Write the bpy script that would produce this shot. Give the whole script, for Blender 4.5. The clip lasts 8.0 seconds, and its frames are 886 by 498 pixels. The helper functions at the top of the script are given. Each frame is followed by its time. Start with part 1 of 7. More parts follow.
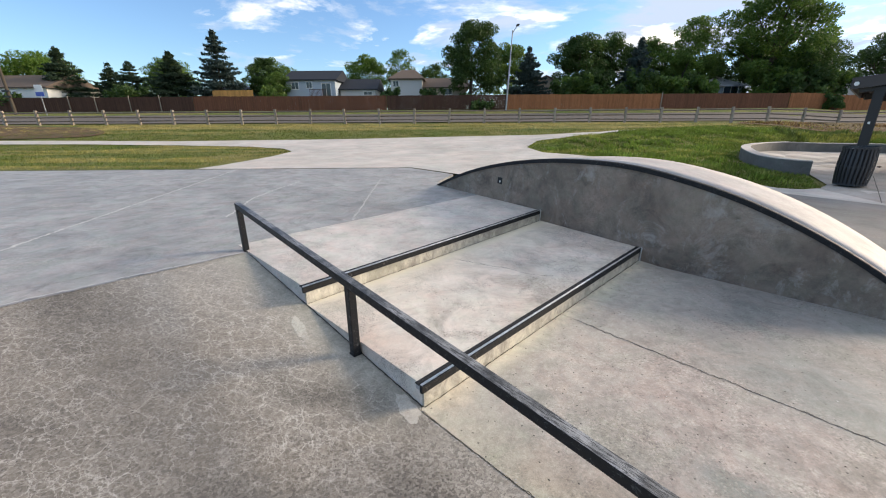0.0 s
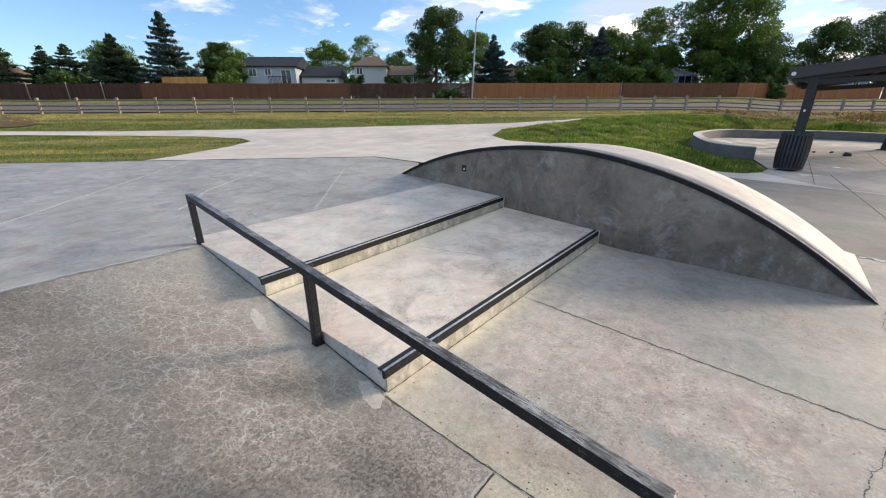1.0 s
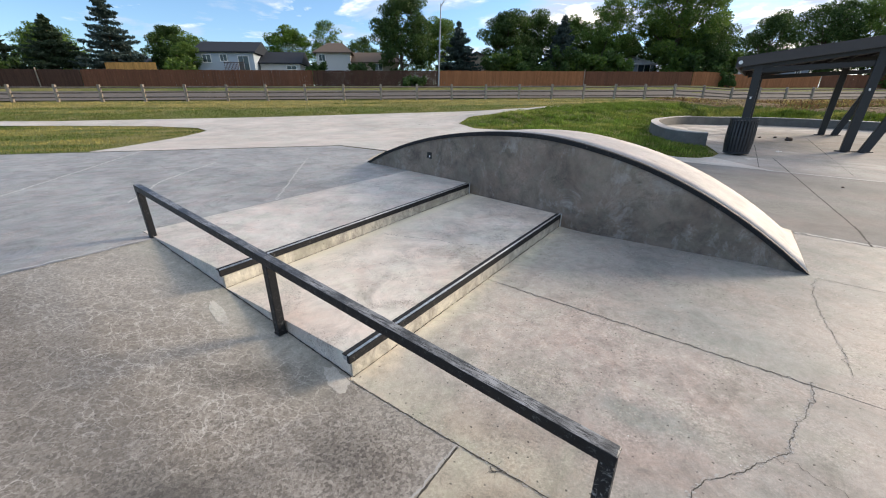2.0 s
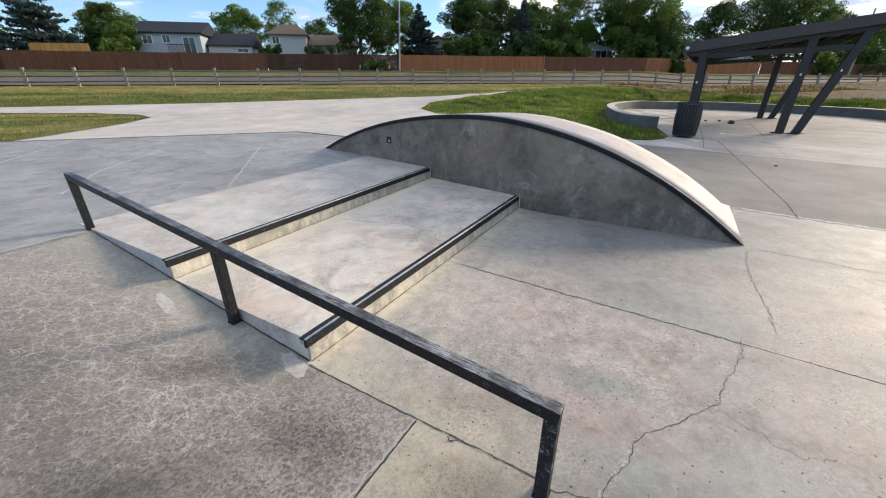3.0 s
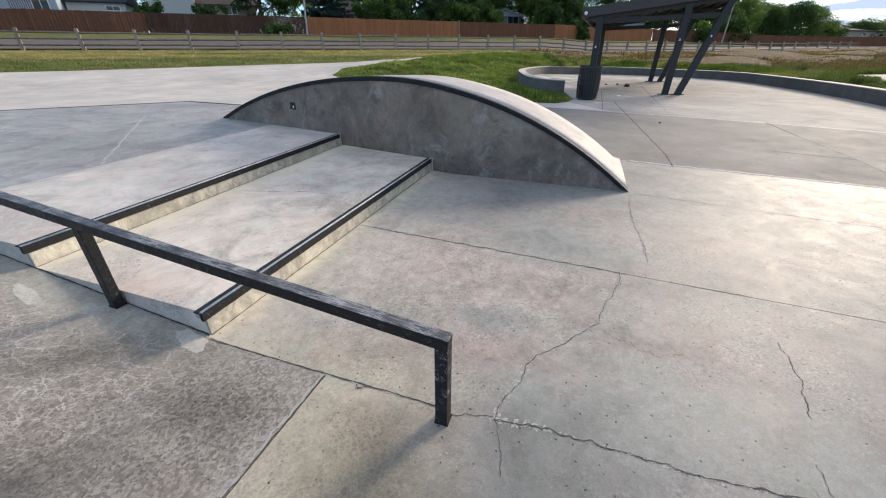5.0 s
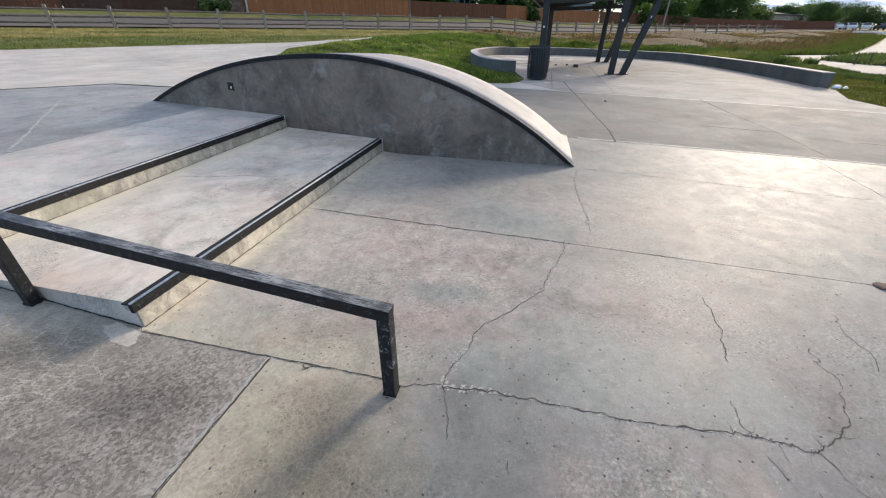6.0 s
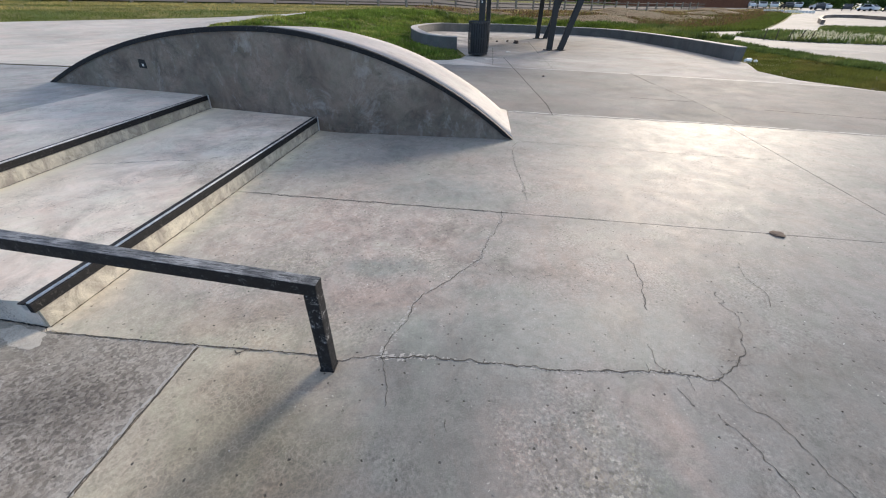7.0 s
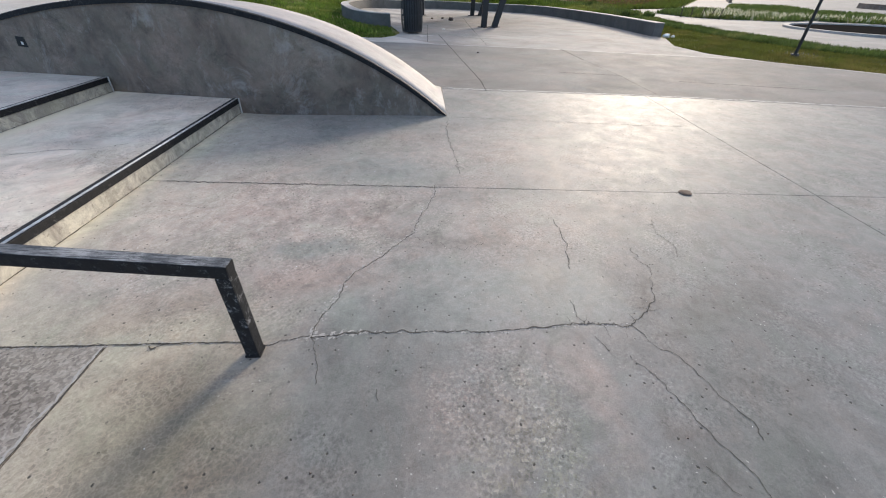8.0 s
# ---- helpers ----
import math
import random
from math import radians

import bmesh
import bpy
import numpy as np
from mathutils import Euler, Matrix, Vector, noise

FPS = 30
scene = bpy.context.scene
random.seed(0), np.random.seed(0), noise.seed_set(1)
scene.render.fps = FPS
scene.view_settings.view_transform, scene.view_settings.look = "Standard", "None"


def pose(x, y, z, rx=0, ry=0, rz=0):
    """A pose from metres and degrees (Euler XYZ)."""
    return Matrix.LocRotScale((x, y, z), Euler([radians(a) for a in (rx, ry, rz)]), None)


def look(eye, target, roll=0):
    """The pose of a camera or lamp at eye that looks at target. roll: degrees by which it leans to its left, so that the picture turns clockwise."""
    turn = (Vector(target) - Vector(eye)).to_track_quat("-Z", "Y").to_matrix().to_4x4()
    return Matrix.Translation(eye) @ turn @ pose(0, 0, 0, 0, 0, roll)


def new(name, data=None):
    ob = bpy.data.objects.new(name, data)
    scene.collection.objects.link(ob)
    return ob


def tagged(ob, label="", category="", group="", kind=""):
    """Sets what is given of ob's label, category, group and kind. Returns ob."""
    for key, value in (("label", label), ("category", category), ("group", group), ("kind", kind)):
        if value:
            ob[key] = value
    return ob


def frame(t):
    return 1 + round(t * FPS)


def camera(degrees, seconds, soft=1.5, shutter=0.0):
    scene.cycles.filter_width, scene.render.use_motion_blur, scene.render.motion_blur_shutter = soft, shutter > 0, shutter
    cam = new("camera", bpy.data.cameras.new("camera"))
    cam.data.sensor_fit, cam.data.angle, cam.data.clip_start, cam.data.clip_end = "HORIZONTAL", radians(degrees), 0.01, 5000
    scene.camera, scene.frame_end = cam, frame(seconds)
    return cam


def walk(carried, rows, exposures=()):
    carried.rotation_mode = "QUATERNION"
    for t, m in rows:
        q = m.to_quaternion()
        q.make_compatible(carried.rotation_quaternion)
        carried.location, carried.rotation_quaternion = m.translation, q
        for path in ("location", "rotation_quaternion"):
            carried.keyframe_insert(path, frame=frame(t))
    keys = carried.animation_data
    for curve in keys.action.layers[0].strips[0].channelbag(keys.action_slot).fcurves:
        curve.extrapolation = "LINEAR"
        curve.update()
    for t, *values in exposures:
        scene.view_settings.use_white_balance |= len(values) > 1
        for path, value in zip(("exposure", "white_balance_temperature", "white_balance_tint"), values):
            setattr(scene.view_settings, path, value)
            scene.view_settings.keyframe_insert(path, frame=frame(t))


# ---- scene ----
cam = camera(98.9, 8.0, soft=1.1)
PATH = [
    (0, (0.028, -0.123, 1.559), (-0.006, 1.769, 0.913), -0.3),
    (0.5, (0.062, -0.135, 1.549), (0.108, 1.748, 0.878), -0.3),
    (1, (0.094, -0.146, 1.535), (0.215, 1.725, 0.839), -0.3),
    (1.5, (0.12, -0.164, 1.522), (0.312, 1.692, 0.802), -0.3),
    (3, (0.215, -0.229, 1.467), (0.643, 1.55, 0.66), -0.2),
    (3.5, (0.248, -0.256, 1.45), (0.753, 1.488, 0.612), -0.1),
    (4, (0.281, -0.286, 1.432), (0.859, 1.421, 0.564), -0.1),
    (5.5, (0.39, -0.394, 1.36), (1.213, 1.149, 0.389), 0.2),
    (6, (0.424, -0.426, 1.335), (1.322, 1.053, 0.332), 0.4),
    (6.5, (0.458, -0.464, 1.31), (1.437, 0.936, 0.27), 0.6),
    (7, (0.497, -0.512, 1.285), (1.558, 0.796, 0.206), 0.8),
    (7.5, (0.535, -0.563, 1.265), (1.67, 0.648, 0.149), 1.0),
    (8, (0.567, -0.617, 1.241), (1.777, 0.489, 0.095), 1.4),
]
walk(cam, [(t, look(eye, target, roll)) for t, eye, target, roll in PATH],
     exposures=((0, 1.24, 7250, 10), (3.5, 1.23, 7100, 10), (8, 1.10, 6800, 10)))

# ---- light ----
SUN_AZ, SUN_EL = radians(17), radians(21)      # from +x towards +y
world = bpy.data.worlds.new("sky")
scene.world = world
world.use_nodes = True
wt = world.node_tree
wt.nodes.clear()


def wn(kind, **values):
    n = wt.nodes.new(kind)
    for k, v in values.items():
        n.inputs[k].default_value = v
    return n


def build_world():
    link = wt.links.new
    out = wt.nodes.new("ShaderNodeOutputWorld")
    sky = wt.nodes.new("ShaderNodeTexSky")
    sky.sky_type, sky.sun_disc = "NISHITA", False
    sky.sun_elevation, sky.sun_rotation = SUN_EL, math.pi / 2 - SUN_AZ
    sky.air_density, sky.dust_density, sky.ozone_density = 1.0, 0.3, 2.5
    b_sky = wn("ShaderNodeBackground", Strength=0.10)
    tint = wt.nodes.new("ShaderNodeMix")
    tint.data_type, tint.blend_type = "RGBA", "MULTIPLY"
    tint.inputs[0].default_value = 1.0
    tint.inputs[7].default_value = (0.62, 0.775, 0.985, 1)
    link(sky.outputs[0], tint.inputs[6])
    link(tint.outputs[2], b_sky.inputs["Color"])
    # broken cloud sheet, flattened towards the horizon
    co = wt.nodes.new("ShaderNodeTexCoord")
    sep = wt.nodes.new("ShaderNodeSeparateXYZ")
    link(co.outputs["Generated"], sep.inputs[0])
    add = wt.nodes.new("ShaderNodeMath")
    add.operation = "ADD"
    link(sep.outputs["Z"], add.inputs[0])
    add.inputs[1].default_value = 0.12
    top = wt.nodes.new("ShaderNodeMath")
    top.operation = "MAXIMUM"
    link(add.outputs[0], top.inputs[0])
    top.inputs[1].default_value = 0.06
    flat = []
    for axis in "XY":
        d = wt.nodes.new("ShaderNodeMath")
        d.operation = "DIVIDE"
        link(sep.outputs[axis], d.inputs[0])
        link(top.outputs[0], d.inputs[1])
        flat.append(d)
    comb = wt.nodes.new("ShaderNodeCombineXYZ")
    link(flat[0].outputs[0], comb.inputs[0])
    link(flat[1].outputs[0], comb.inputs[1])
    n1 = wn("ShaderNodeTexNoise", Scale=0.95, Detail=10.0, Roughness=0.60, Distortion=0.3)
    link(comb.outputs[0], n1.inputs["Vector"])
    # more cloud towards the sun's side
    side = wt.nodes.new("ShaderNodeMath")
    side.operation = "MULTIPLY_ADD"
    link(sep.outputs["X"], side.inputs[0])
    side.inputs[1].default_value = 0.15
    link(n1.outputs["Fac"], side.inputs[2])
    high = wt.nodes.new("ShaderNodeMath")
    high.operation = "MULTIPLY_ADD"
    link(sep.outputs["Z"], high.inputs[0])
    high.inputs[1].default_value = 0.22
    link(side.outputs[0], high.inputs[2])
    ramp = wt.nodes.new("ShaderNodeValToRGB")
    link(high.outputs[0], ramp.inputs[0])
    ramp.color_ramp.elements[0].position, ramp.color_ramp.elements[1].position = 0.525, 0.65
    n2 = wn("ShaderNodeTexNoise", Scale=1.6, Detail=6.0, Roughness=0.6)
    shift = wt.nodes.new("ShaderNodeVectorMath")
    shift.operation = "ADD"
    link(comb.outputs[0], shift.inputs[0])
    shift.inputs[1].default_value = (0.35, 0.2, 0.0)
    link(shift.outputs[0], n2.inputs["Vector"])
    tone = wt.nodes.new("ShaderNodeValToRGB")
    link(n2.outputs["Fac"], tone.inputs[0])
    e = tone.color_ramp.elements
    e[0].position, e[0].color = 0.36, (0.93, 0.905, 0.87, 1)
    e[1].position, e[1].color = 0.50, (0.27, 0.34, 0.47, 1)
    b_cloud = wn("ShaderNodeBackground", Strength=1.0)
    link(tone.outputs[0], b_cloud.inputs["Color"])
    mix = wt.nodes.new("ShaderNodeMixShader")
    link(ramp.outputs[0], mix.inputs[0])
    link(b_sky.outputs[0], mix.inputs[1])
    link(b_cloud.outputs[0], mix.inputs[2])
    link(mix.outputs[0], out.inputs[0])


build_world()
sun = new("sun", bpy.data.lights.new("sun", "SUN"))
sun.data.energy, sun.data.angle, sun.data.color = 2.1, radians(16.0), (1.0, 0.88, 0.74)
sun_way = Vector((math.cos(SUN_EL) * math.cos(SUN_AZ), math.cos(SUN_EL) * math.sin(SUN_AZ), math.sin(SUN_EL)))
sun.matrix_world = look(sun_way * 60, (0, 0, 0))


# ---- materials ----
class Mat:
    """A node material and short calls to wire it."""

    def __init__(self, name, rough=0.7, metal=0.0, spec=0.5):
        self.m = bpy.data.materials.new(name)
        self.m.use_nodes = True
        self.t = self.m.node_tree
        self.b = self.t.nodes["Principled BSDF"]
        self.b.inputs["Roughness"].default_value = rough
        self.b.inputs["Metallic"].default_value = metal
        self.b.inputs["Specular IOR Level"].default_value = spec
        self.pos = self.t.nodes.new("ShaderNodeNewGeometry").outputs["Position"]

    def node(self, kind):
        return self.t.nodes.new(kind)

    def link(self, a, b):
        self.t.links.new(a, b)

    def local(self):
        self.pos = self.node("ShaderNodeTexCoord").outputs["Object"]
        return self

    def stretch(self, x, y, z, turn=0.0):
        """The place, turned about the upright axis and then scaled."""
        r, n = self.node("ShaderNodeMapping"), self.node("ShaderNodeMapping")
        r.inputs["Rotation"].default_value = (0, 0, turn)
        n.inputs["Scale"].default_value = (x, y, z)
        self.link(self.pos, r.inputs["Vector"])
        self.link(r.outputs[0], n.inputs["Vector"])
        return n.outputs[0]

    def stretch_of(self, vec, x, y, turn):
        kept, self.pos = self.pos, vec
        out = self.stretch(x, y, 1.0, turn)
        self.pos = kept
        return out

    def noise(self, scale, detail=4.0, rough=0.6, dist=0.0, vec=None):
        n = self.node("ShaderNodeTexNoise")
        for k, v in (("Scale", scale), ("Detail", detail), ("Roughness", rough), ("Distortion", dist)):
            n.inputs[k].default_value = v
        self.link(vec or self.pos, n.inputs["Vector"])
        return n.outputs["Fac"]

    def voronoi(self, scale, feature="F1", vec=None, dims="3D"):
        n = self.node("ShaderNodeTexVoronoi")
        n.feature, n.voronoi_dimensions = feature, dims
        n.inputs["Scale"].default_value = scale
        self.link(vec or self.pos, n.inputs["Vector"])
        return n.outputs["Distance"]

    def warp(self, scale, amount):
        n = self.node("ShaderNodeTexNoise")
        n.inputs["Scale"].default_value = scale
        n.inputs["Detail"].default_value = 3.0
        self.link(self.pos, n.inputs["Vector"])
        a = self.node("ShaderNodeVectorMath")
        a.operation = "MULTIPLY_ADD"
        self.link(n.outputs["Color"], a.inputs[0])
        a.inputs[1].default_value = (amount, amount, amount)
        self.link(self.pos, a.inputs[2])
        return a.outputs[0]

    def ramp(self, fac, *stops):
        n = self.node("ShaderNodeValToRGB")
        self.link(fac, n.inputs[0])
        els = n.color_ramp.elements
        while len(els) < len(stops):
            els.new(0.5)
        for e, (p, c) in zip(els, stops):
            e.position = p
            e.color = (c, c, c, 1) if isinstance(c, (int, float)) else (*c, 1)
        return n.outputs[0]

    def mix(self, fac, a, b, mode="MIX"):
        n = self.node("ShaderNodeMix")
        n.data_type, n.blend_type = "RGBA", mode
        for at, v in ((0, fac), (6, a), (7, b)):
            sock = n.inputs[at]
            if isinstance(v, (int, float)):
                sock.default_value = v if at == 0 else (v, v, v, 1)
            elif isinstance(v, tuple):
                sock.default_value = (*v, 1)
            else:
                self.link(v, sock)
        return n.outputs[2]

    def math(self, op, a, b=0.0):
        n = self.node("ShaderNodeMath")
        n.operation = op
        for sock, v in zip(n.inputs, (a, b)):
            if isinstance(v, (int, float)):
                sock.default_value = v
            else:
                self.link(v, sock)
        return n.outputs[0]

    def wander(self, *scales):
        """The place, pushed about by noise of several scales: pairs of scale and reach."""
        at = self.pos
        for scale, reach in scales:
            n = self.node("ShaderNodeTexNoise")
            n.inputs["Scale"].default_value = scale
            n.inputs["Detail"].default_value = 5.0
            n.inputs["Roughness"].default_value = 0.65
            self.link(self.pos, n.inputs["Vector"])
            mid = self.node("ShaderNodeVectorMath")
            mid.operation = "SUBTRACT"
            self.link(n.outputs["Color"], mid.inputs[0])
            mid.inputs[1].default_value = (0.5, 0.5, 0.5)
            a = self.node("ShaderNodeVectorMath")
            a.operation = "MULTIPLY_ADD"
            self.link(mid.outputs[0], a.inputs[0])
            a.inputs[1].default_value = (reach, reach, reach)
            self.link(at, a.inputs[2])
            at = a.outputs[0]
        return at

    def blob(self, vec, x, y, rx, ry, turn=0.0, soft=0.4):
        """1 within an oval on the plan, 0 outside it, with a soft rim."""
        n = self.node("ShaderNodeMapping")
        n.vector_type = "TEXTURE"
        n.inputs["Location"].default_value = (x, y, 0)
        n.inputs["Rotation"].default_value = (0, 0, radians(turn))
        n.inputs["Scale"].default_value = (rx, ry, 1e4)
        self.link(vec, n.inputs["Vector"])
        d = self.node("ShaderNodeVectorMath")
        d.operation = "LENGTH"
        self.link(n.outputs[0], d.inputs[0])
        return self.span(d.outputs["Value"], 1 + soft, 1 - soft)

    def span(self, v, lo, hi, a=0.0, b=1.0):
        n = self.node("ShaderNodeMapRange")
        self.link(v, n.inputs[0])
        for i, value in ((1, lo), (2, hi), (3, a), (4, b)):
            n.inputs[i].default_value = value
        return n.outputs[0]

    def along(self, vec, x, y):
        d = self.node("ShaderNodeVectorMath")
        d.operation = "DOT_PRODUCT"
        self.link(vec, d.inputs[0])
        d.inputs[1].default_value = (x, y, 0)
        return d.outputs["Value"]

    def most(self, *fs):
        out = fs[0]
        for v in fs[1:]:
            out = self.math("MAXIMUM", out, v)
        return out

    def grains(self, scale, vec=None):
        """Random tone of each grain, and how near its rim is."""
        c = self.node("ShaderNodeTexVoronoi")
        c.inputs["Scale"].default_value = scale
        self.link(vec or self.pos, c.inputs["Vector"])
        g = self.node("ShaderNodeSeparateColor")
        self.link(c.outputs["Color"], g.inputs[0])
        return g.outputs[0], self.voronoi(scale, "DISTANCE_TO_EDGE", vec)

    def random(self):
        return self.node("ShaderNodeObjectInfo").outputs["Random"]

    def island(self):
        return self.node("ShaderNodeNewGeometry").outputs["Random Per Island"]

    def colour(self, c):
        if isinstance(c, tuple):
            self.b.inputs["Base Color"].default_value = (*c, 1)
        else:
            self.link(c, self.b.inputs["Base Color"])
        return self

    def rough(self, r):
        self.link(r, self.b.inputs["Roughness"])
        return self

    def bump(self, h, strength=0.3, distance=0.01):
        n = self.node("ShaderNodeBump")
        n.inputs["Strength"].default_value, n.inputs["Distance"].default_value = strength, distance
        self.link(h, n.inputs["Height"])
        self.link(n.outputs[0], self.b.inputs["Normal"])
        return self


def concrete(name, light, dark, warm=0.25, specks=0.35, pits=False, blotch=0.8, rough=0.5, size=1.0, spec=0.5, lime=(), streak=0.0, mottle=0.45, grit=1.3, tint=0.5, drift=0.25):
    """Cast concrete: cool trowelled paste and warm worn sand in patches, smudges, specks, pits, fine pale crazing."""
    k = Mat(name, rough, spec=spec)
    cloud = k.noise(0.8 * size, 7, 0.62, 0.5)
    mid = k.noise(5.0 * size, 7, 0.72, 0.3)
    small = k.noise(26, 6, 0.75, 0.2)
    fine = k.noise(120, 4, 0.75)
    cool = (dark[0] * 1.04, dark[1] * 1.07, dark[2] * 1.06)
    c = k.mix(k.ramp(cloud, (0.26, 0.0), (0.62, 1.0)), cool, light)
    w = k.ramp(k.noise(1.35 * size, 7, 0.72, 0.7), (0.38, 0.0), (0.64, 1.0))
    c = k.mix(k.math("MULTIPLY", w, warm), c, (light[0] * 1.0, light[1] * 0.89, light[2] * 0.84))
    soft = k.noise(2.1 * size, 5, 0.6, 0.8)
    c = k.mix(0.26, c, k.ramp(soft, (0.30, 0.22), (0.70, 0.78)), "OVERLAY")
    smudge = k.ramp(k.noise(1.9 * size, 9, 0.72, 1.3), (0.53, 0.0), (0.68, 1.0))
    c = k.mix(k.math("MULTIPLY", smudge, 0.5 * blotch), c, tuple(v * 0.52 for v in dark))
    # clumpy zones where the paste has worn off and the sand shows
    zone = k.noise(1.15 * size, 8, 0.74, 0.6)
    worn = k.ramp(zone, (0.46, 0.0), (0.60, 1.0))
    sp = k.math("MULTIPLY", k.ramp(k.voronoi(82, "F1", k.warp(60, 0.02)), (0.14, 1.0), (0.36, 0.0)), k.ramp(k.noise(31, 3, 0.7), (0.45, 0.0), (0.62, 1.0)))
    c = k.mix(k.math("MULTIPLY", k.math("MULTIPLY", sp, worn), specks), c, (0.66, 0.63, 0.57))
    sp2 = k.ramp(k.noise(110, 4, 0.75), (0.52, 0.0), (0.62, 1.0))
    c = k.mix(k.math("MULTIPLY", k.math("MULTIPLY", sp2, worn), specks * grit), c, (0.075, 0.068, 0.06))
    c = k.mix(k.math("MULTIPLY", worn, mottle), c, k.ramp(small, (0.25, 0.16), (0.75, 0.84)), "OVERLAY")
    # coarse sand grains, pinkish and greenish, in the worn zones
    grain = k.ramp(k.noise(78, 3, 0.65), (0.40, tuple(v * 0.72 for v in dark)), (0.50, (0.27, 0.275, 0.235)), (0.60, (0.46, 0.375, 0.35)))
    c = k.mix(k.math("MULTIPLY", k.ramp(zone, (0.52, 0.0), (0.64, 1.0)), min(0.5, specks * 1.1)), c, grain)
    c = k.mix(0.16, c, k.ramp(k.noise(14, 7, 0.8, 0.4), (0.25, 0.1), (0.75, 0.9)), "OVERLAY")
    c = k.mix(k.math("ADD", k.math("MULTIPLY", worn, 0.14), 0.10), c, k.ramp(fine, (0.30, 0.10), (0.70, 0.90)), "OVERLAY")
    # faint pinkish and greenish weathering, and dull wheel-darkened drifts
    hue = k.ramp(k.noise(3.4 * size, 6, 0.7, 0.7), (0.34, (0.90, 1.0, 0.94)), (0.50, (1.0, 1.0, 1.0)), (0.66, (1.08, 0.97, 0.955)))
    c = k.mix(tint, c, hue, "MULTIPLY")
    c = k.mix(drift, c, k.ramp(k.noise(2.4 * size, 9, 0.76, 1.0), (0.36, 0.66), (0.54, 1.0)), "MULTIPLY")
    # thin pale scuffs and dark pits
    sc = k.ramp(k.noise(1.6, 9, 0.8, 1.4, k.stretch(0.7, 3.0, 1.0, 0.7)), (0.60, 0.0), (0.74, 1.0))
    c = k.mix(k.math("MULTIPLY", sc, 0.14), c, (0.58, 0.57, 0.54))
    pit = k.ramp(k.voronoi(8.0, "F1", k.warp(90, 0.012), "2D"), (0.022, 1.0), (0.042, 0.0))
    pit = k.math("MULTIPLY", pit, k.ramp(k.noise(2.3, 4, 0.6), (0.46, 0.0), (0.56, 1.0)))
    c = k.mix(k.math("MULTIPLY", pit, 0.85 if pits else 0.0), c, (0.05, 0.047, 0.042))
    if streak:
        st = k.ramp(k.noise(1.8, 9, 0.78, 0.7, k.stretch(1.5, 1.5, 1.2)), (0.54, 0.0), (0.66, 1.0))
        c = k.mix(k.math("MULTIPLY", st, streak), c, (0.40, 0.375, 0.345))
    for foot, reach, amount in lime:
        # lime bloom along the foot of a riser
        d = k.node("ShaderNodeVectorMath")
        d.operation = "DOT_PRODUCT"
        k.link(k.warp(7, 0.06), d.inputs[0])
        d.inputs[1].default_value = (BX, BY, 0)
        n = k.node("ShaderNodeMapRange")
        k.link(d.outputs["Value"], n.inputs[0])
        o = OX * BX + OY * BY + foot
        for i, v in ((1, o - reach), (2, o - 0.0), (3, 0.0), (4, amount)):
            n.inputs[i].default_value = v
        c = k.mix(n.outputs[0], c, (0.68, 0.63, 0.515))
    h = k.math("ADD", k.math("MULTIPLY", fine, 0.5), k.math("MULTIPLY", small, 0.7))
    k.colour(c)
    k.rough(k.ramp(mid, (0.3, rough - 0.05), (0.7, min(1.0, rough + 0.08))))
    return k.bump(h, 0.5, 0.004).m


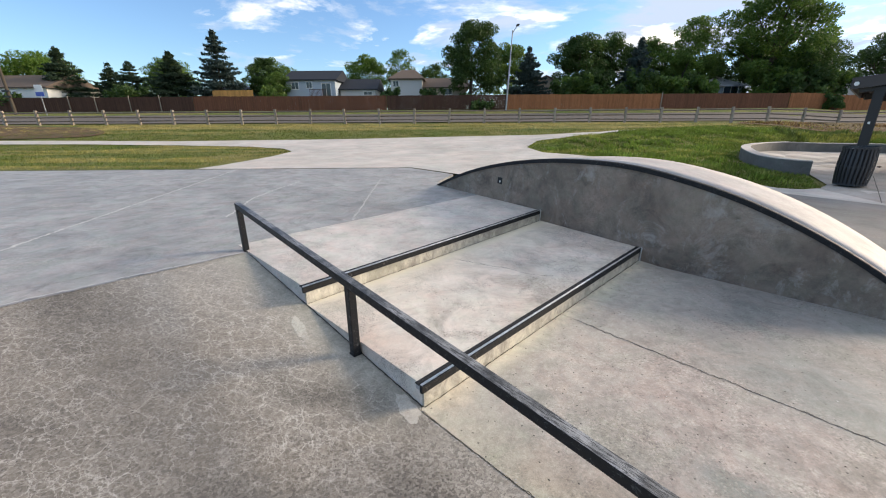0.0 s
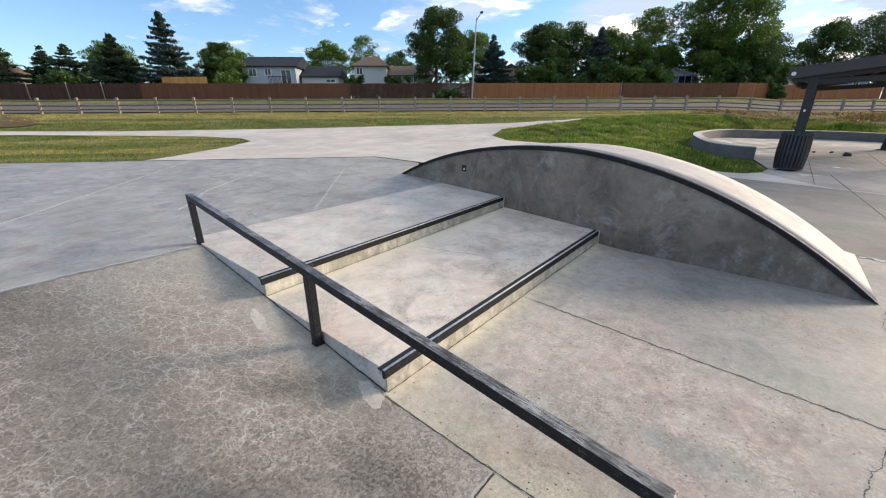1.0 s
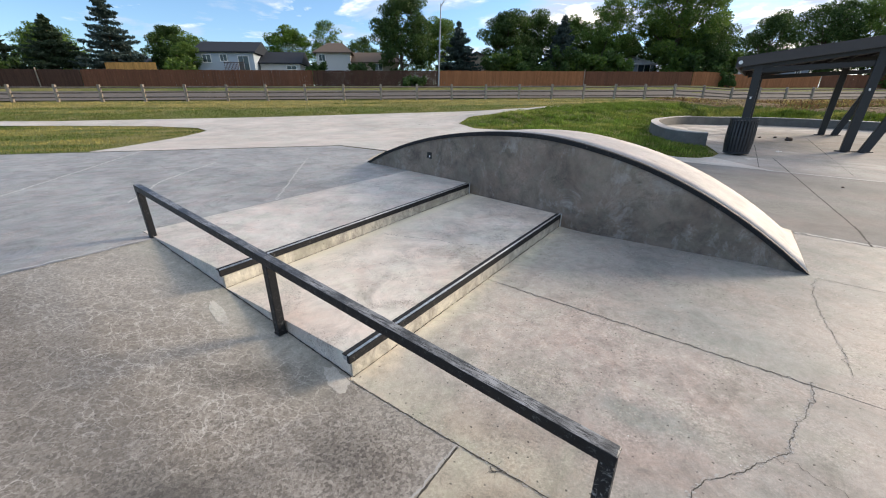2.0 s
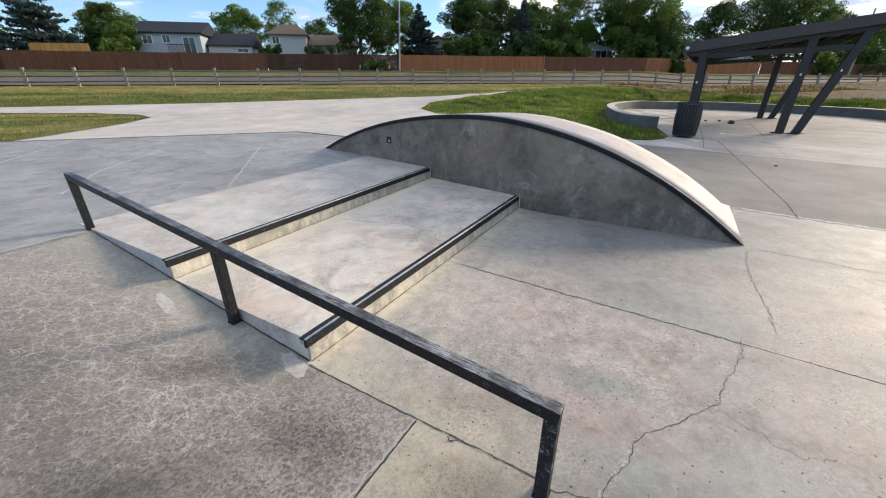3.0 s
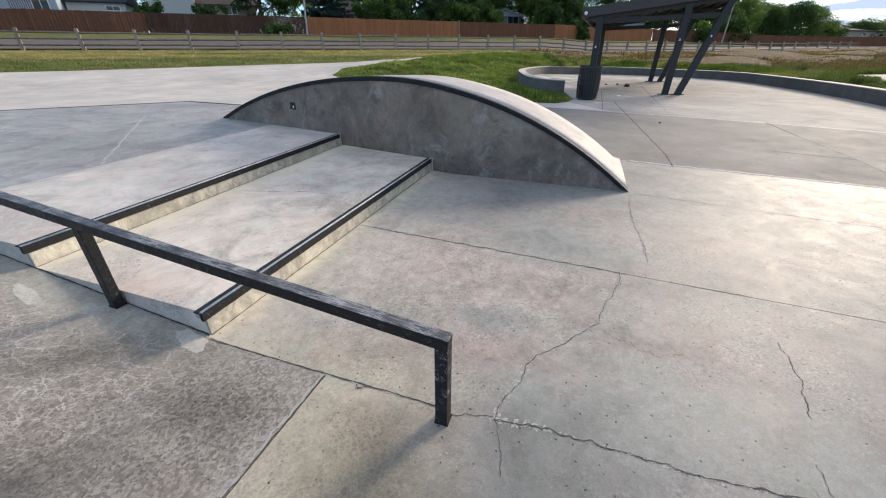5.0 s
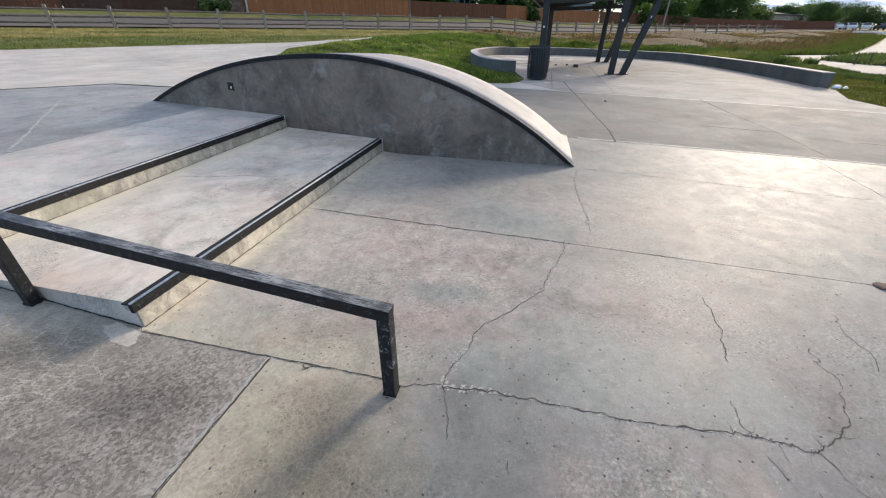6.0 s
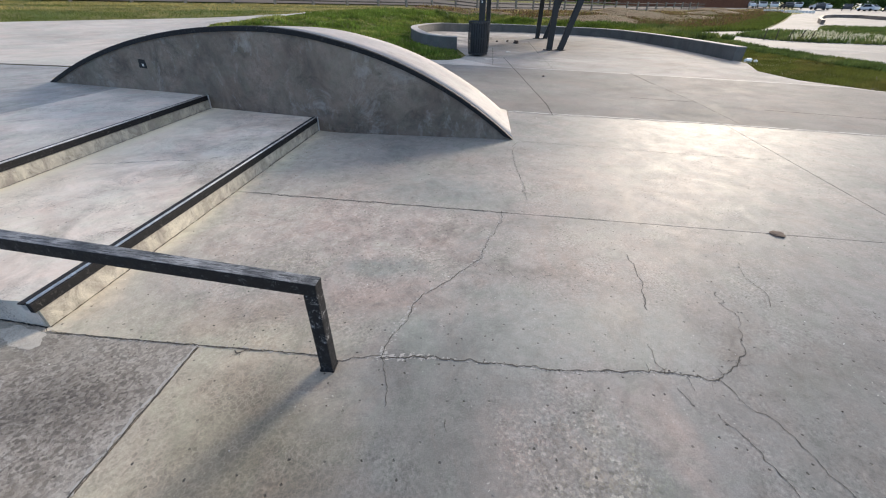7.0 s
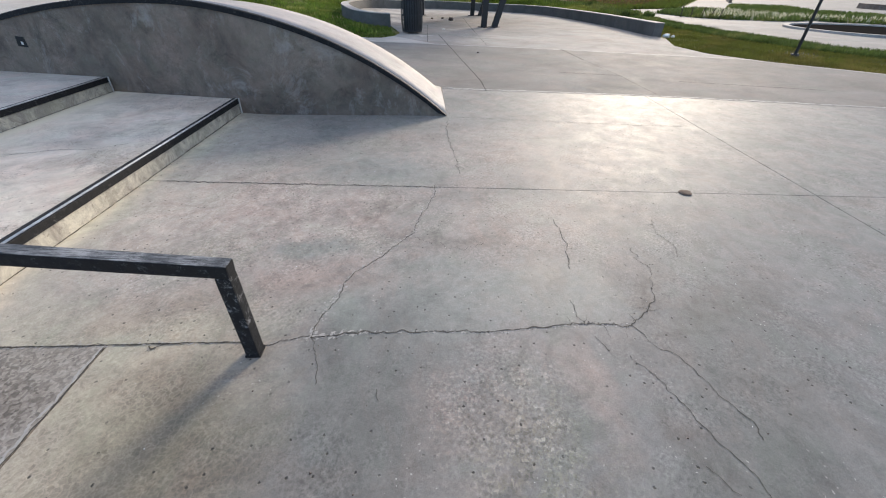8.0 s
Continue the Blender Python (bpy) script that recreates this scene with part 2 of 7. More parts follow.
OX, OY = -0.12, 1.64                            # foot of the lower step, where it meets the bank
AX, AY, BX, BY = 0.697, 0.717, -0.717, 0.697    # a: along the steps, b: up the bank
STEP, TREAD = 0.15, 1.41
def court_material():
    """The ridden court: smooth grey paste, worn to pink and greenish aggregate in patches, limy along the riser."""
    k = Mat("worn_concrete_floor", 0.6, spec=0.24)
    w = k.wander((1.3, 0.5), (7.0, 0.14), (30.0, 0.03))
    cloud = k.noise(0.9, 7, 0.62, 0.5)
    mid = k.noise(5.0, 8, 0.75, 0.4)
    c = k.mix(k.span(cloud, 0.3, 0.66), (0.180, 0.182, 0.176), (0.244, 0.238, 0.228))
    c = k.mix(k.span(k.noise(1.7, 6, 0.7, 0.8), 0.46, 0.66), c, (0.270, 0.250, 0.236))
    # pinkish worn ground by the steps and past the crack
    pink = k.most(k.blob(w, 1.2, 1.75, 0.75, 1.15, 40, 0.6), k.math("MULTIPLY", k.blob(w, 2.45, 0.42, 0.55, 0.40, -40, 0.4), 0.65), k.blob(w, 1.80, 1.15, 0.42, 0.22, 40, 0.5), k.math("MULTIPLY", k.blob(w, 3.3, 1.3, 0.9, 0.6, -40, 0.6), 0.6))
    c = k.mix(k.math("MULTIPLY", pink, 0.85), c, k.mix(k.span(mid, 0.38, 0.62), (0.300, 0.258, 0.234), (0.455, 0.405, 0.366)))
    # the smooth slab piece between the cracks
    slick = k.most(k.blob(w, 1.50, 0.40, 0.50, 0.30, -42, 0.22), k.blob(w, 1.95, 0.02, 0.42, 0.26, -40, 0.22), k.blob(w, 1.36, 1.16, 0.24, 0.11, -40, 0.4), k.blob(w, 2.3, 1.75, 0.55, 0.3, -45, 0.4))
    c = k.mix(k.math("MULTIPLY", slick, 0.8), c, k.mix(k.span(mid, 0.35, 0.65), (0.205, 0.217, 0.205), (0.268, 0.275, 0.262)))
    # duller and darker grey ovals on the near and right ground
    c = k.mix(k.math("MULTIPLY", k.most(k.blob(w, 2.75, -0.75, 1.1, 0.8, 30, 0.6), k.blob(w, 1.5, -1.0, 1.3, 0.62, 30, 0.6), k.blob(w, 0.95, 0.08, 0.42, 0.22, 40, 0.6)), 0.7), c, k.mix(k.span(mid, 0.3, 0.7), (0.172, 0.172, 0.170), (0.214, 0.212, 0.208)))
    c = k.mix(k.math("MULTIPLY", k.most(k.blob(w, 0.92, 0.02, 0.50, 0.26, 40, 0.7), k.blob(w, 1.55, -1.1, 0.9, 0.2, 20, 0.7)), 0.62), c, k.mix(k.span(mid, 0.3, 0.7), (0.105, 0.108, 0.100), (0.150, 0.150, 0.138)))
    c = k.mix(k.math("MULTIPLY", k.most(k.blob(w, 1.62, -0.46, 0.20, 0.07, 60, 0.7), k.blob(w, 1.2, 0.85, 0.4, 0.12, -40, 0.7)), 0.6), c, (0.335, 0.275, 0.245))
    # browner ground on the near side of the rail, darker in two ovals
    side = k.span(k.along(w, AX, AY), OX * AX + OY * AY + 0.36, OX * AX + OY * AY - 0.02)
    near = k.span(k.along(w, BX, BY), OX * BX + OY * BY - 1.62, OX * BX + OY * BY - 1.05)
    brown_side = k.math("MULTIPLY", side, near)
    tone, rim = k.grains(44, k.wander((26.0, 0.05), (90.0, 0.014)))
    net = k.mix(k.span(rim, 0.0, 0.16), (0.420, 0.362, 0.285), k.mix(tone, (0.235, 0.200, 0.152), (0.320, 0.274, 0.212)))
    c = k.mix(k.math("MULTIPLY", brown_side, 0.9), c, k.mix(k.span(mid, 0.40, 0.62), net, (0.400, 0.355, 0.268)))
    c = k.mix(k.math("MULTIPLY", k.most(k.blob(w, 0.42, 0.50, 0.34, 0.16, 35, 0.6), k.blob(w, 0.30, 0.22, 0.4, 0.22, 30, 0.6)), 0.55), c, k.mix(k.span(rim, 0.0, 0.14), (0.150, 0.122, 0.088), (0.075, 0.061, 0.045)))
    c = k.mix(k.math("MULTIPLY", k.blob(w, 0.55, 0.98, 0.36, 0.12, -45, 0.7), 0.6), c, (0.40, 0.365, 0.295))
    # aggregate laid bare, pink and green pebbles
    tone2, rim2 = k.grains(72, k.wander((34.0, 0.035), (120.0, 0.012)))
    bare_pink = k.most(k.blob(w, 1.36, -0.22, 0.13, 0.24, 60, 0.6), k.blob(w, 1.30, -0.42, 0.16, 0.10, 60, 0.7), k.math("MULTIPLY", pink, 0.9))
    bare_green = k.most(k.blob(w, 1.24, -0.52, 0.22, 0.26, -30, 0.6), k.blob(w, 0.85, 1.55, 0.3, 0.16, -40, 0.7), k.blob(w, 0.30, 1.25, 0.28, 0.14, -42, 0.7))
    broken = k.span(k.noise(11, 6, 0.75), 0.38, 0.54)
    seen = k.span(rim2, 0.02, 0.12)
    peb = k.ramp(tone2, (0.15, (0.155, 0.128, 0.112)), (0.4, (0.37, 0.285, 0.255)), (0.7, (0.27, 0.210, 0.188)), (0.92, (0.50, 0.44, 0.39)))
    peg = k.ramp(tone2, (0.15, (0.110, 0.114, 0.090)), (0.4, (0.205, 0.220, 0.150)), (0.7, (0.165, 0.170, 0.125)), (0.92, (0.36, 0.35, 0.28)))
    c = k.mix(k.math("MULTIPLY", k.math("MULTIPLY", bare_pink, broken), k.math("MULTIPLY", seen, 0.52)), c, peb)
    c = k.mix(k.math("MULTIPLY", k.math("MULTIPLY", bare_green, broken), k.math("MULTIPLY", seen, 0.48)), c, peg)
    sand = k.math("MULTIPLY", k.span(k.noise(2.2, 7, 0.75, 0.5), 0.45, 0.62), k.math("SUBTRACT", 1.0, k.math("MULTIPLY", slick, 0.8)))
    c = k.mix(k.math("MULTIPLY", sand, 0.45), c, k.ramp(k.noise(64, 4, 0.7), (0.36, 0.12), (0.64, 0.88)), "OVERLAY")
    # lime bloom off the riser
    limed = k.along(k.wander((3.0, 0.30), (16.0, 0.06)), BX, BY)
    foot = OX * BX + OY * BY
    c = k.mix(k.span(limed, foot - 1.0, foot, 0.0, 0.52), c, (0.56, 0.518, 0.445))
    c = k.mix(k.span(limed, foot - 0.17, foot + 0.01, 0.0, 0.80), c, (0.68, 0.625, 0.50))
    # dirt drawn into the ground along the forked crack, dull smears
    smear = k.most(k.blob(w, 2.40, -0.38, 0.22, 0.045, 12, 0.8), k.blob(w, 2.38, -0.62, 0.28, 0.10, -20, 0.7), k.blob(w, 1.62, -0.84, 0.15, 0.05, 62, 0.7), k.blob(w, 1.92, 1.16, 0.16, 0.05, 40, 0.6), k.blob(w, 2.0, 0.60, 0.05, 0.28, 40, 0.8))
    c = k.mix(k.math("MULTIPLY", k.math("MULTIPLY", smear, k.span(k.noise(16, 7, 0.8), 0.38, 0.56)), 0.55), c, (0.125, 0.112, 0.102))
    c = k.mix(k.math("MULTIPLY", k.span(k.noise(1.9, 9, 0.74, 1.3), 0.54, 0.68), 0.30), c, (0.125, 0.122, 0.118))
    c = k.mix(0.45, c, k.ramp(k.noise(3.1, 9, 0.76, 1.2), (0.36, 0.55), (0.52, 1.0)), "MULTIPLY")
    c = k.mix(0.28, c, k.ramp(k.noise(14, 7, 0.8, 0.4), (0.25, 0.1), (0.75, 0.9)), "OVERLAY")
    c = k.mix(0.13, c, k.ramp(k.noise(120, 4, 0.75), (0.3, 0.1), (0.7, 0.9)), "OVERLAY")
    c = k.mix(0.42, c, k.ramp(k.noise(2.6, 7, 0.72, 0.9), (0.38, (0.89, 0.99, 0.92)), (0.50, (1.0, 1.0, 1.0)), (0.62, (1.12, 0.985, 0.94))), "MULTIPLY")
    # pale scuffs, paint flecks, pits
    scuff = k.span(k.noise(1.6, 9, 0.8, 1.4, k.stretch(0.7, 3.0, 1.0, 0.7)), 0.60, 0.74, 0.0, 0.22)
    c = k.mix(scuff, c, (0.52, 0.51, 0.49))
    fleck = k.math("MULTIPLY", k.ramp(k.voronoi(23, "F1", k.wander((60.0, 0.03)), "2D"), (0.03, 1.0), (0.06, 0.0)), k.span(k.noise(3.1, 3, 0.6), 0.54, 0.62))
    c = k.mix(k.math("MULTIPLY", fleck, 0.6), c, (0.60, 0.58, 0.54))
    pit = k.math("MULTIPLY", k.ramp(k.voronoi(9.0, "F1", k.wander((90.0, 0.012)), "2D"), (0.028, 1.0), (0.052, 0.0)), k.span(k.noise(2.3, 4, 0.6), 0.42, 0.52))
    c = k.mix(k.math("MULTIPLY", pit, 0.9), c, (0.04, 0.037, 0.033))
    k.colour(c)
    k.rough(k.math("ADD", k.span(mid, 0.3, 0.7, 0.56, 0.70), k.math("MULTIPLY", slick, -0.07)))
    relief = k.math("ADD", k.math("MULTIPLY", k.noise(120, 4, 0.75), 0.4), k.math("MULTIPLY", k.noise(26, 6, 0.75), 0.8))
    return k.bump(k.math("SUBTRACT", relief, k.math("MULTIPLY", pit, 1.5)), 0.42, 0.004).m


def bank_material():
    """Sand-worn grey-brown bank under a net of fine pale veins; greenish tint and cement smears by the step ends."""
    k = Mat("sand_worn_concrete_bank", 0.78, spec=0.28)
    w = k.wander((1.3, 0.5), (7.0, 0.14), (30.0, 0.03))
    mid = k.noise(6.0, 8, 0.75, 0.4)
    c = k.mix(k.span(k.noise(1.1, 7, 0.65, 0.5), 0.32, 0.66), (0.162, 0.140, 0.117), (0.248, 0.215, 0.179))
    c = k.mix(k.span(k.noise(3.0, 7, 0.72, 0.8, k.stretch(0.55, 1.7, 1.0, 0.25)), 0.50, 0.66, 0.0, 0.7), c, (0.118, 0.107, 0.097))
    c = k.mix(k.span(mid, 0.5, 0.68, 0.0, 0.5), c, (0.285, 0.262, 0.235))
    # paler, sandier top near the lip and broken pale foot
    c = k.mix(k.math("MULTIPLY", k.blob(w, -2.0, 3.3, 0.9, 0.75, -45, 0.6), 0.55), c, (0.345, 0.335, 0.312))
    c = k.mix(k.math("MULTIPLY", k.most(k.blob(w, -0.95, 2.30, 0.85, 0.30, -45, 0.6), k.blob(w, -0.75, 1.75, 0.5, 0.22, -20, 0.7), k.blob(w, 0.1, 1.35, 0.30, 0.16, -45, 0.6), k.blob(w, -0.35, 1.55, 0.25, 0.1, -20, 0.6)), 0.5), c, (0.36, 0.335, 0.292))
    foot = k.along(k.wander((5.0, 0.16), (22.0, 0.05)), BX, BY)
    edge = OX * BX + OY * BY - 0.757
    c = k.mix(k.span(foot, edge + 0.14, edge + 0.0, 0.0, 0.62), c, (0.40, 0.372, 0.335))
    # dull, darker ovals
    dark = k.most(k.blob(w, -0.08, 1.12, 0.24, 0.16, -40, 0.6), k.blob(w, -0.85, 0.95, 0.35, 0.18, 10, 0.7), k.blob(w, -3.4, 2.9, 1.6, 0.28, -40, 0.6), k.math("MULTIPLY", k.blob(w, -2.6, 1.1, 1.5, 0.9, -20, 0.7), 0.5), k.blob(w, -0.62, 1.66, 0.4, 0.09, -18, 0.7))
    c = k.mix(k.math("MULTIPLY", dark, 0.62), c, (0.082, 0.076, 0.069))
    # greenish tint painted where the step ends' shadow falls, lighter to soften it
    ends = k.along(k.wander((2.4, 0.42), (11.0, 0.10)), AX, AY)
    lip = OX * AX + OY * AY
    shade_tint = k.math("MULTIPLY", k.span(ends, lip - 0.34, lip - 0.06), k.span(k.along(w, BX, BY), OX * BX + OY * BY - 0.1, OX * BX + OY * BY + 0.15))
    c = k.mix(k.math("MULTIPLY", shade_tint, 0.8), c, k.mix(k.span(mid, 0.40, 0.62), (0.205, 0.208, 0.180), (0.36, 0.356, 0.315)))
    # grain
    tone, rim = k.grains(85, k.wander((70.0, 0.012)))
    grain = k.math("MULTIPLY", k.math("SUBTRACT", 1.0, k.math("MULTIPLY", shade_tint, 0.7)), k.span(k.noise(1.5, 6, 0.7), 0.28, 0.52))
    c = k.mix(k.math("MULTIPLY", grain, k.span(foot, edge + 1.2, edge + 0.3, 0.34, 0.62)), c, k.ramp(tone, (0.1, (0.095, 0.085, 0.076)), (0.5, (0.235, 0.205, 0.182)), (0.9, (0.375, 0.345, 0.305))))
    c = k.mix(0.17, c, k.ramp(k.noise(48, 6, 0.8), (0.28, 0.08), (0.72, 0.92)), "OVERLAY")
    c = k.mix(0.24, c, k.ramp(k.noise(150, 4, 0.75), (0.3, 0.1), (0.7, 0.9)), "OVERLAY")
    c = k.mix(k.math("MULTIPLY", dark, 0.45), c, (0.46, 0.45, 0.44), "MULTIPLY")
    upper = k.span(k.along(w, BX, BY), edge + 0.05, edge + 0.95, 0.22, 1.0)
    # pale veins: a coarse net, a finer one, both broken and drawn out across the fall
    for scale, thick, amount, lo in ((9.0, 0.026, 0.78, 0.40), (15.0, 0.032, 0.72, 0.42), (27.0, 0.05, 0.45, 0.47)):
        v = k.voronoi(scale, "DISTANCE_TO_EDGE", k.stretch_of(k.wander((scale * 0.9, 0.8 / scale), (scale * 3.2, 0.45 / scale)), 0.72, 1.35, 0.35))
        vein = k.ramp(v, (0.0, 1.0), (thick * 0.5, 0.75), (thick, 0.0))
        where = k.span(k.noise(0.9 + 0.05 * scale, 6, 0.68, 0.5, k.stretch(0.6, 1.6, 1.0, 0.35)), lo, lo + 0.15)
        broken = k.span(k.noise(9 + 0.5 * scale, 7, 0.8), 0.32, 0.50)
        f = k.math("MULTIPLY", k.math("MULTIPLY", vein, where), k.math("MULTIPLY", k.math("MULTIPLY", broken, amount), upper))
        c = k.mix(k.math("MULTIPLY", f, k.math("SUBTRACT", 1.0, k.math("MULTIPLY", k.most(shade_tint, dark), 0.6))), c, (0.52, 0.485, 0.44))
    pit = k.math("MULTIPLY", k.ramp(k.voronoi(13.0, "F1", k.wander((90.0, 0.012)), "2D"), (0.03, 1.0), (0.06, 0.0)), k.span(k.noise(2.3, 4, 0.6), 0.46, 0.56))
    c = k.mix(k.math("MULTIPLY", pit, 0.8), c, (0.045, 0.04, 0.036))
    k.colour(c)
    k.rough(k.span(mid, 0.3, 0.7, 0.70, 0.86))
    return k.bump(k.math("ADD", k.math("MULTIPLY", k.noise(150, 4, 0.75), 0.5), k.math("MULTIPLY", k.noise(60, 6, 0.8), 0.6)), 0.6, 0.006).m


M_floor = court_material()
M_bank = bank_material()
M_plateau = concrete("grey_concrete_step", (0.53, 0.498, 0.464), (0.335, 0.324, 0.314), 0.45, 0.35, True, rough=0.62, spec=0.4, tint=0.7, drift=0.4)
M_deck = concrete("blue_grey_concrete_deck", (0.315, 0.316, 0.316), (0.185, 0.190, 0.197), 0.3, 0.3, True, blotch=1.1, rough=0.62, spec=0.4, tint=0.8, drift=0.7)
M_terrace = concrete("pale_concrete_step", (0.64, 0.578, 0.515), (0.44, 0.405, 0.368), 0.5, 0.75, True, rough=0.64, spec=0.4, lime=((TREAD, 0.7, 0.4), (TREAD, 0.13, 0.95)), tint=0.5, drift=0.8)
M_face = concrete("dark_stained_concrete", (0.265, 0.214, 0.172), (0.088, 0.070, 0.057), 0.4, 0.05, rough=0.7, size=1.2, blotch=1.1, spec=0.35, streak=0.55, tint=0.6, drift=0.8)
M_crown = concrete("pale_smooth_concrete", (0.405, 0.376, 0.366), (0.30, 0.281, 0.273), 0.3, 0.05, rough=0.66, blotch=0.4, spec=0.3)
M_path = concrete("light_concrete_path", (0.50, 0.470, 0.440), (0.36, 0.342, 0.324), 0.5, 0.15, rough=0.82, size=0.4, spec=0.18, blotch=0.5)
M_plaza = concrete("grey_concrete_plaza", (0.27, 0.262, 0.254), (0.205, 0.199, 0.193), 0.2, 0.05, rough=0.8, size=0.25, spec=0.2, blotch=0.4)
M_patio = concrete("grey_concrete_patio", (0.205, 0.198, 0.190), (0.138, 0.136, 0.133), 0.5, 0.12, rough=0.8, size=0.45, spec=0.2, blotch=0.6)
M_court = concrete("brushed_concrete_patio", (0.355, 0.336, 0.317), (0.23, 0.220, 0.211), 0.5, 0.15, rough=0.82, size=0.4, spec=0.18, blotch=0.7, drift=0.5)
# sides' backlit shade is put into this tone; the cap keeps the path's
M_wall = concrete("shade_toned_concrete_wall", (0.125, 0.124, 0.119), (0.068, 0.068, 0.067), 0.15, 0.08, rough=0.75)


def riser_material():
    """Splashed, lime-stained riser: cream splashes, brown blotches, greenish ends."""
    k = Mat("lime_stained_riser", 0.7)
    blotch = k.noise(6.5, 8, 0.78, 0.6, k.stretch(1, 1, 0.8))
    c = k.mix(k.ramp(blotch, (0.40, 0.0), (0.60, 1.0)), (0.60, 0.555, 0.46), (0.30, 0.268, 0.23))
    c = k.mix(k.ramp(k.noise(2.2, 5, 0.7, 0.5), (0.50, 0.0), (0.64, 0.75)), c, (0.30, 0.285, 0.225))
    c = k.mix(k.ramp(k.noise(24, 6, 0.8), (0.55, 0.0), (0.68, 0.7)), c, (0.14, 0.12, 0.10))
    c = k.mix(k.ramp(k.noise(15, 6, 0.8, 0.8), (0.60, 0.0), (0.70, 0.8)), c, (0.74, 0.70, 0.60))
    k.colour(c)
    return k.bump(k.noise(50, 6), 0.6, 0.006).m


def steel_paint(name, base, chip, amount, rough=0.42, along=None, spec=0.3, thin=0.55):
    """Black paint on steel, scraped to bare metal along the line of use."""
    k = Mat(name, rough, 0.0, spec)
    v = k.stretch(0.9, 14.0, 14.0, along) if along is not None else k.stretch(1, 1, 1)
    n = k.noise(9 if along is not None else 34, 9, 0.82, 0.6, v)
    worn = k.ramp(n, (thin, 0.0), (thin + 0.07, 1.0))
    zone = k.ramp(k.noise(3.2, 5, 0.7), (0.42, 0.05), (0.62, 1.0))
    f = k.math("MULTIPLY", worn, k.math("MULTIPLY", zone, amount))
    c = k.mix(k.noise(9, 4), base, tuple(x * 1.8 for x in base))
    k.colour(k.mix(f, c, chip))
    k.rough(k.ramp(k.noise(30, 5), (0.3, rough - 0.08), (0.7, rough + 0.16)))
    return k.bump(k.noise(55, 4, 0.7, 0, v), 0.35, 0.002).m


def plain(name, c, rough=0.7, metal=0.0, var=0.35, scale=6.0, spec=0.5):
    k = Mat(name, rough, metal, spec).local()
    k.colour(k.mix(k.noise(scale, 5, 0.65), tuple(v * (1 - var) for v in c), tuple(min(1, v * (1 + var)) for v in c)))
    return k.bump(k.noise(scale * 8, 4), 0.2, 0.004).m


def leaf(name, a, b, rough=0.55):
    k = Mat(name, rough, spec=0.3)
    c = k.mix(k.island(), a, b)
    c = k.mix(k.math("MULTIPLY", k.ramp(k.noise(0.45, 4), (0.35, 0.0), (0.7, 1.0)), 0.6), c, tuple(v * 0.5 for v in a))
    k.colour(c)
    k.b.inputs["Transmission Weight"].default_value = 0.0
    tr = k.node("ShaderNodeBsdfTranslucent")
    k.link(c, tr.inputs[0])
    mx = k.node("ShaderNodeMixShader")
    mx.inputs[0].default_value = 0.42
    k.link(k.b.outputs[0], mx.inputs[1])
    k.link(tr.outputs[0], mx.inputs[2])
    k.link(mx.outputs[0], k.t.nodes["Material Output"].inputs[0])
    return k.m


M_riser = riser_material()
ALONG = radians(-135.8)
M_rail = steel_paint("black_painted_steel", (0.007, 0.0075, 0.009), (0.36, 0.37, 0.38), 0.25, 0.5)
M_post_steel = steel_paint("chipped_black_post", (0.008, 0.0085, 0.010), (0.66, 0.66, 0.67), 1.0, 0.5, thin=0.53)
M_railtop = steel_paint("scraped_steel_top", (0.009, 0.010, 0.012), (0.27, 0.275, 0.285), 1.0, 0.36, ALONG, 0.5, 0.45)
M_edge = steel_paint("black_steel_edging", (0.008, 0.008, 0.009), (0.22, 0.21, 0.20), 0.5, 0.68)
M_edgetop = steel_paint("polished_steel_edge", (0.34, 0.34, 0.345), (0.80, 0.80, 0.81), 1.0, 0.35, thin=0.46)
M_spall = plain("chipped_pale_concrete", (0.36, 0.345, 0.325), 0.9, scale=40)
M_crack = plain("dirt_filled_crack", (0.062, 0.057, 0.050), 0.95, scale=60)
M_joint = plain("dark_joint_filler", (0.028, 0.026, 0.023), 0.9)
M_pale = plain("pale_joint_sealant", (0.47, 0.46, 0.44), 0.75, scale=14)
M_faint = plain("faint_old_joint", (0.37, 0.36, 0.35), 0.75, scale=14)


def grass_material():
    k = Mat("mown_grass", 0.85, spec=0.2)
    n = k.noise(0.22, 6, 0.65, 0.4)
    c = k.mix(k.ramp(n, (0.36, 0.0), (0.64, 1.0)), (0.10, 0.135, 0.024), (0.27, 0.215, 0.08))
    c = k.mix(k.ramp(k.noise(1.4, 6, 0.7), (0.3, 0.0), (0.75, 0.7)), c, (0.07, 0.105, 0.018))
    c = k.mix(0.5, c, k.ramp(k.noise(22, 5, 0.75), (0.25, 0.1), (0.8, 0.75)), "OVERLAY")
    k.colour(c)
    return k.bump(k.noise(28, 5, 0.75), 0.9, 0.05).m


def dirt_material():
    k = Mat("dry_brown_field", 0.95, spec=0.15)
    n = k.noise(0.35, 7, 0.7, 0.5)
    c = k.mix(k.ramp(n, (0.35, 0.0), (0.65, 1.0)), (0.135, 0.08, 0.046), (0.075, 0.065, 0.03))
    c = k.mix(k.ramp(k.noise(3.0, 6, 0.75), (0.45, 0.0), (0.7, 0.8)), c, (0.19, 0.13, 0.078))
    k.colour(c)
    return k.bump(k.noise(6, 6, 0.75), 1.0, 0.12).m


M_grass = grass_material()
M_dirt = dirt_material()


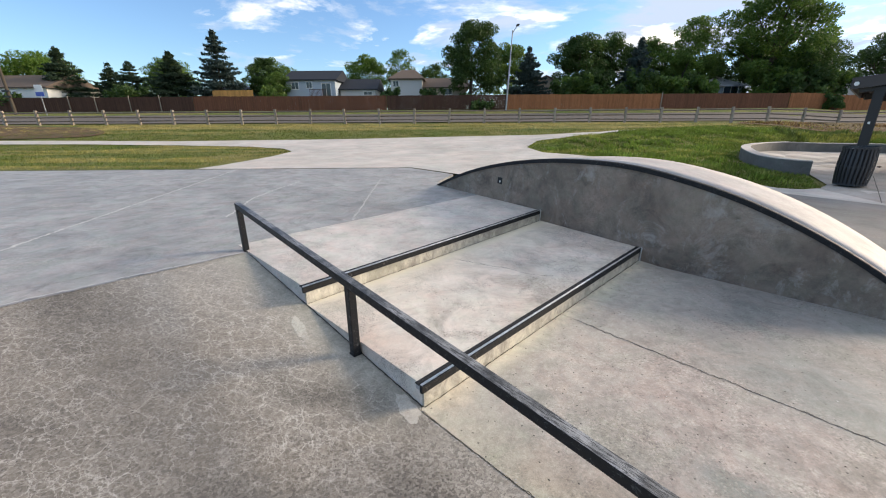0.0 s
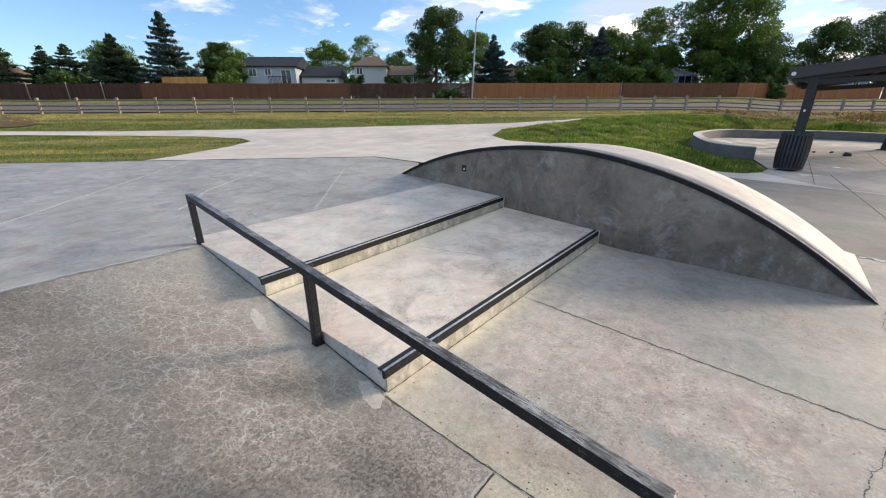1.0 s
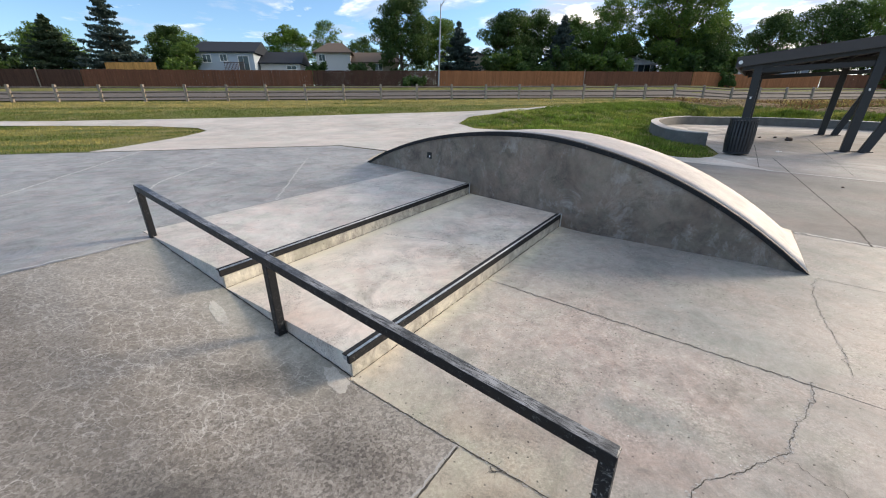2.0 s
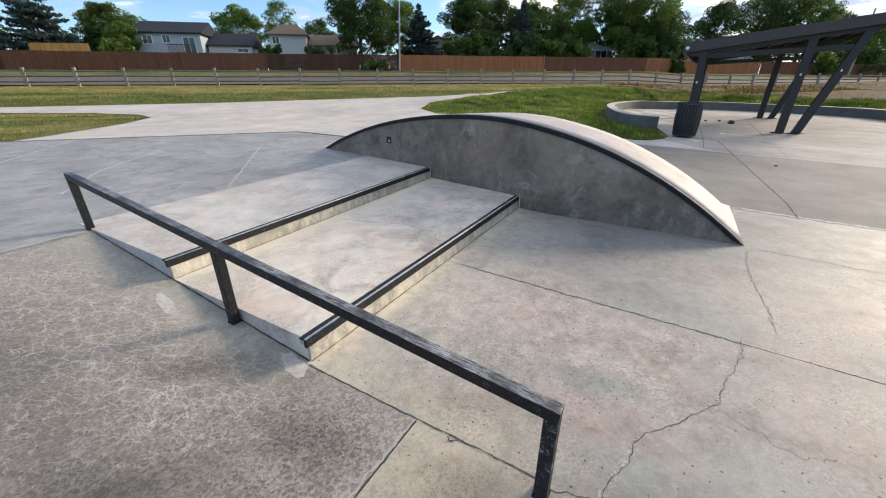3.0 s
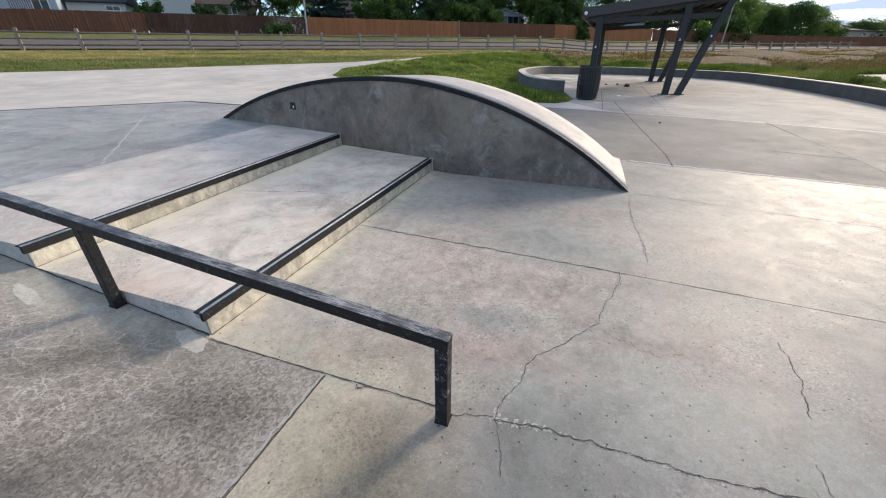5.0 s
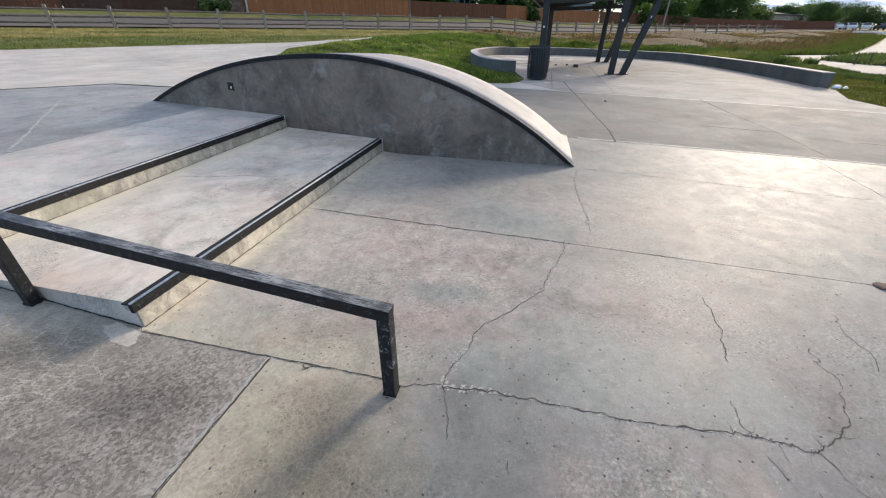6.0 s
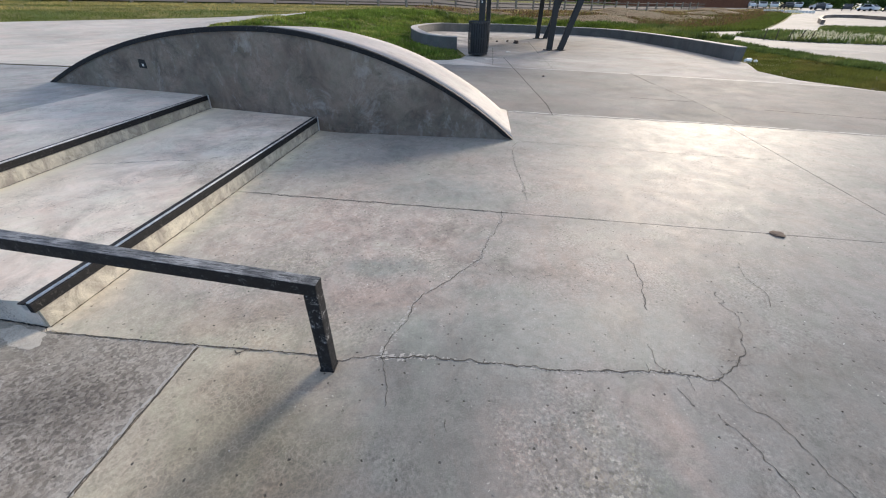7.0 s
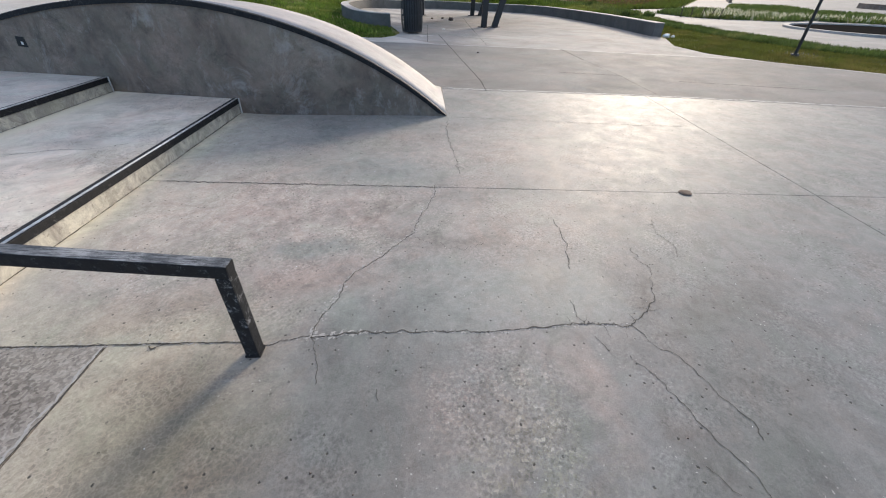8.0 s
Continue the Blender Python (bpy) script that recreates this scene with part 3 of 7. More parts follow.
def lawn_blades(name, green, straw, bias, far=False):
    k = Mat(name, 0.65, spec=0.2)
    n = k.noise(0.5, 4, 0.55, 0.5, k.stretch(0.25, 1.5, 1.0))
    if far:
        n = k.math("ADD", n, k.span(k.along(k.wander((0.2, 4.0)), 0, 1), 22.5, 29.0, -0.16, 0.10))
    c = k.mix(k.ramp(n, (0.5 - bias, 0.0), (0.60 - bias, 1.0)), k.mix(k.island(), tuple(v * 0.7 for v in green), tuple(v * 1.35 for v in green)), k.mix(k.island(), tuple(v * 0.75 for v in straw), tuple(v * 1.2 for v in straw)))
    c = k.mix(k.ramp(k.noise(0.9, 6, 0.7, 0.4), (0.44, 0.0), (0.62, 0.6)), c, tuple(v * 0.42 for v in green))
    k.colour(c)
    tr = k.node("ShaderNodeBsdfTranslucent")
    k.link(c, tr.inputs[0])
    mx = k.node("ShaderNodeMixShader")
    mx.inputs[0].default_value = 0.34
    k.link(k.b.outputs[0], mx.inputs[1])
    k.link(tr.outputs[0], mx.inputs[2])
    k.link(mx.outputs[0], k.t.nodes["Material Output"].inputs[0])
    return k.m


M_blade = lawn_blades("green_grass_blades", (0.125, 0.185, 0.030), (0.33, 0.33, 0.085), -0.02)
M_blade_dry = lawn_blades("dry_grass_blades", (0.115, 0.150, 0.028), (0.50, 0.40, 0.155), 0.03, True)
M_blade_left = lawn_blades("half_dry_lawn_blades", (0.105, 0.150, 0.026), (0.46, 0.38, 0.125), 0.0)
M_weed = leaf("brown_weeds", (0.14, 0.08, 0.038), (0.25, 0.155, 0.075))
M_weed_dark = leaf("dark_brown_weeds", (0.062, 0.042, 0.020), (0.13, 0.095, 0.045))
M_blade_clump = lawn_blades("lush_clump_blades", (0.165, 0.25, 0.042), (0.36, 0.37, 0.10), 0.02)
M_blade_olive = lawn_blades("olive_moss_blades", (0.135, 0.15, 0.03), (0.215, 0.19, 0.052), 0.0)
M_blade_deep = lawn_blades("deep_green_weeds", (0.105, 0.15, 0.04), (0.20, 0.22, 0.07), -0.02)
# near black: the shade inside a sunken bowl, put into the colour
M_bowl_inside = plain("dark_bowl_inside", (0.022, 0.020, 0.018), 1.0, scale=3, spec=0.0)
M_asphalt = plain("grey_road_asphalt", (0.135, 0.118, 0.106), 0.95, var=0.25, scale=1.5, spec=0.1)
M_leaf = [leaf("dark_green_leaves", (0.034, 0.076, 0.020), (0.088, 0.150, 0.036)),
          leaf("mid_green_leaves", (0.062, 0.132, 0.025), (0.175, 0.265, 0.052)),
          leaf("yellow_green_leaves", (0.08, 0.17, 0.018), (0.17, 0.25, 0.045))]
M_needle = [leaf("dark_spruce_needles", (0.026, 0.055, 0.028), (0.072, 0.108, 0.055)),
            leaf("blue_spruce_needles", (0.036, 0.066, 0.060), (0.090, 0.130, 0.118))]
M_bark = plain("grey_brown_bark", (0.075, 0.06, 0.045), 0.95)
M_white_flower = leaf("pale_blossom", (0.55, 0.53, 0.38), (0.7, 0.68, 0.5))


def board_material(name, c):
    k = Mat(name, 0.85, spec=0.25)
    g = k.noise(5, 6, 0.7, 0.3, k.stretch(6, 6, 0.5))
    base = k.mix(k.ramp(g, (0.3, 0.0), (0.7, 1.0)), tuple(v * 0.65 for v in c), tuple(v * 1.35 for v in c))
    stripe = k.ramp(k.noise(1.0, 3, 0.8, 0, k.stretch(3.6, 3.6, 0.12)), (0.35, 0.0), (0.65, 1.0))
    k.colour(k.mix(k.math("MULTIPLY", stripe, 0.6), base, tuple(v * 0.45 for v in c)))
    return k.bump(g, 0.4, 0.01).m


M_fence_dark = board_material("dark_stained_boards", (0.088, 0.045, 0.031))
M_fence_brown = board_material("brown_stained_boards", (0.190, 0.080, 0.046))
M_fence_red = board_material("red_cedar_boards", (0.38, 0.155, 0.07))
M_fence_new = board_material("new_pine_boards", (0.62, 0.32, 0.10))
M_post = board_material("weathered_grey_post", (0.34, 0.285, 0.23))
M_railwood = board_material("weathered_grey_rail", (0.22, 0.175, 0.145))
M_shelter = plain("dark_brown_painted_steel", (0.018, 0.015, 0.014), 0.5, var=0.15)
M_roofmetal = plain("brown_roof_sheet", (0.045, 0.036, 0.034), 0.45, var=0.2)
M_can = plain("charcoal_powder_coat", (0.022, 0.024, 0.028), 0.45)
M_can_in = plain("black_liner", (0.008, 0.008, 0.009), 0.6)
M_white = plain("white_paint", (0.72, 0.72, 0.70), 0.6, var=0.08)
M_blue = plain("blue_sign_face", (0.05, 0.10, 0.42), 0.5, var=0.1)
M_galv = plain("galvanised_steel", (0.30, 0.31, 0.32), 0.45, 0.5, var=0.1)
M_siding_blue = plain("blue_grey_siding", (0.36, 0.42, 0.48), 0.75, var=0.08)
M_siding_grey = plain("light_grey_siding", (0.50, 0.50, 0.50), 0.75, var=0.08)
M_siding_tan = plain("tan_siding", (0.36, 0.30, 0.24), 0.75, var=0.08)
M_siding_slate = plain("slate_blue_siding", (0.20, 0.24, 0.29), 0.75, var=0.08)
M_shingle_black = plain("charcoal_shingles", (0.035, 0.04, 0.05), 0.9, scale=20, spec=0.08)
M_shingle_brown = plain("brown_shingles", (0.135, 0.105, 0.086), 0.9, scale=20, spec=0.08)
M_shingle_grey = plain("pale_grey_shingles", (0.38, 0.39, 0.40), 0.9, scale=20, spec=0.08)
M_trim = plain("white_trim", (0.75, 0.75, 0.73), 0.6, var=0.05)
M_car_white = plain("white_car_paint", (0.75, 0.76, 0.78), 0.25, var=0.03)
M_car_dark = plain("dark_car_paint", (0.05, 0.055, 0.065), 0.25, var=0.05)
M_rubber = plain("black_rubber", (0.02, 0.02, 0.02), 0.85)
M_litter = plain("white_litter", (0.8, 0.8, 0.78), 0.7, var=0.05)
M_stone = plain("brown_stone", (0.10, 0.07, 0.055), 0.9, scale=30)


def glass_material():
    k = Mat("window_glass", 0.06, spec=0.6)
    return k.colour((0.03, 0.04, 0.05)).m


M_glass = glass_material()

# ---- building helpers ----
def ab(a, b, z=0.0):
    return Vector((OX + a * AX + b * BX, OY + a * AY + b * BY, z))


def ramp01(e0, e1, v):
    t = min(1.0, max(0.0, (v - e0) / (e1 - e0)))
    return t * t * (3 - 2 * t)


def level(x, y):
    """The lie of the land: a deck, the lower court, and a slope up to the road and the back fences."""
    b = (x - OX) * BX + (y - OY) * BY
    u = min(150.0, max(0.0, x - 28 - 34 * ramp01(12, 34, y)))
    rise = 0.010 * u * u / (u + 6)
    lawn = ramp01(0.2, 1.6, 0.74 * (y - 10.2) + 0.42 * (x - 4.6)) * ramp01(0.4, 2.2, 16.4 + 0.534 * x - y) * ramp01(6.0, 9.0, x) * (1 - ramp01(23.5, 26.0, x))
    lawn *= ramp01(10.4, 12.4, math.hypot((x - 15.6) * 1.0, (y - 9.6) * 1.18) + 4.6 * ramp01(12.5, 9.0, y))
    hummock = lawn * (0.02 + 0.12 * noise.noise(Vector((x * 0.42, y * 0.5, 3.1))) + 0.09 * noise.noise(Vector((x * 1.3, y * 1.4, 7.7))))
    rad = math.hypot(x - 15.6, y - 11.6)
    berm = 0.30 * ramp01(6.7, 9.2, rad) * (1 - ramp01(11.0, 16.0, rad)) * max(ramp01(16.0, 18.5, y), ramp01(20.0, 22.0, x) * ramp01(8.5, 12.0, y))
    return hummock + berm * (1 + 0.5 * noise.noise(Vector((x * 0.7, y * 0.7, 9.0)))) + 0.3 * ramp01(-1.0, 2.8, b) + 1.0 * ramp01(14, 36, y) + 1.5 * ramp01(37, 53, y) * (1 - 0.55 * ramp01(62, 100, x)) + rise


def thing(name, m, label, category, group="", kind=""):
    e = new(name)
    e.matrix_basis = m
    e.empty_display_size = 0.1
    return tagged(e, label, category, group, kind)


def mesh_of(name, bm, mat, smooth=False):
    me = bpy.data.meshes.new(name)
    bmesh.ops.recalc_face_normals(bm, faces=bm.faces)
    bm.to_mesh(me)
    bm.free()
    for m in (mat if isinstance(mat, (list, tuple)) else [mat]):
        me.materials.append(m)
    if smooth:
        me.polygons.foreach_set("use_smooth", [True] * len(me.polygons))
    return me


def part(name, bm, mat, parent, label="", smooth=False, m=None):
    ob = new(name, bm if isinstance(bm, bpy.types.Mesh) else mesh_of(name, bm, mat, smooth))
    ob.parent = parent
    if m is not None:
        ob.matrix_basis = m
    return tagged(ob, label)


def box(bm, c, size, m=None, bevel=0.0, mat=0):
    t = Matrix.Translation(c) @ Matrix.Diagonal((*size, 1))
    r = bmesh.ops.create_cube(bm, size=1.0, matrix=(m @ t) if m else t)
    faces = {f for v in r["verts"] for f in v.link_faces}
    for f in faces:
        f.material_index = mat
    if bevel:
        edges = list({e for v in r["verts"] for e in v.link_edges})
        bmesh.ops.bevel(bm, geom=edges, offset=bevel, segments=2, profile=0.7, affect="EDGES")
    return bm


def bar(bm, p, q, w, h=None, bevel=0.0, up=(0, 0, 1)):
    """A square bar from p to q."""
    p, q = Vector(p), Vector(q)
    d = q - p
    z = d.normalized()
    x = z.cross(Vector(up))
    if x.length < 1e-4:
        x = z.cross(Vector((0, 1, 0)))
    x.normalize()
    y = z.cross(x)
    m = Matrix((x, y, z)).transposed().to_4x4()
    m.translation = (p + q) / 2
    return box(bm, (0, 0, 0), (w, h or w, d.length), m, bevel)


def pole(bm, p, q, r0, r1, seg=10):
    p, q = Vector(p), Vector(q)
    d = q - p
    m = d.to_track_quat("Z", "Y").to_matrix().to_4x4()
    m.translation = (p + q) / 2
    bmesh.ops.create_cone(bm, cap_ends=True, segments=seg, radius1=r0, radius2=r1, depth=d.length, matrix=m)
    return bm


def prism(bm, pts, z0, z1, chamfer=0.0):
    """An upright prism over a flat outline, with an optional chamfered rim."""
    n = len(pts)
    rings = [[(x, y, z0) for x, y in pts]]
    if chamfer:
        cx, cy = sum(p[0] for p in pts) / n, sum(p[1] for p in pts) / n
        rings.append([(x, y, z1 - chamfer) for x, y in pts])
        inner = []
        for x, y in pts:
            d = math.hypot(cx - x, cy - y) or 1
            inner.append((x + (cx - x) / d * chamfer * 1.4, y + (cy - y) / d * chamfer * 1.4, z1))
        rings.append(inner)
    else:
        rings.append([(x, y, z1) for x, y in pts])
    vs = [[bm.verts.new(c) for c in r] for r in rings]
    for r0, r1 in zip(vs, vs[1:]):
        for i in range(n):
            bm.faces.new((r0[i], r0[(i + 1) % n], r1[(i + 1) % n], r1[i]))
    bm.faces.new(vs[-1])
    bm.faces.new(vs[0][::-1])
    return bm


def spline(pts, n=8, closed=False):
    """A smooth line through the points."""
    out = []
    k = len(pts)
    for i in range(k if closed else k - 1):
        p = [Vector(pts[(i + j) % k] if closed else pts[min(max(i + j, 0), k - 1)]) for j in (-1, 0, 1, 2)]
        for s in range(n):
            t = s / n
            out.append(0.5 * (2 * p[1] + (p[2] - p[0]) * t + (2 * p[0] - 5 * p[1] + 4 * p[2] - p[3]) * t * t
                              + (3 * p[1] - p[0] - 3 * p[2] + p[3]) * t ** 3))
    if not closed:
        out.append(Vector(pts[-1]))
    return out


def draped(pts, dz, step, height=level):
    """A sheet over a flat outline that follows the land."""
    bm = bmesh.new()
    vs = [bm.verts.new((p[0], p[1], 0)) for p in pts]
    edges = [bm.edges.new((vs[i], vs[(i + 1) % len(vs)])) for i in range(len(vs))]
    bmesh.ops.triangle_fill(bm, use_beauty=True, edges=edges)
    for axis in (0, 1):
        lo, hi = min(p[axis] for p in pts), max(p[axis] for p in pts)
        v = lo + step
        while v < hi:
            co, no = [0, 0, 0], [0, 0, 0]
            co[axis], no[axis] = v, 1
            bmesh.ops.bisect_plane(bm, geom=bm.verts[:] + bm.edges[:] + bm.faces[:], plane_co=co, plane_no=no)
            v += step
    for v in bm.verts:
        v.co.z = height(v.co.x, v.co.y) + dz
    bmesh.ops.recalc_face_normals(bm, faces=bm.faces)
    up = sum(f.normal.z * f.calc_area() for f in bm.faces)
    if up < 0:
        bmesh.ops.reverse_faces(bm, faces=bm.faces)
    return bm


def sheet(name, bm, mat, parent=None, label="", kind=""):
    me = bpy.data.meshes.new(name)
    bm.to_mesh(me)
    bm.free()
    me.materials.append(mat)
    ob = new(name, me)
    if parent:
        ob.parent = parent
    return tagged(ob, label, kind=kind)


def ribbon(bm, pts, w, height, wobble=0.0, seed=1, taper=False):
    """A thin strip along a line on a surface; height gives the surface."""
    rnd = random.Random(seed)
    line = []
    if wobble:
        # broken into short angular runs
        bent = [Vector(pts[0][:2])]
        for p, q in zip(pts, pts[1:]):
            p, q = Vector(p[:2]), Vector(q[:2])
            m = max(1, int((q - p).length / 0.028))
            for i in range(1, m):
                bent.append(p.lerp(q, (i + rnd.uniform(-0.3, 0.3)) / m) + Vector((rnd.gauss(0, 1), rnd.gauss(0, 1))) * wobble * 1.15)
            bent.append(q)
        pts = bent
    for p, q in zip(pts, pts[1:]):
        p, q = Vector(p[:2]), Vector(q[:2])
        n = max(1, int((q - p).length / (0.009 if wobble else 0.6)))
        for i in range(n):
            line.append(p.lerp(q, i / n))
    line.append(Vector(pts[-1][:2]))
    prev = None
    drift, girth = 0.0, 1.0
    for i, p in enumerate(line):
        d = (line[min(i + 1, len(line) - 1)] - line[max(i - 1, 0)]).normalized()
        nrm = Vector((-d.y, d.x))
        drift = 0.86 * drift + rnd.uniform(-1, 1) * wobble * 0.8
        girth = 0.55 * girth + 0.45 * rnd.uniform(0.1, 1.7)
        half = w / 2 * (girth if wobble else 1.0)
        p = p + nrm * rnd.uniform(-0.25, 0.25) * (w if wobble else 0.0)
        if taper:
            half *= max(0.15, 1 - (i / len(line)) ** 2)
        c = p + nrm * drift
        pair = []
        for s in (-1, 1):
            x, y = c + nrm * half * s
            pair.append(bm.verts.new((x, y, height(x, y))))
        if prev:
            bm.faces.new((prev[0], pair[0], pair[1], prev[1]))
        prev = pair
    return bm


def split(poly, p, q, gap):
    """Cuts a convex outline along the line p-q; returns the two outlines with a gap between them."""
    n = Vector((-(q[1] - p[1]), q[0] - p[0])).normalized()
    out = []
    for s in (1, -1):
        keep = []
        for i, a in enumerate(poly):
            b = poly[(i + 1) % len(poly)]
            da = ((a[0] - p[0]) * n.x + (a[1] - p[1]) * n.y) * s - gap / 2
            db = ((b[0] - p[0]) * n.x + (b[1] - p[1]) * n.y) * s - gap / 2
            if da >= 0:
                keep.append(a)
            if da * db < 0:
                t = da / (da - db)
                keep.append((a[0] + (b[0] - a[0]) * t, a[1] + (b[1] - a[1]) * t))
        if len(keep) > 2:
            out.append(keep)
    return out


ZERO = lambda x, y: 0.0
UP = Matrix.Identity(4)

# ---- ground ----
PARK = [ab(-9, 12), ab(3.0, 9.5), ab(13, 4), ab(14, -12), ab(-9, -9)]


def inside(x, y, poly):
    hit = False
    for i in range(len(poly)):
        a, b = poly[i], poly[i - 1]
        if (a[1] > y) != (b[1] > y) and x < (b[0] - a[0]) * (y - a[1]) / (b[1] - a[1]) + a[0]:
            hit = not hit
    return hit


def build_ground():
    """One sheet of land out to the horizon, finer near the court."""
    def lines(near, far):
        v, out, s = 0.0, [0.0], 0.8
        while v < far:
            if v > near:
                s *= 1.22
            v += s
            out.append(v)
        return [-u for u in out[:0:-1]] + out
    xs = [v + 5 for v in lines(32, 2600)]
    ys = [v + 12 for v in lines(32, 2600)]
    verts, faces = [], []
    for y in ys:
        for x in xs:
            a, b = (x - OX) * AX + (y - OY) * AY, (x - OX) * BX + (y - OY) * BY
            z = level(x, y) - 0.03 + 0.035 * noise.noise(Vector((x * 0.5, y * 0.5, 0)))
            if -10.5 < a < 4.4 and -11 < b < 13.5 and y < 9.6:
                z = -0.5
            elif x > 14.5 and y < 9.5 and x < 22:
                z -= 0.07
            elif a >= 4.4 and b < 8 and a < 12 and y < 12.5 and x < 13:
                z -= 0.25
            if x > 22 and y < 36:
                z -= 0.06
            if math.hypot(x, y) > 300:
                z = min(z, 2.2)
            verts.append((x, y, z))
    nx = len(xs)
    for j in range(len(ys) - 1):
        for i in range(nx - 1):
            k = j * nx + i
            faces.append((k, k + 1, k + nx + 1, k + nx))
    me = bpy.data.meshes.new("ground")
    me.from_pydata(verts, [], faces)
    me.materials.append(M_grass)
    me.polygons.foreach_set("use_smooth", [True] * len(faces))
    tagged(new("ground", me), "green and straw-coloured mown grass land", "grass", kind="structure")


build_ground()

# ---- lower court: slabs between sawn joints ----
FOLD = [(4.84, 3.37), (6.66, 1.16), (8.46, -1.36), (11.2, -5.2)]


def build_court():
    court = thing("pavement", UP, "worn pale concrete court cut into slabs by joints", "pavement", kind="structure")
    def xy(a, b):
        p = ab(a, b)
        return (p.x, p.y)
    under = bmesh.new()
    box(under, (*ab(0, -4).xy, -0.16), (24, 20, 0.2), None)
    bmesh.ops.rotate(under, verts=under.verts, cent=ab(0, -4, -0.16), matrix=Matrix.Rotation(radians(-44.2), 3, "Z"))
    part("joint_bed", under, M_joint, court, "dark joint filler")
    main = [xy(-0.03, -9.0), (9.7, -3.1), (8.46, -1.36), (6.66, 1.16), (4.84, 3.37), xy(3.6, 0.004), xy(-0.03, 0.004)]
    slabs = [main]
    for p, q, g in (((0.97, 2.75), (4.34, -0.91), 0.0055), ((3.82, 2.30), (5.46, 0.30), 0.006), ((6.66, 1.16), (3.95, -1.29), 0.006)):
        nxt = []
        for s in slabs:
            if (p, q) == ((3.82, 2.30), (5.46, 0.30)):
                cx, cy = sum(v[0] for v in s) / len(s), sum(v[1] for v in s) / len(s)
                if not (cx > 4.0 and cy > -0.9 and min(v[0] for v in s) > 2.0):
                    nxt.append(s)
                    continue
            nxt += split(s, p, q, g)
        slabs = nxt
    for s in slabs:
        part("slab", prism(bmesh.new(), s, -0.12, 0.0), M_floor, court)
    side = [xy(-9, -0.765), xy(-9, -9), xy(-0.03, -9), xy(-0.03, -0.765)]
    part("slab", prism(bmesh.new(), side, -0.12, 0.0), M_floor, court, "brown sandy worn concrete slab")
    return court


court = build_court()


def crack(parent, pts, w, pale=0.0, seed=1, z=0.0, wobble=0.005):
    """One crack that wanders over a slab: a dark broken line, chipped pale lips and crumbs along it."""
    rnd = random.Random(seed)
    if pale:
        verts, faces = [], []
        for p, q in zip(pts, pts[1:]):
            p, q = Vector(p), Vector(q)
            for _ in range(int((q - p).length / 0.005)):
                c = p.lerp(q, rnd.random()) + Vector((rnd.gauss(0, 1), rnd.gauss(0, 1))) * pale * 0.35
                n0, size, turn, lean = len(verts), pale * rnd.uniform(0.10, 0.40), rnd.uniform(0, 6.283), rnd.uniform(0.4, 0.9)
                for m in range(5):
                    g = size * rnd.uniform(0.3, 1.5)
                    verts.append((c.x + g * math.cos(turn + m * 1.2566), c.y + g * math.sin(turn + m * 1.2566) * lean, z + 0.0006 + 0.00012 * (len(faces) % 6)))
                faces.append(tuple(range(n0, n0 + 5)))
        me = bpy.data.meshes.new("chipped_edge")
        me.from_pydata(verts, [], faces)
        me.materials.append(M_spall)
        tagged(part("chipped_edge", me, None, parent, "pale chipped lips of a crack"), kind="stuff")
    sheet("crack", ribbon(bmesh.new(), [tuple(p) for p in pts], w, lambda x, y: z + 0.0015, wobble, seed), M_crack, parent, "")
    if w >= 0.0045:
        verts, faces = [], []
        for p, q in zip(pts, pts[1:]):
            p, q = Vector(p), Vector(q)
            for _ in range(int((q - p).length / 0.013)):
                c = p.lerp(q, rnd.random()) + Vector((rnd.gauss(0, 1), rnd.gauss(0, 1))) * w
                n0, size, turn = len(verts), rnd.uniform(0.001, 0.0034), rnd.uniform(0, 6.283)
                for m in range(5):
                    g = size * rnd.uniform(0.5, 1.3)
                    verts.append((c.x + g * math.cos(turn + m * 1.257), c.y + g * math.sin(turn + m * 1.257) * 0.7, z + 0.0019))
                faces.append(tuple(range(n0, n0 + 5)))
        me = bpy.data.meshes.new("crumble")
        me.from_pydata(verts, [], faces)
        me.materials.append(M_crack)
        tagged(part("crumble", me, None, parent), kind="stuff")
        for k in range(5):
            # hairline branches
            j = rnd.randrange(len(pts) - 1)
            p = Vector(pts[j]).lerp(Vector(pts[j + 1]), rnd.random())
            t, g = rnd.uniform(0, 6.283), rnd.uniform(0.015, 0.06)
            q = p + Vector((math.cos(t), math.sin(t))) * g
            r = q + Vector((math.cos(t + 0.5), math.sin(t + 0.5))) * g * 0.6
            sheet("crack", ribbon(bmesh.new(), [p, q, r], 0.0016, lambda x, y: z + 0.0017, 0.003, seed * 9 + k, True), M_crack, parent, "")


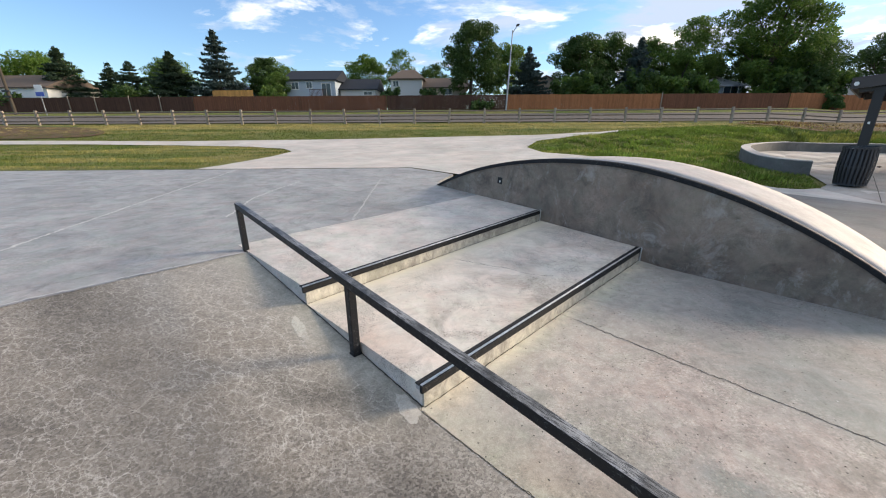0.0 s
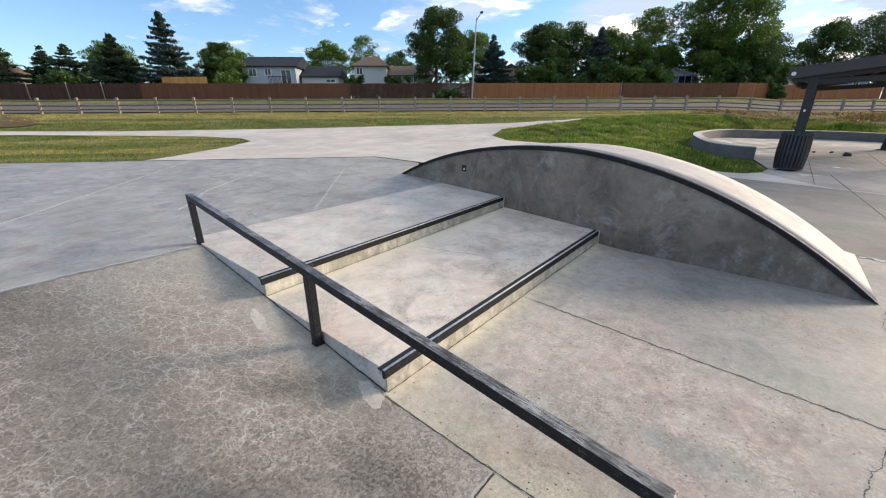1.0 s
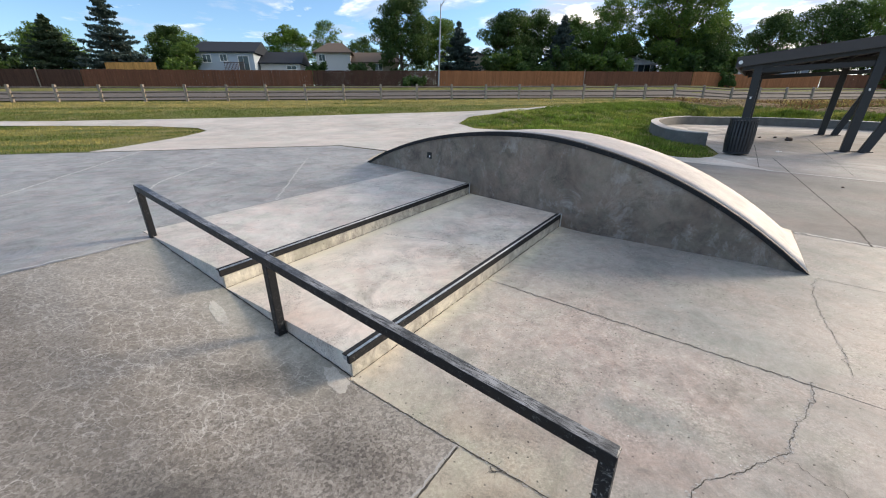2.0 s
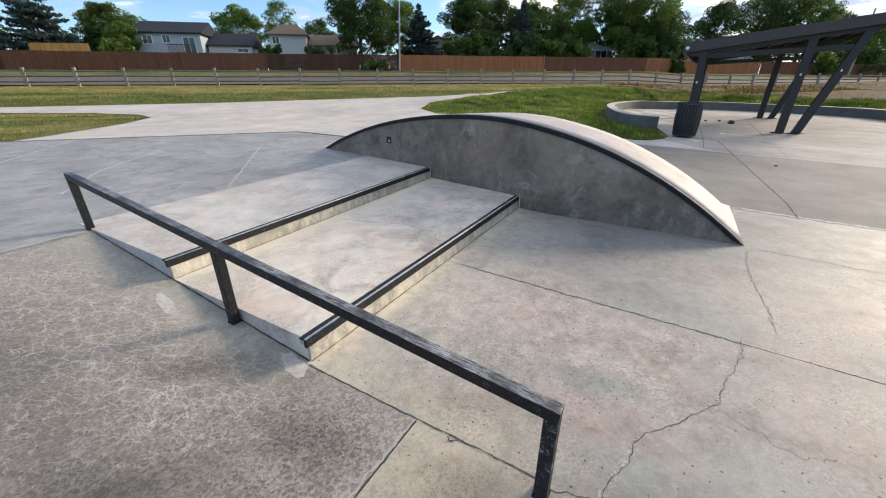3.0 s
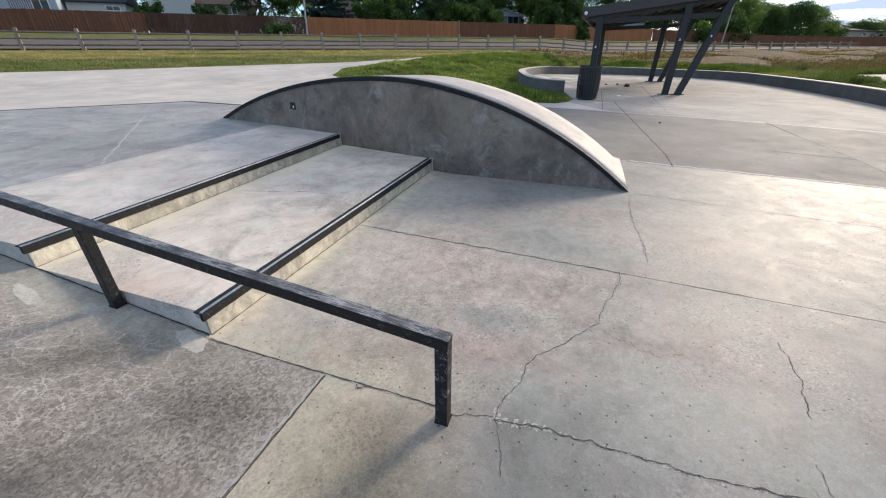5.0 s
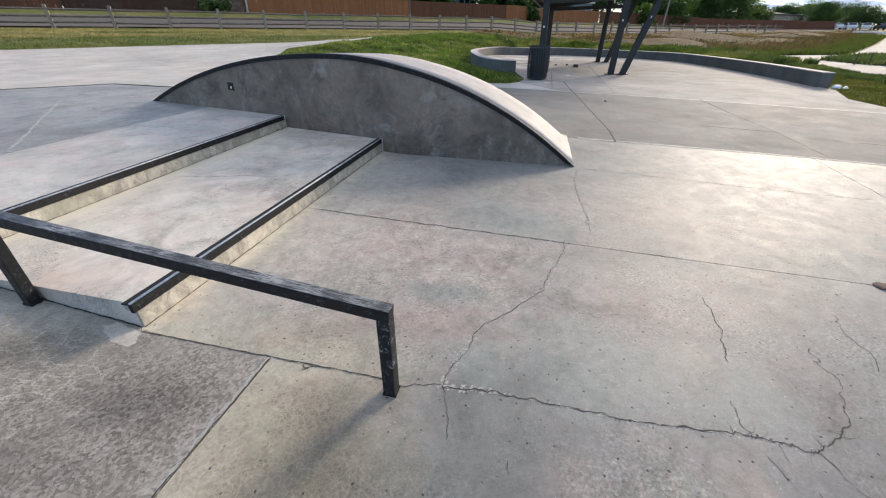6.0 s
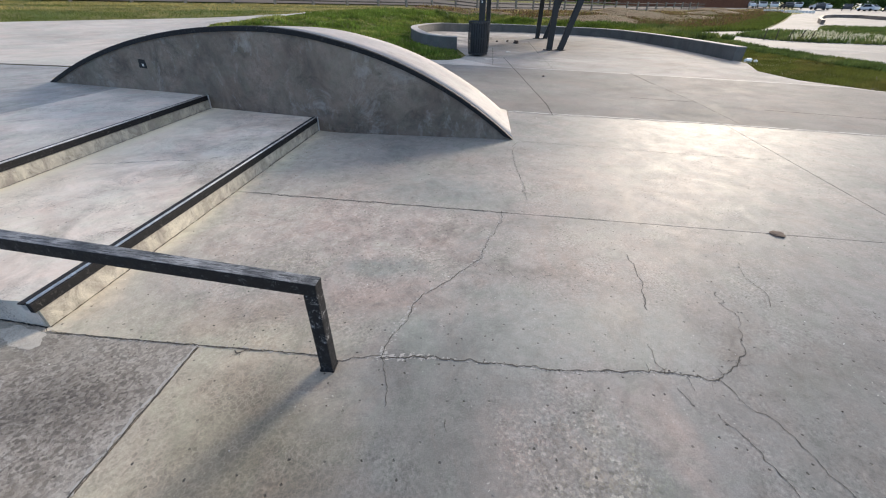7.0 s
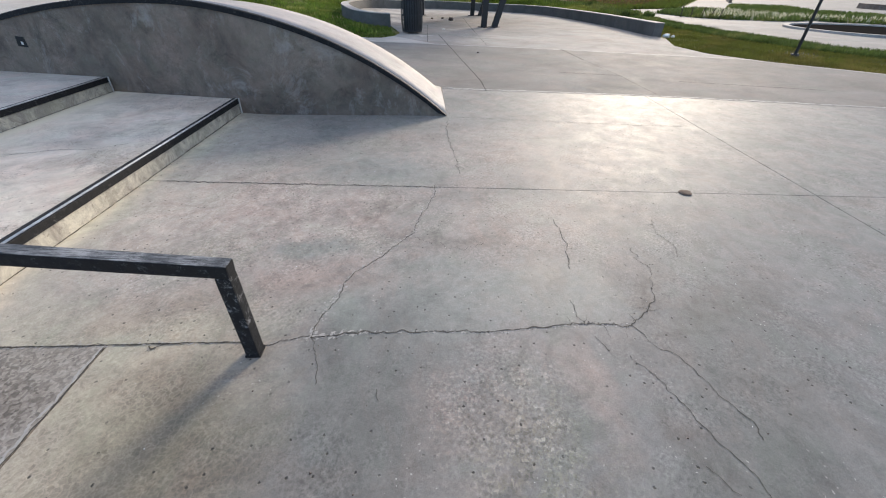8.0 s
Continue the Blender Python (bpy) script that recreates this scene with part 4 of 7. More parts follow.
def cracks(parent):
    # from the post along the slab to the fork
    crack(parent, [(0.84, 0.63), (0.91, 0.60), (1.0, 0.53)], 0.0035, 0.012, 3)
    crack(parent, [(1.0, 0.53), (1.19, 0.38), (1.27, 0.30), (1.42, 0.15), (1.55, 0.01), (1.74, -0.15), (1.89, -0.27), (2.04, -0.43)], 0.0052, 0.016, 4)
    crack(parent, [(1.0, 0.53), (1.10, 0.46), (1.19, 0.38)], 0.0016, 0.030, 5)
    crack(parent, [(2.04, -0.43), (2.0, -0.52), (1.99, -0.56), (2.0, -0.61), (1.98, -0.70), (1.93, -0.78), (1.88, -0.87), (1.88, -0.90), (1.82, -0.96)], 0.0030, 0.0, 6)
    crack(parent, [(2.04, -0.43), (2.12, -0.44), (2.21, -0.45), (2.31, -0.44)], 0.0046, 0.0, 7)
    crack(parent, [(2.31, -0.44), (2.40, -0.41), (2.53, -0.33), (2.56, -0.27), (2.66, -0.20)], 0.0026, 0.0, 8, 0.0, 0.008)
    crack(parent, [(1.86, -0.49), (1.83, -0.58), (1.79, -0.69), (1.72, -0.83), (1.67, -0.94), (1.62, -1.01)], 0.0030, 0.0, 9)
    crack(parent, [(1.59, -0.84), (1.58, -0.88), (1.56, -0.94)], 0.0028, 0.0, 10)
    # up to the sawn joint, mostly pale and chipped
    crack(parent, [(1.0, 0.53), (1.07, 0.58), (1.14, 0.62), (1.24, 0.67), (1.31, 0.73)], 0.0034, 0.026, 11)
    crack(parent, [(1.31, 0.73), (1.40, 0.77), (1.58, 0.77), (1.78, 0.81), (1.87, 0.82)], 0.0040, 0.020, 12)
    crack(parent, [(1.87, 0.82), (1.98, 0.89), (2.08, 0.97), (2.20, 1.02), (2.33, 1.09), (2.45, 1.20)], 0.0036, 0.024, 13)
    crack(parent, [(1.78, 0.81), (1.86, 0.77), (1.90, 0.67), (1.91, 0.57), (1.96, 0.50), (2.09, 0.45)], 0.0016, 0.0, 14, 0.0, 0.012)
    crack(parent, [(1.0, 0.53), (0.97, 0.45), (0.95, 0.39), (0.92, 0.35), (0.89, 0.31)], 0.0028, 0.0, 15)
    crack(parent, [(1.04, 0.13), (1.01, 0.09)], 0.003, 0.0, 16)
    # short ones further out
    crack(parent, [(3.85, 2.31), (4.31, 1.75), (4.77, 1.15), (5.23, 0.6), (5.53, 0.26)], 0.0042, 0.008, 23)
    crack(parent, [(3.82, 2.30), (3.5, 2.06), (3.18, 1.71), (2.95, 1.42), (2.73, 1.2)], 0.0032, 0.014, 17)
    crack(parent, [(2.63, 0.30), (2.55, 0.22), (2.44, 0.12), (2.33, 0.04), (2.23, -0.04)], 0.0034, 0.0, 18)
    crack(parent, [(3.08, -0.15), (2.93, -0.26), (2.88, -0.36), (2.75, -0.41)], 0.0024, 0.0, 19)
    crack(parent, [(2.0, -0.15), (1.95, -0.21), (1.89, -0.28)], 0.0028, 0.0, 20)
    crack(parent, [(1.95, -0.34), (1.90, -0.39)], 0.0022, 0.0, 21)
    crack(parent, [(1.86, -0.34), (1.82, -0.42)], 0.0018, 0.0, 22)
    # the sawn joint has cracked and crumbled along part of its run
    p, q = Vector((0.97, 2.75)), Vector((4.34, -0.91))
    for k, (t0, t1, w, pale) in enumerate(((0.03, 0.24, 0.007, 0.022), (0.24, 0.44, 0.007, 0.018), (0.50, 0.58, 0.004, 0.008))):
        crack(parent, [p.lerp(q, t0 + (t1 - t0) * i / 5) for i in range(6)], w, pale, 30 + k, 0.0004)


cracks(court)

M_smear = concrete("cement_smear", (0.46, 0.442, 0.40), (0.36, 0.345, 0.31), 0.2, 0.3, rough=0.8)

# ---- bank beside the steps ----
def bank_height(b):
    if b < -0.02:
        return 0.0
    return min(0.3, 0.1075 * max(0.0, b))


def build_bank():
    bank = thing("bank_ramp", UP, "grey sand-worn concrete bank with pale crazing", "ramp", kind="structure")
    prof = [-0.757, -0.15, -0.012, 0.012, 0.7, 1.41, 2.1, 2.68, 2.79, 2.85, 2.95]
    zs = [bank_height(b) if not 2.6 < b < 2.9 else {2.68: 0.2868, 2.79: 0.2955, 2.85: 0.299}[b] for b in prof]
    bm = bmesh.new()
    cols = []
    for far in (True, False):
        edge = [-9.0 if far else (-0.036 if b < 0 else -0.008) for b in prof]
        cols.append([[bm.verts.new(ab(a, b, z)) for a, b, z in zip(edge, prof, zs)], [bm.verts.new(ab(a, b, -0.3)) for a, b in zip(edge, prof)]])
    n = len(prof)
    for i in range(n - 1):
        bm.faces.new((cols[0][0][i], cols[1][0][i], cols[1][0][i + 1], cols[0][0][i + 1]))
        for c in cols:
            bm.faces.new((c[0][i], c[0][i + 1], c[1][i + 1], c[1][i]))
    for i in (0, n - 1):
        bm.faces.new((cols[0][0][i], cols[1][0][i], cols[1][1][i], cols[0][1][i]))
    for fc in bm.faces:
        c = fc.calc_center_median()
        if (c.x - OX) * BX + (c.y - OY) * BY > 2.68:
            fc.material_index = 1
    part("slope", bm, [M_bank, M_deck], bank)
    # dark joint along the step ends
    strip = bmesh.new()
    ribbon(strip, [ab(-0.03, -1.37), ab(-0.033, -0.76), ab(-0.033, -0.02), ab(-0.007, 0.012)], 0.004, lambda x, y: 0.002, 0.0012, 5)
    sheet("joint", strip, M_joint, bank)
    run = [ab(-0.030 + 0.012 * noise.noise(Vector((b * 9, 3, 0))), b).xy for b in (-1.36, -1.2, -1.0, -0.85, -0.75, -0.5, -0.25, -0.02)]
    crack(bank, [tuple(p) for p in run], 0.0042, 0.018, 61, 0.0008, 0.003)
    crack(bank, [tuple(ab(a, b).xy) for a, b in ((-0.045, -0.93), (-0.062, -0.955), (-0.03, -0.99))], 0.005, 0.0, 62, 0.0012)
    crack(bank, [tuple(ab(a, -0.7605 + 0.004 * noise.noise(Vector((a * 4, 1, 0)))).xy) for a in (-0.05, -0.25, -0.45, -0.7, -1.1, -1.8, -3.0)], 0.0052, 0.0, 63, 0.0010, 0.0022)
    strip = bmesh.new()
    def on_bank(x, y):
        return bank_height((x - OX) * BX + (y - OY) * BY) + 0.003
    ribbon(strip, [ab(-0.006, b) for b in (0.0, 0.7, 1.41, 2.0, 2.6)], 0.007, on_bank, 0.0008, 6)
    sheet("joint", strip, M_joint, bank)
    # pale broken edge along the foot of the bank
    edge = ribbon(bmesh.new(), [ab(-0.04, -0.748), ab(-1.2, -0.746), ab(-3.2, -0.747)], 0.010, lambda x, y: 0.0016, 0.003, 15)
    sheet("chipped_edge", edge, M_spall, bank, "pale chipped edge of the joint")
    return bank


bank = build_bank()


def smear(a0, b0, a1, b1, w, seed):
    """A dried cement smear on the bank."""
    rnd = random.Random(seed)
    bm = bmesh.new()
    n = 44
    c, half = Vector(((a0 + a1) / 2, (b0 + b1) / 2)), Vector(((a1 - a0) / 2, (b1 - b0) / 2))
    side = Vector((-half.y, half.x)).normalized() * w
    ring, wob = [], 0.0
    for i in range(n):
        t = 6.2832 * i / n
        wob = 0.6 * wob + rnd.uniform(-0.14, 0.14)
        p = c + (half * math.cos(t) + side * math.sin(t)) * (1 + wob)
        ring.append(bm.verts.new(ab(p.x, p.y, bank_height(p.y) + 0.0012)))
    bm.faces.new(ring)
    sheet("smear", bm, M_smear, bank, "dried pale cement smear")


smear(-0.16, 1.30, -0.22, 0.95, 0.035, 3)
smear(-0.05, 0.16, -0.10, -0.07, 0.05, 4)

# ---- steps and deck ----
def arch_a(b):
    """Where the wall of the hump meets the floor, across the steps."""
    return 3.3 + 0.2 * max(0.0, b + 0.3)


def build_terraces():
    low = thing("concrete_step", UP, "pale concrete lower step with black steel edging", "step", "skate steps", "structure")
    high = thing("concrete_step", UP, "pale concrete upper step with black steel edging", "step", "skate steps", "structure")
    tilt = 0.095
    for ob, b0, b1, z, slab, skew, back in ((low, 0.0, TREAD, STEP, M_terrace, 0.0, tilt), (high, TREAD, 2.955, 2 * STEP, M_plateau, tilt, 0.0)):
        e = arch_a(b0) + 0.02
        a1 = arch_a(b0 + 0.3) + 0.15
        def at(a, off, h):
            return ab(a, b0 + skew * a / e + off, h)
        bm = bmesh.new()
        pts = [at(0.0, 0.012, 0), ab(0.0, b1 - 0.002), ab(arch_a(b1) + 0.2, b1 - 0.002 + back), at(a1, 0.012, 0)]
        prism(bm, [(p.x, p.y) for p in pts], z - 0.34, z)
        part("slab", bm, slab, ob)
        foot = z - STEP
        turn = Matrix.Rotation(radians(45.8) + math.atan2(skew, e), 4, "Z")
        bm = bmesh.new()
        box(bm, (0, 0, 0), (e - 0.004, 0.018, STEP - 0.05), Matrix.Translation(at(e / 2, 0.004, foot + (STEP - 0.05) / 2)) @ turn, 0.002)
        part("riser", bm, M_riser, ob, "lime-stained concrete riser")
        # angle edging: a face and a polished lip
        bm = bmesh.new()
        box(bm, (0, 0, 0), (e + 0.02, 0.022, 0.048), Matrix.Translation(at(e / 2 - 0.01, -0.004, z - 0.022)) @ turn, 0.004)
        box(bm, (0, 0, 0), (e + 0.02, 0.036, 0.006), Matrix.Translation(at(e / 2 - 0.01, 0.028, z + 0.002)) @ turn, 0.002)
        part("edging", bm, M_edge, ob, "black steel edging")
        bm = bmesh.new()
        pole(bm, at(-0.012, 0.003, z + 0.003), at(e, 0.003, z + 0.003), 0.0075, 0.0075, 8)
        part("nosing", bm, M_edgetop, ob, "polished bare steel nosing", True)
        # fine dark gap at the foot
        bm = ribbon(bmesh.new(), [at(0.0, -0.012, 0), at(e, -0.012, 0)], 0.006, lambda x, y, f=foot: f + 0.0025, 0.0008, 9)
        sheet("joint", bm, M_joint, ob)
        # mortar worn round under the open end of the edging
        bm = bmesh.new()
        box(bm, (0, 0, 0), (0.03, 0.05, 0.035), Matrix.Translation(at(0.008, 0.034, z - 0.032)) @ turn, 0.012)
        part("mortar", bm, M_spall, ob, "crumbling mortar at the edge")
        # white bead where the step dies into the hump
        bm = bmesh.new()
        q = at(arch_a(b0) - 0.008, -0.018, foot)
        bar(bm, q, q + Vector((0.004, 0.0, STEP + 0.01)), 0.018, 0.014, 0.004)
        part("sealant", bm, M_pale, ob, "bead of white sealant")
    crack(low, [tuple(ab(a, b).xy) for a, b in ((1.60, 1.26), (1.70, 0.9), (1.78, 0.7), (1.80, 0.45), (1.92, 0.28))], 0.004, 0.016, 21, STEP)
    return low, high


build_terraces()


def build_deck():
    deck = thing("deck", UP, "smooth grey concrete deck with pale sealed joints", "pavement", kind="structure")
    def xy(a, b):
        p = ab(a, b)
        return (p.x, p.y)
    outline = [xy(-9.5, 2.955), xy(4.35, 2.955), xy(4.45, 4.5), (0.12, 9.2), (-1.06, 10.5), (-6.3, 10.28), (-12.3, 10.05), (-16.5, 9.9)]
    part("slab", prism(bmesh.new(), outline, -0.1, 0.3), M_deck, deck)
    top = lambda x, y: 0.3025
    for pts, w in (([(-4.25, 1.3), (-4.6, 3.48), (-5.75, 10.25)], 0.029), ([(-3.05, 4.92), (-3.33, 6.2), (-3.32, 7.1), (-3.23, 8.08)], 0.025),
                   ([(-1.25, 4.74), (-1.38, 6.3), (-1.5, 8.36)], 0.03), ([(-2.3, 3.75), (-1.79, 4.09), (-0.28, 5.61)], 0.014)):
        sheet("joint", ribbon(bmesh.new(), pts, w, top, 0.006, int(w * 1000)), M_pale if 0.02 < w < 0.03 else M_faint, deck, "pale sealed joint")
    sheet("joint", ribbon(bmesh.new(), [ab(-0.05, 2.66), ab(-1.2, 2.68), ab(-4, 2.7), ab(-8.9, 2.7)], 0.02, lambda x, y: 0.3035, 0.006, 77), M_faint, deck, "pale worn lip of the bank")
    edge = [(-16.5, 9.95), (-12.3, 10.1), (-6.3, 10.33), (-1.04, 10.55), (0.16, 9.25)]
    sheet("joint", ribbon(bmesh.new(), edge, 0.07, lambda x, y: 0.304, 0.0, 4), M_joint, deck, "dark expansion joint")


build_deck()

# ---- hump with a dark wall ----
def hump_top(b):
    d = b - 0.60
    r = 8.97 if d > 0 else 4.54
    return 1.075 - (r - math.sqrt(r * r - d * d))


def build_hump():
    hump = thing("skate_hump", UP, "concrete arched skate hump with dark wall and black steel edge", "skate ramp")
    n = 64
    bs = [-2.335 + (4.27 + 2.335) * i / n for i in range(n + 1)]
    wide = 1.46
    bm = bmesh.new()
    f0 = [bm.verts.new(ab(arch_a(b), b, -0.1)) for b in bs]
    f1 = [bm.verts.new(ab(arch_a(b), b, max(0.004, hump_top(b) - 0.04))) for b in bs]
    b0 = [bm.verts.new(ab(arch_a(b) + wide, b, -0.1)) for b in bs]
    b1 = [bm.verts.new(ab(arch_a(b) + wide, b, max(0.004, hump_top(b) - 0.15))) for b in bs]
    for i in range(n):
        bm.faces.new((f0[i], f0[i + 1], f1[i + 1], f1[i]))
        bm.faces.new((b0[i], b1[i], b1[i + 1], b0[i + 1]))
        bm.faces.new((f1[i], f1[i + 1], b1[i + 1], b1[i]))
    for i in (0, n):
        bm.faces.new((f0[i], f1[i], b1[i], b0[i]))
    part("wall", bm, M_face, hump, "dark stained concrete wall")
    bm = bmesh.new()
    rows = []
    for off, dz in ((0.055, -0.05), (0.055, 0.0), (0.4, -0.012), (0.75, -0.026), (1.1, -0.042), (wide + 0.02, -0.062), (wide + 0.02, -0.14)):
        rows.append([bm.verts.new(ab(arch_a(b) + off, b, max(0.002, hump_top(b) + dz))) for b in bs])
    for r, s in zip(rows, rows[1:]):
        for i in range(n):
            bm.faces.new((r[i], r[i + 1], s[i + 1], s[i]))
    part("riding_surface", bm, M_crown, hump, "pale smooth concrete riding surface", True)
    bm = bmesh.new()
    rows = []
    for off, dz in ((-0.012, -0.050), (-0.012, -0.006), (-0.006, 0.003), (0.05, 0.003), (0.056, -0.003), (0.056, -0.048)):
        rows.append([bm.verts.new(ab(arch_a(b) + off, b, max(0.001, hump_top(b) + dz))) for b in bs])
    for r, s in zip(rows, rows[1:] + rows[:1]):
        for i in range(n):
            bm.faces.new((r[i], r[i + 1], s[i + 1], s[i]))
    part("edge_bar", bm, M_edge, hump, "black steel edge bar", False)
    # small plate on the wall
    m = Matrix.Translation(ab(arch_a(2.35) - 0.004, 2.35, 0.62)) @ Matrix.Rotation(radians(45.8 + 11.3), 4, "Z")
    bm = bmesh.new()
    box(bm, (0, 0, 0), (0.008, 0.13, 0.10), m @ Matrix.Rotation(radians(9), 4, "X"), 0.002)
    part("plate", bm, M_can_in, hump, "small black plate")
    bm = bmesh.new()
    box(bm, (-0.004, 0.02, -0.01), (0.006, 0.018, 0.03), m, 0.002)
    part("sticker", bm, M_white, hump, "worn white sticker")


build_hump()

# ---- grind rail ----
def build_rail():
    rail = thing("grind_rail", UP, "worn black square steel grind rail on three posts", "rail")
    e, f = Vector((0.808, 0.620, 0)), Vector((-2.07, 3.545, 0))
    w = 0.054
    top0, top1 = 0.455, 0.789
    d = (f - e).normalized()
    def at(s, z):
        p = e.lerp(f, s)
        return Vector((p.x, p.y, z))
    bm = bmesh.new()
    bar(bm, at(0, top0 - w / 2) - d * w / 2, at(1, top1 - w / 2) + d * w / 2, w, w, 0.006)
    for fc in bm.faces:
        if fc.normal.z > 0.6:
            fc.material_index = 1
    ob = part("beam", bm, [M_rail, M_railtop], rail, "black square beam with ground bare top")
    for s, foot in ((0.0, -0.004), (0.49, 0.066), (1.0, 0.28)):
        z = top0 + (top1 - top0) * s
        bm = bmesh.new()
        bar(bm, at(s, foot), at(s, z - w * 0.96), w * 0.98, w * 0.98, 0.006, up=d)
        post = part("post", bm, M_post_steel if s == 0 else M_rail, rail, "chipped black square post" if s == 0 else "")
        bm = bmesh.new()
        base = foot + (0.012 if s == 0 else 0.015)
        box(bm, (0, 0, 0), (w + 0.006, w + 0.006, 0.014), Matrix.Translation(at(s, base - 0.004)) @ Matrix.Rotation(radians(135.8), 4, "Z"), 0.004)
        part("weld", bm, M_rail, post)


build_rail()

# ---- paths, patio and road ----
WALL = [(10.55, 11.25), (10.05, 11.75), (9.98, 12.5), (10.9, 14.4), (12.4, 16.2), (14.5, 17.6), (17.0, 18.0), (19.6, 17.2), (21.4, 14.8), (21.6, 12.0), (20.3, 9.7), (18.0, 6.7), (15.3, 3.85)]


def build_paths():
    ring = [(p.x, p.y) for p in spline([(*p, 0) for p in WALL], 5)]
    hb = [ab(arch_a(b) + 1.3, b).xy for b in (4.4, 3.0, 1.5, 0.0, -1.2)]
    outline = ([(-34, 19.9), (-18.5, 19.55), (-12.8, 18.85), (-9.4, 18.2), (-7.4, 17.3), (-6.6, 16.2), (-6.55, 14), (-6.8, 11.3), (-7.0, 10.36), (-6.3, 10.37), (-1.03, 10.58), (0.2, 9.28)]
               + [(p[0], p[1]) for p in hb] + FOLD
               + [(13.0, -4.2), (12.1, -1.4), (12.0, 0.4), (12.3, 1.7), (13.2, 2.7), (14.8, 3.4)] + ring[::-1]
               + [(9.3, 9.35), (8.83, 8.87), (8.12, 8.7), (7.7, 8.85), (7.2, 9.6), (6.0, 12.0), (4.7, 14.4), (3.75, 15.4), (3.4, 17.0), (4.2, 18.7), (7.7, 21.1), (11.3, 23.0), (14.5, 24.2), (14.5, 24.6), (11.3, 23.9), (6.9, 23.5), (0.2, 22.5), (-6.0, 21.45), (-15.0, 20.8), (-21.6, 21.3), (-34, 21.6)])
    path = sheet("pavement", draped(outline, 0.0005, 1.3), M_path, None, "light grey concrete path and patio", "structure")
    tagged(path, category="pavement")
    patio = [(4.84, 3.37), (6.66, 1.16), (8.46, -1.36), (11.0, -4.9), (12.9, -4.1), (12.0, -1.4), (11.9, 0.5), (11.95, 0.8), (11.5, 1.7), (10.4, 3.55), (9.45, 5.15), (8.3, 6.8), (7.0, 8.6), (4.5, 6.2), (4.2, 4.2)]
    t = sheet("pavement", draped(patio, 0.003, 1.3), M_patio, None, "darker grey concrete apron beyond the court", "structure")
    tagged(t, category="pavement")
    seat = [p for p in ring] + [(14.8, 3.4), (13.2, 2.7), (12.3, 1.7), (12.0, 0.75), (11.5, 1.7), (10.4, 3.55), (9.45, 5.15), (8.3, 6.8), (8.55, 8.75), (9.3, 9.35)]
    tagged(sheet("pavement", draped(seat, 0.0022, 1.3), M_court, None, "brushed grey concrete patio inside the seat wall", "structure"), category="pavement")
    z = lambda x, y: level(x, y) + 0.0036
    for pts, w, m, wob in ((FOLD[:3] + [(10.5, -4.2)], 0.05, M_faint, 0.004), ([(8.2, 6.9), (9.45, 5.15), (10.4, 3.55), (11.5, 1.7), (12.0, 0.75)], 0.06, M_faint, 0.0),
                           ([(9.9, 8.3), (7.26, 5.2), (5.67, 3.33), (5.2, 2.86)], 0.02, M_joint, 0.002), ([(10.05, 4.35), (8.95, 3.22)], 0.03, M_joint, 0.002),
                           ([(8.95, 3.22), (7.85, 2.0), (6.86, 1.06)], 0.009, M_joint, 0.002), ([(7.30, 2.85), (7.85, 2.0)], 0.024, M_joint, 0.002),
                           ([(8.12, 1.12), (8.66, 0.22), (9.2, -0.68)], 0.028, M_joint, 0.002), ([(11.85, 10.73), (8.36, 7.22)], 0.014, M_joint, 0.002),
                           ([(15.74, 12.39), (11.88, 8.61)], 0.018, M_joint, 0.002), ([(11.88, 8.61), (9.17, 5.93)], 0.007, M_joint, 0.002)):
        sheet("joint", ribbon(bmesh.new(), pts, w, z, wob, int(w * 999) + len(pts)), m, path)
    zp = lambda x, y: level(x, y) + 0.0075
    sheet("joint", ribbon(bmesh.new(), [(1.6, 17.2), (2.6, 16.2)], 0.03, zp, 0.004, 8), M_joint, path)
    # plaza beyond the lawn, rising to a car park
    far = [(15.4, -5.5), (16.3, -2.6), (16.6, -1.5), (17.0, -0.5), (18.2, 1.2), (20.0, 3.2), (22.5, 5.7), (25.8, 8.3), (30.0, 11.0), (33.0, 12.0), (38.4, 9.9), (45, 11.1), (52.8, 12.7), (66, 15.4), (83, 19.2), (96, 22.0), (110, 23.6), (140, 32), (185, 44), (185, -40), (60, -40), (28, -22)]
    tagged(sheet("pavement", draped(far, -0.035, 3.0), M_plaza, None, "pale concrete plaza leading up to a car park", "structure"), category="pavement")
    field = [(25.5, 10.5), (26.5, 9.8), (29.8, 11.9), (33.2, 12.8), (38.6, 10.6), (45, 11.8), (52.8, 13.4), (66, 16.1), (83, 19.9), (96, 22.8), (118, 28), (122, 33), (24, 33), (22, 31), (25, 27.0), (28, 24.0), (28.0, 17)]
    tagged(sheet("dirt_field", draped(field, 0.02, 2.0, lambda x, y: level(x, y) + (0.12 + 0.60 * noise.noise(Vector((x * 0.13, y * 0.25, 5))) + 0.26 * noise.noise(Vector((x * 0.5, y * 0.6, 2)))) * ramp01(24, 32, x) * ramp01(3.5, 9.0, y - 0.215 * x - 2.2)), M_dirt, None, "dry brown weedy field", "structure"), category="field")
    bare = [(-46, 21.9), (-30, 21.75), (-24.5, 22.3), (-22.0, 23.4), (-22.4, 25.2), (-25.0, 27.8), (-30, 30.5), (-46, 33)]
    tagged(sheet("dirt_patch", draped([(p.x, p.y) for p in spline([(*p, 0) for p in bare], 4, True)], 0.012, 2.0), M_dirt, None, "bare brown earth at the end of the lawn strip", "structure"), category="dirt")
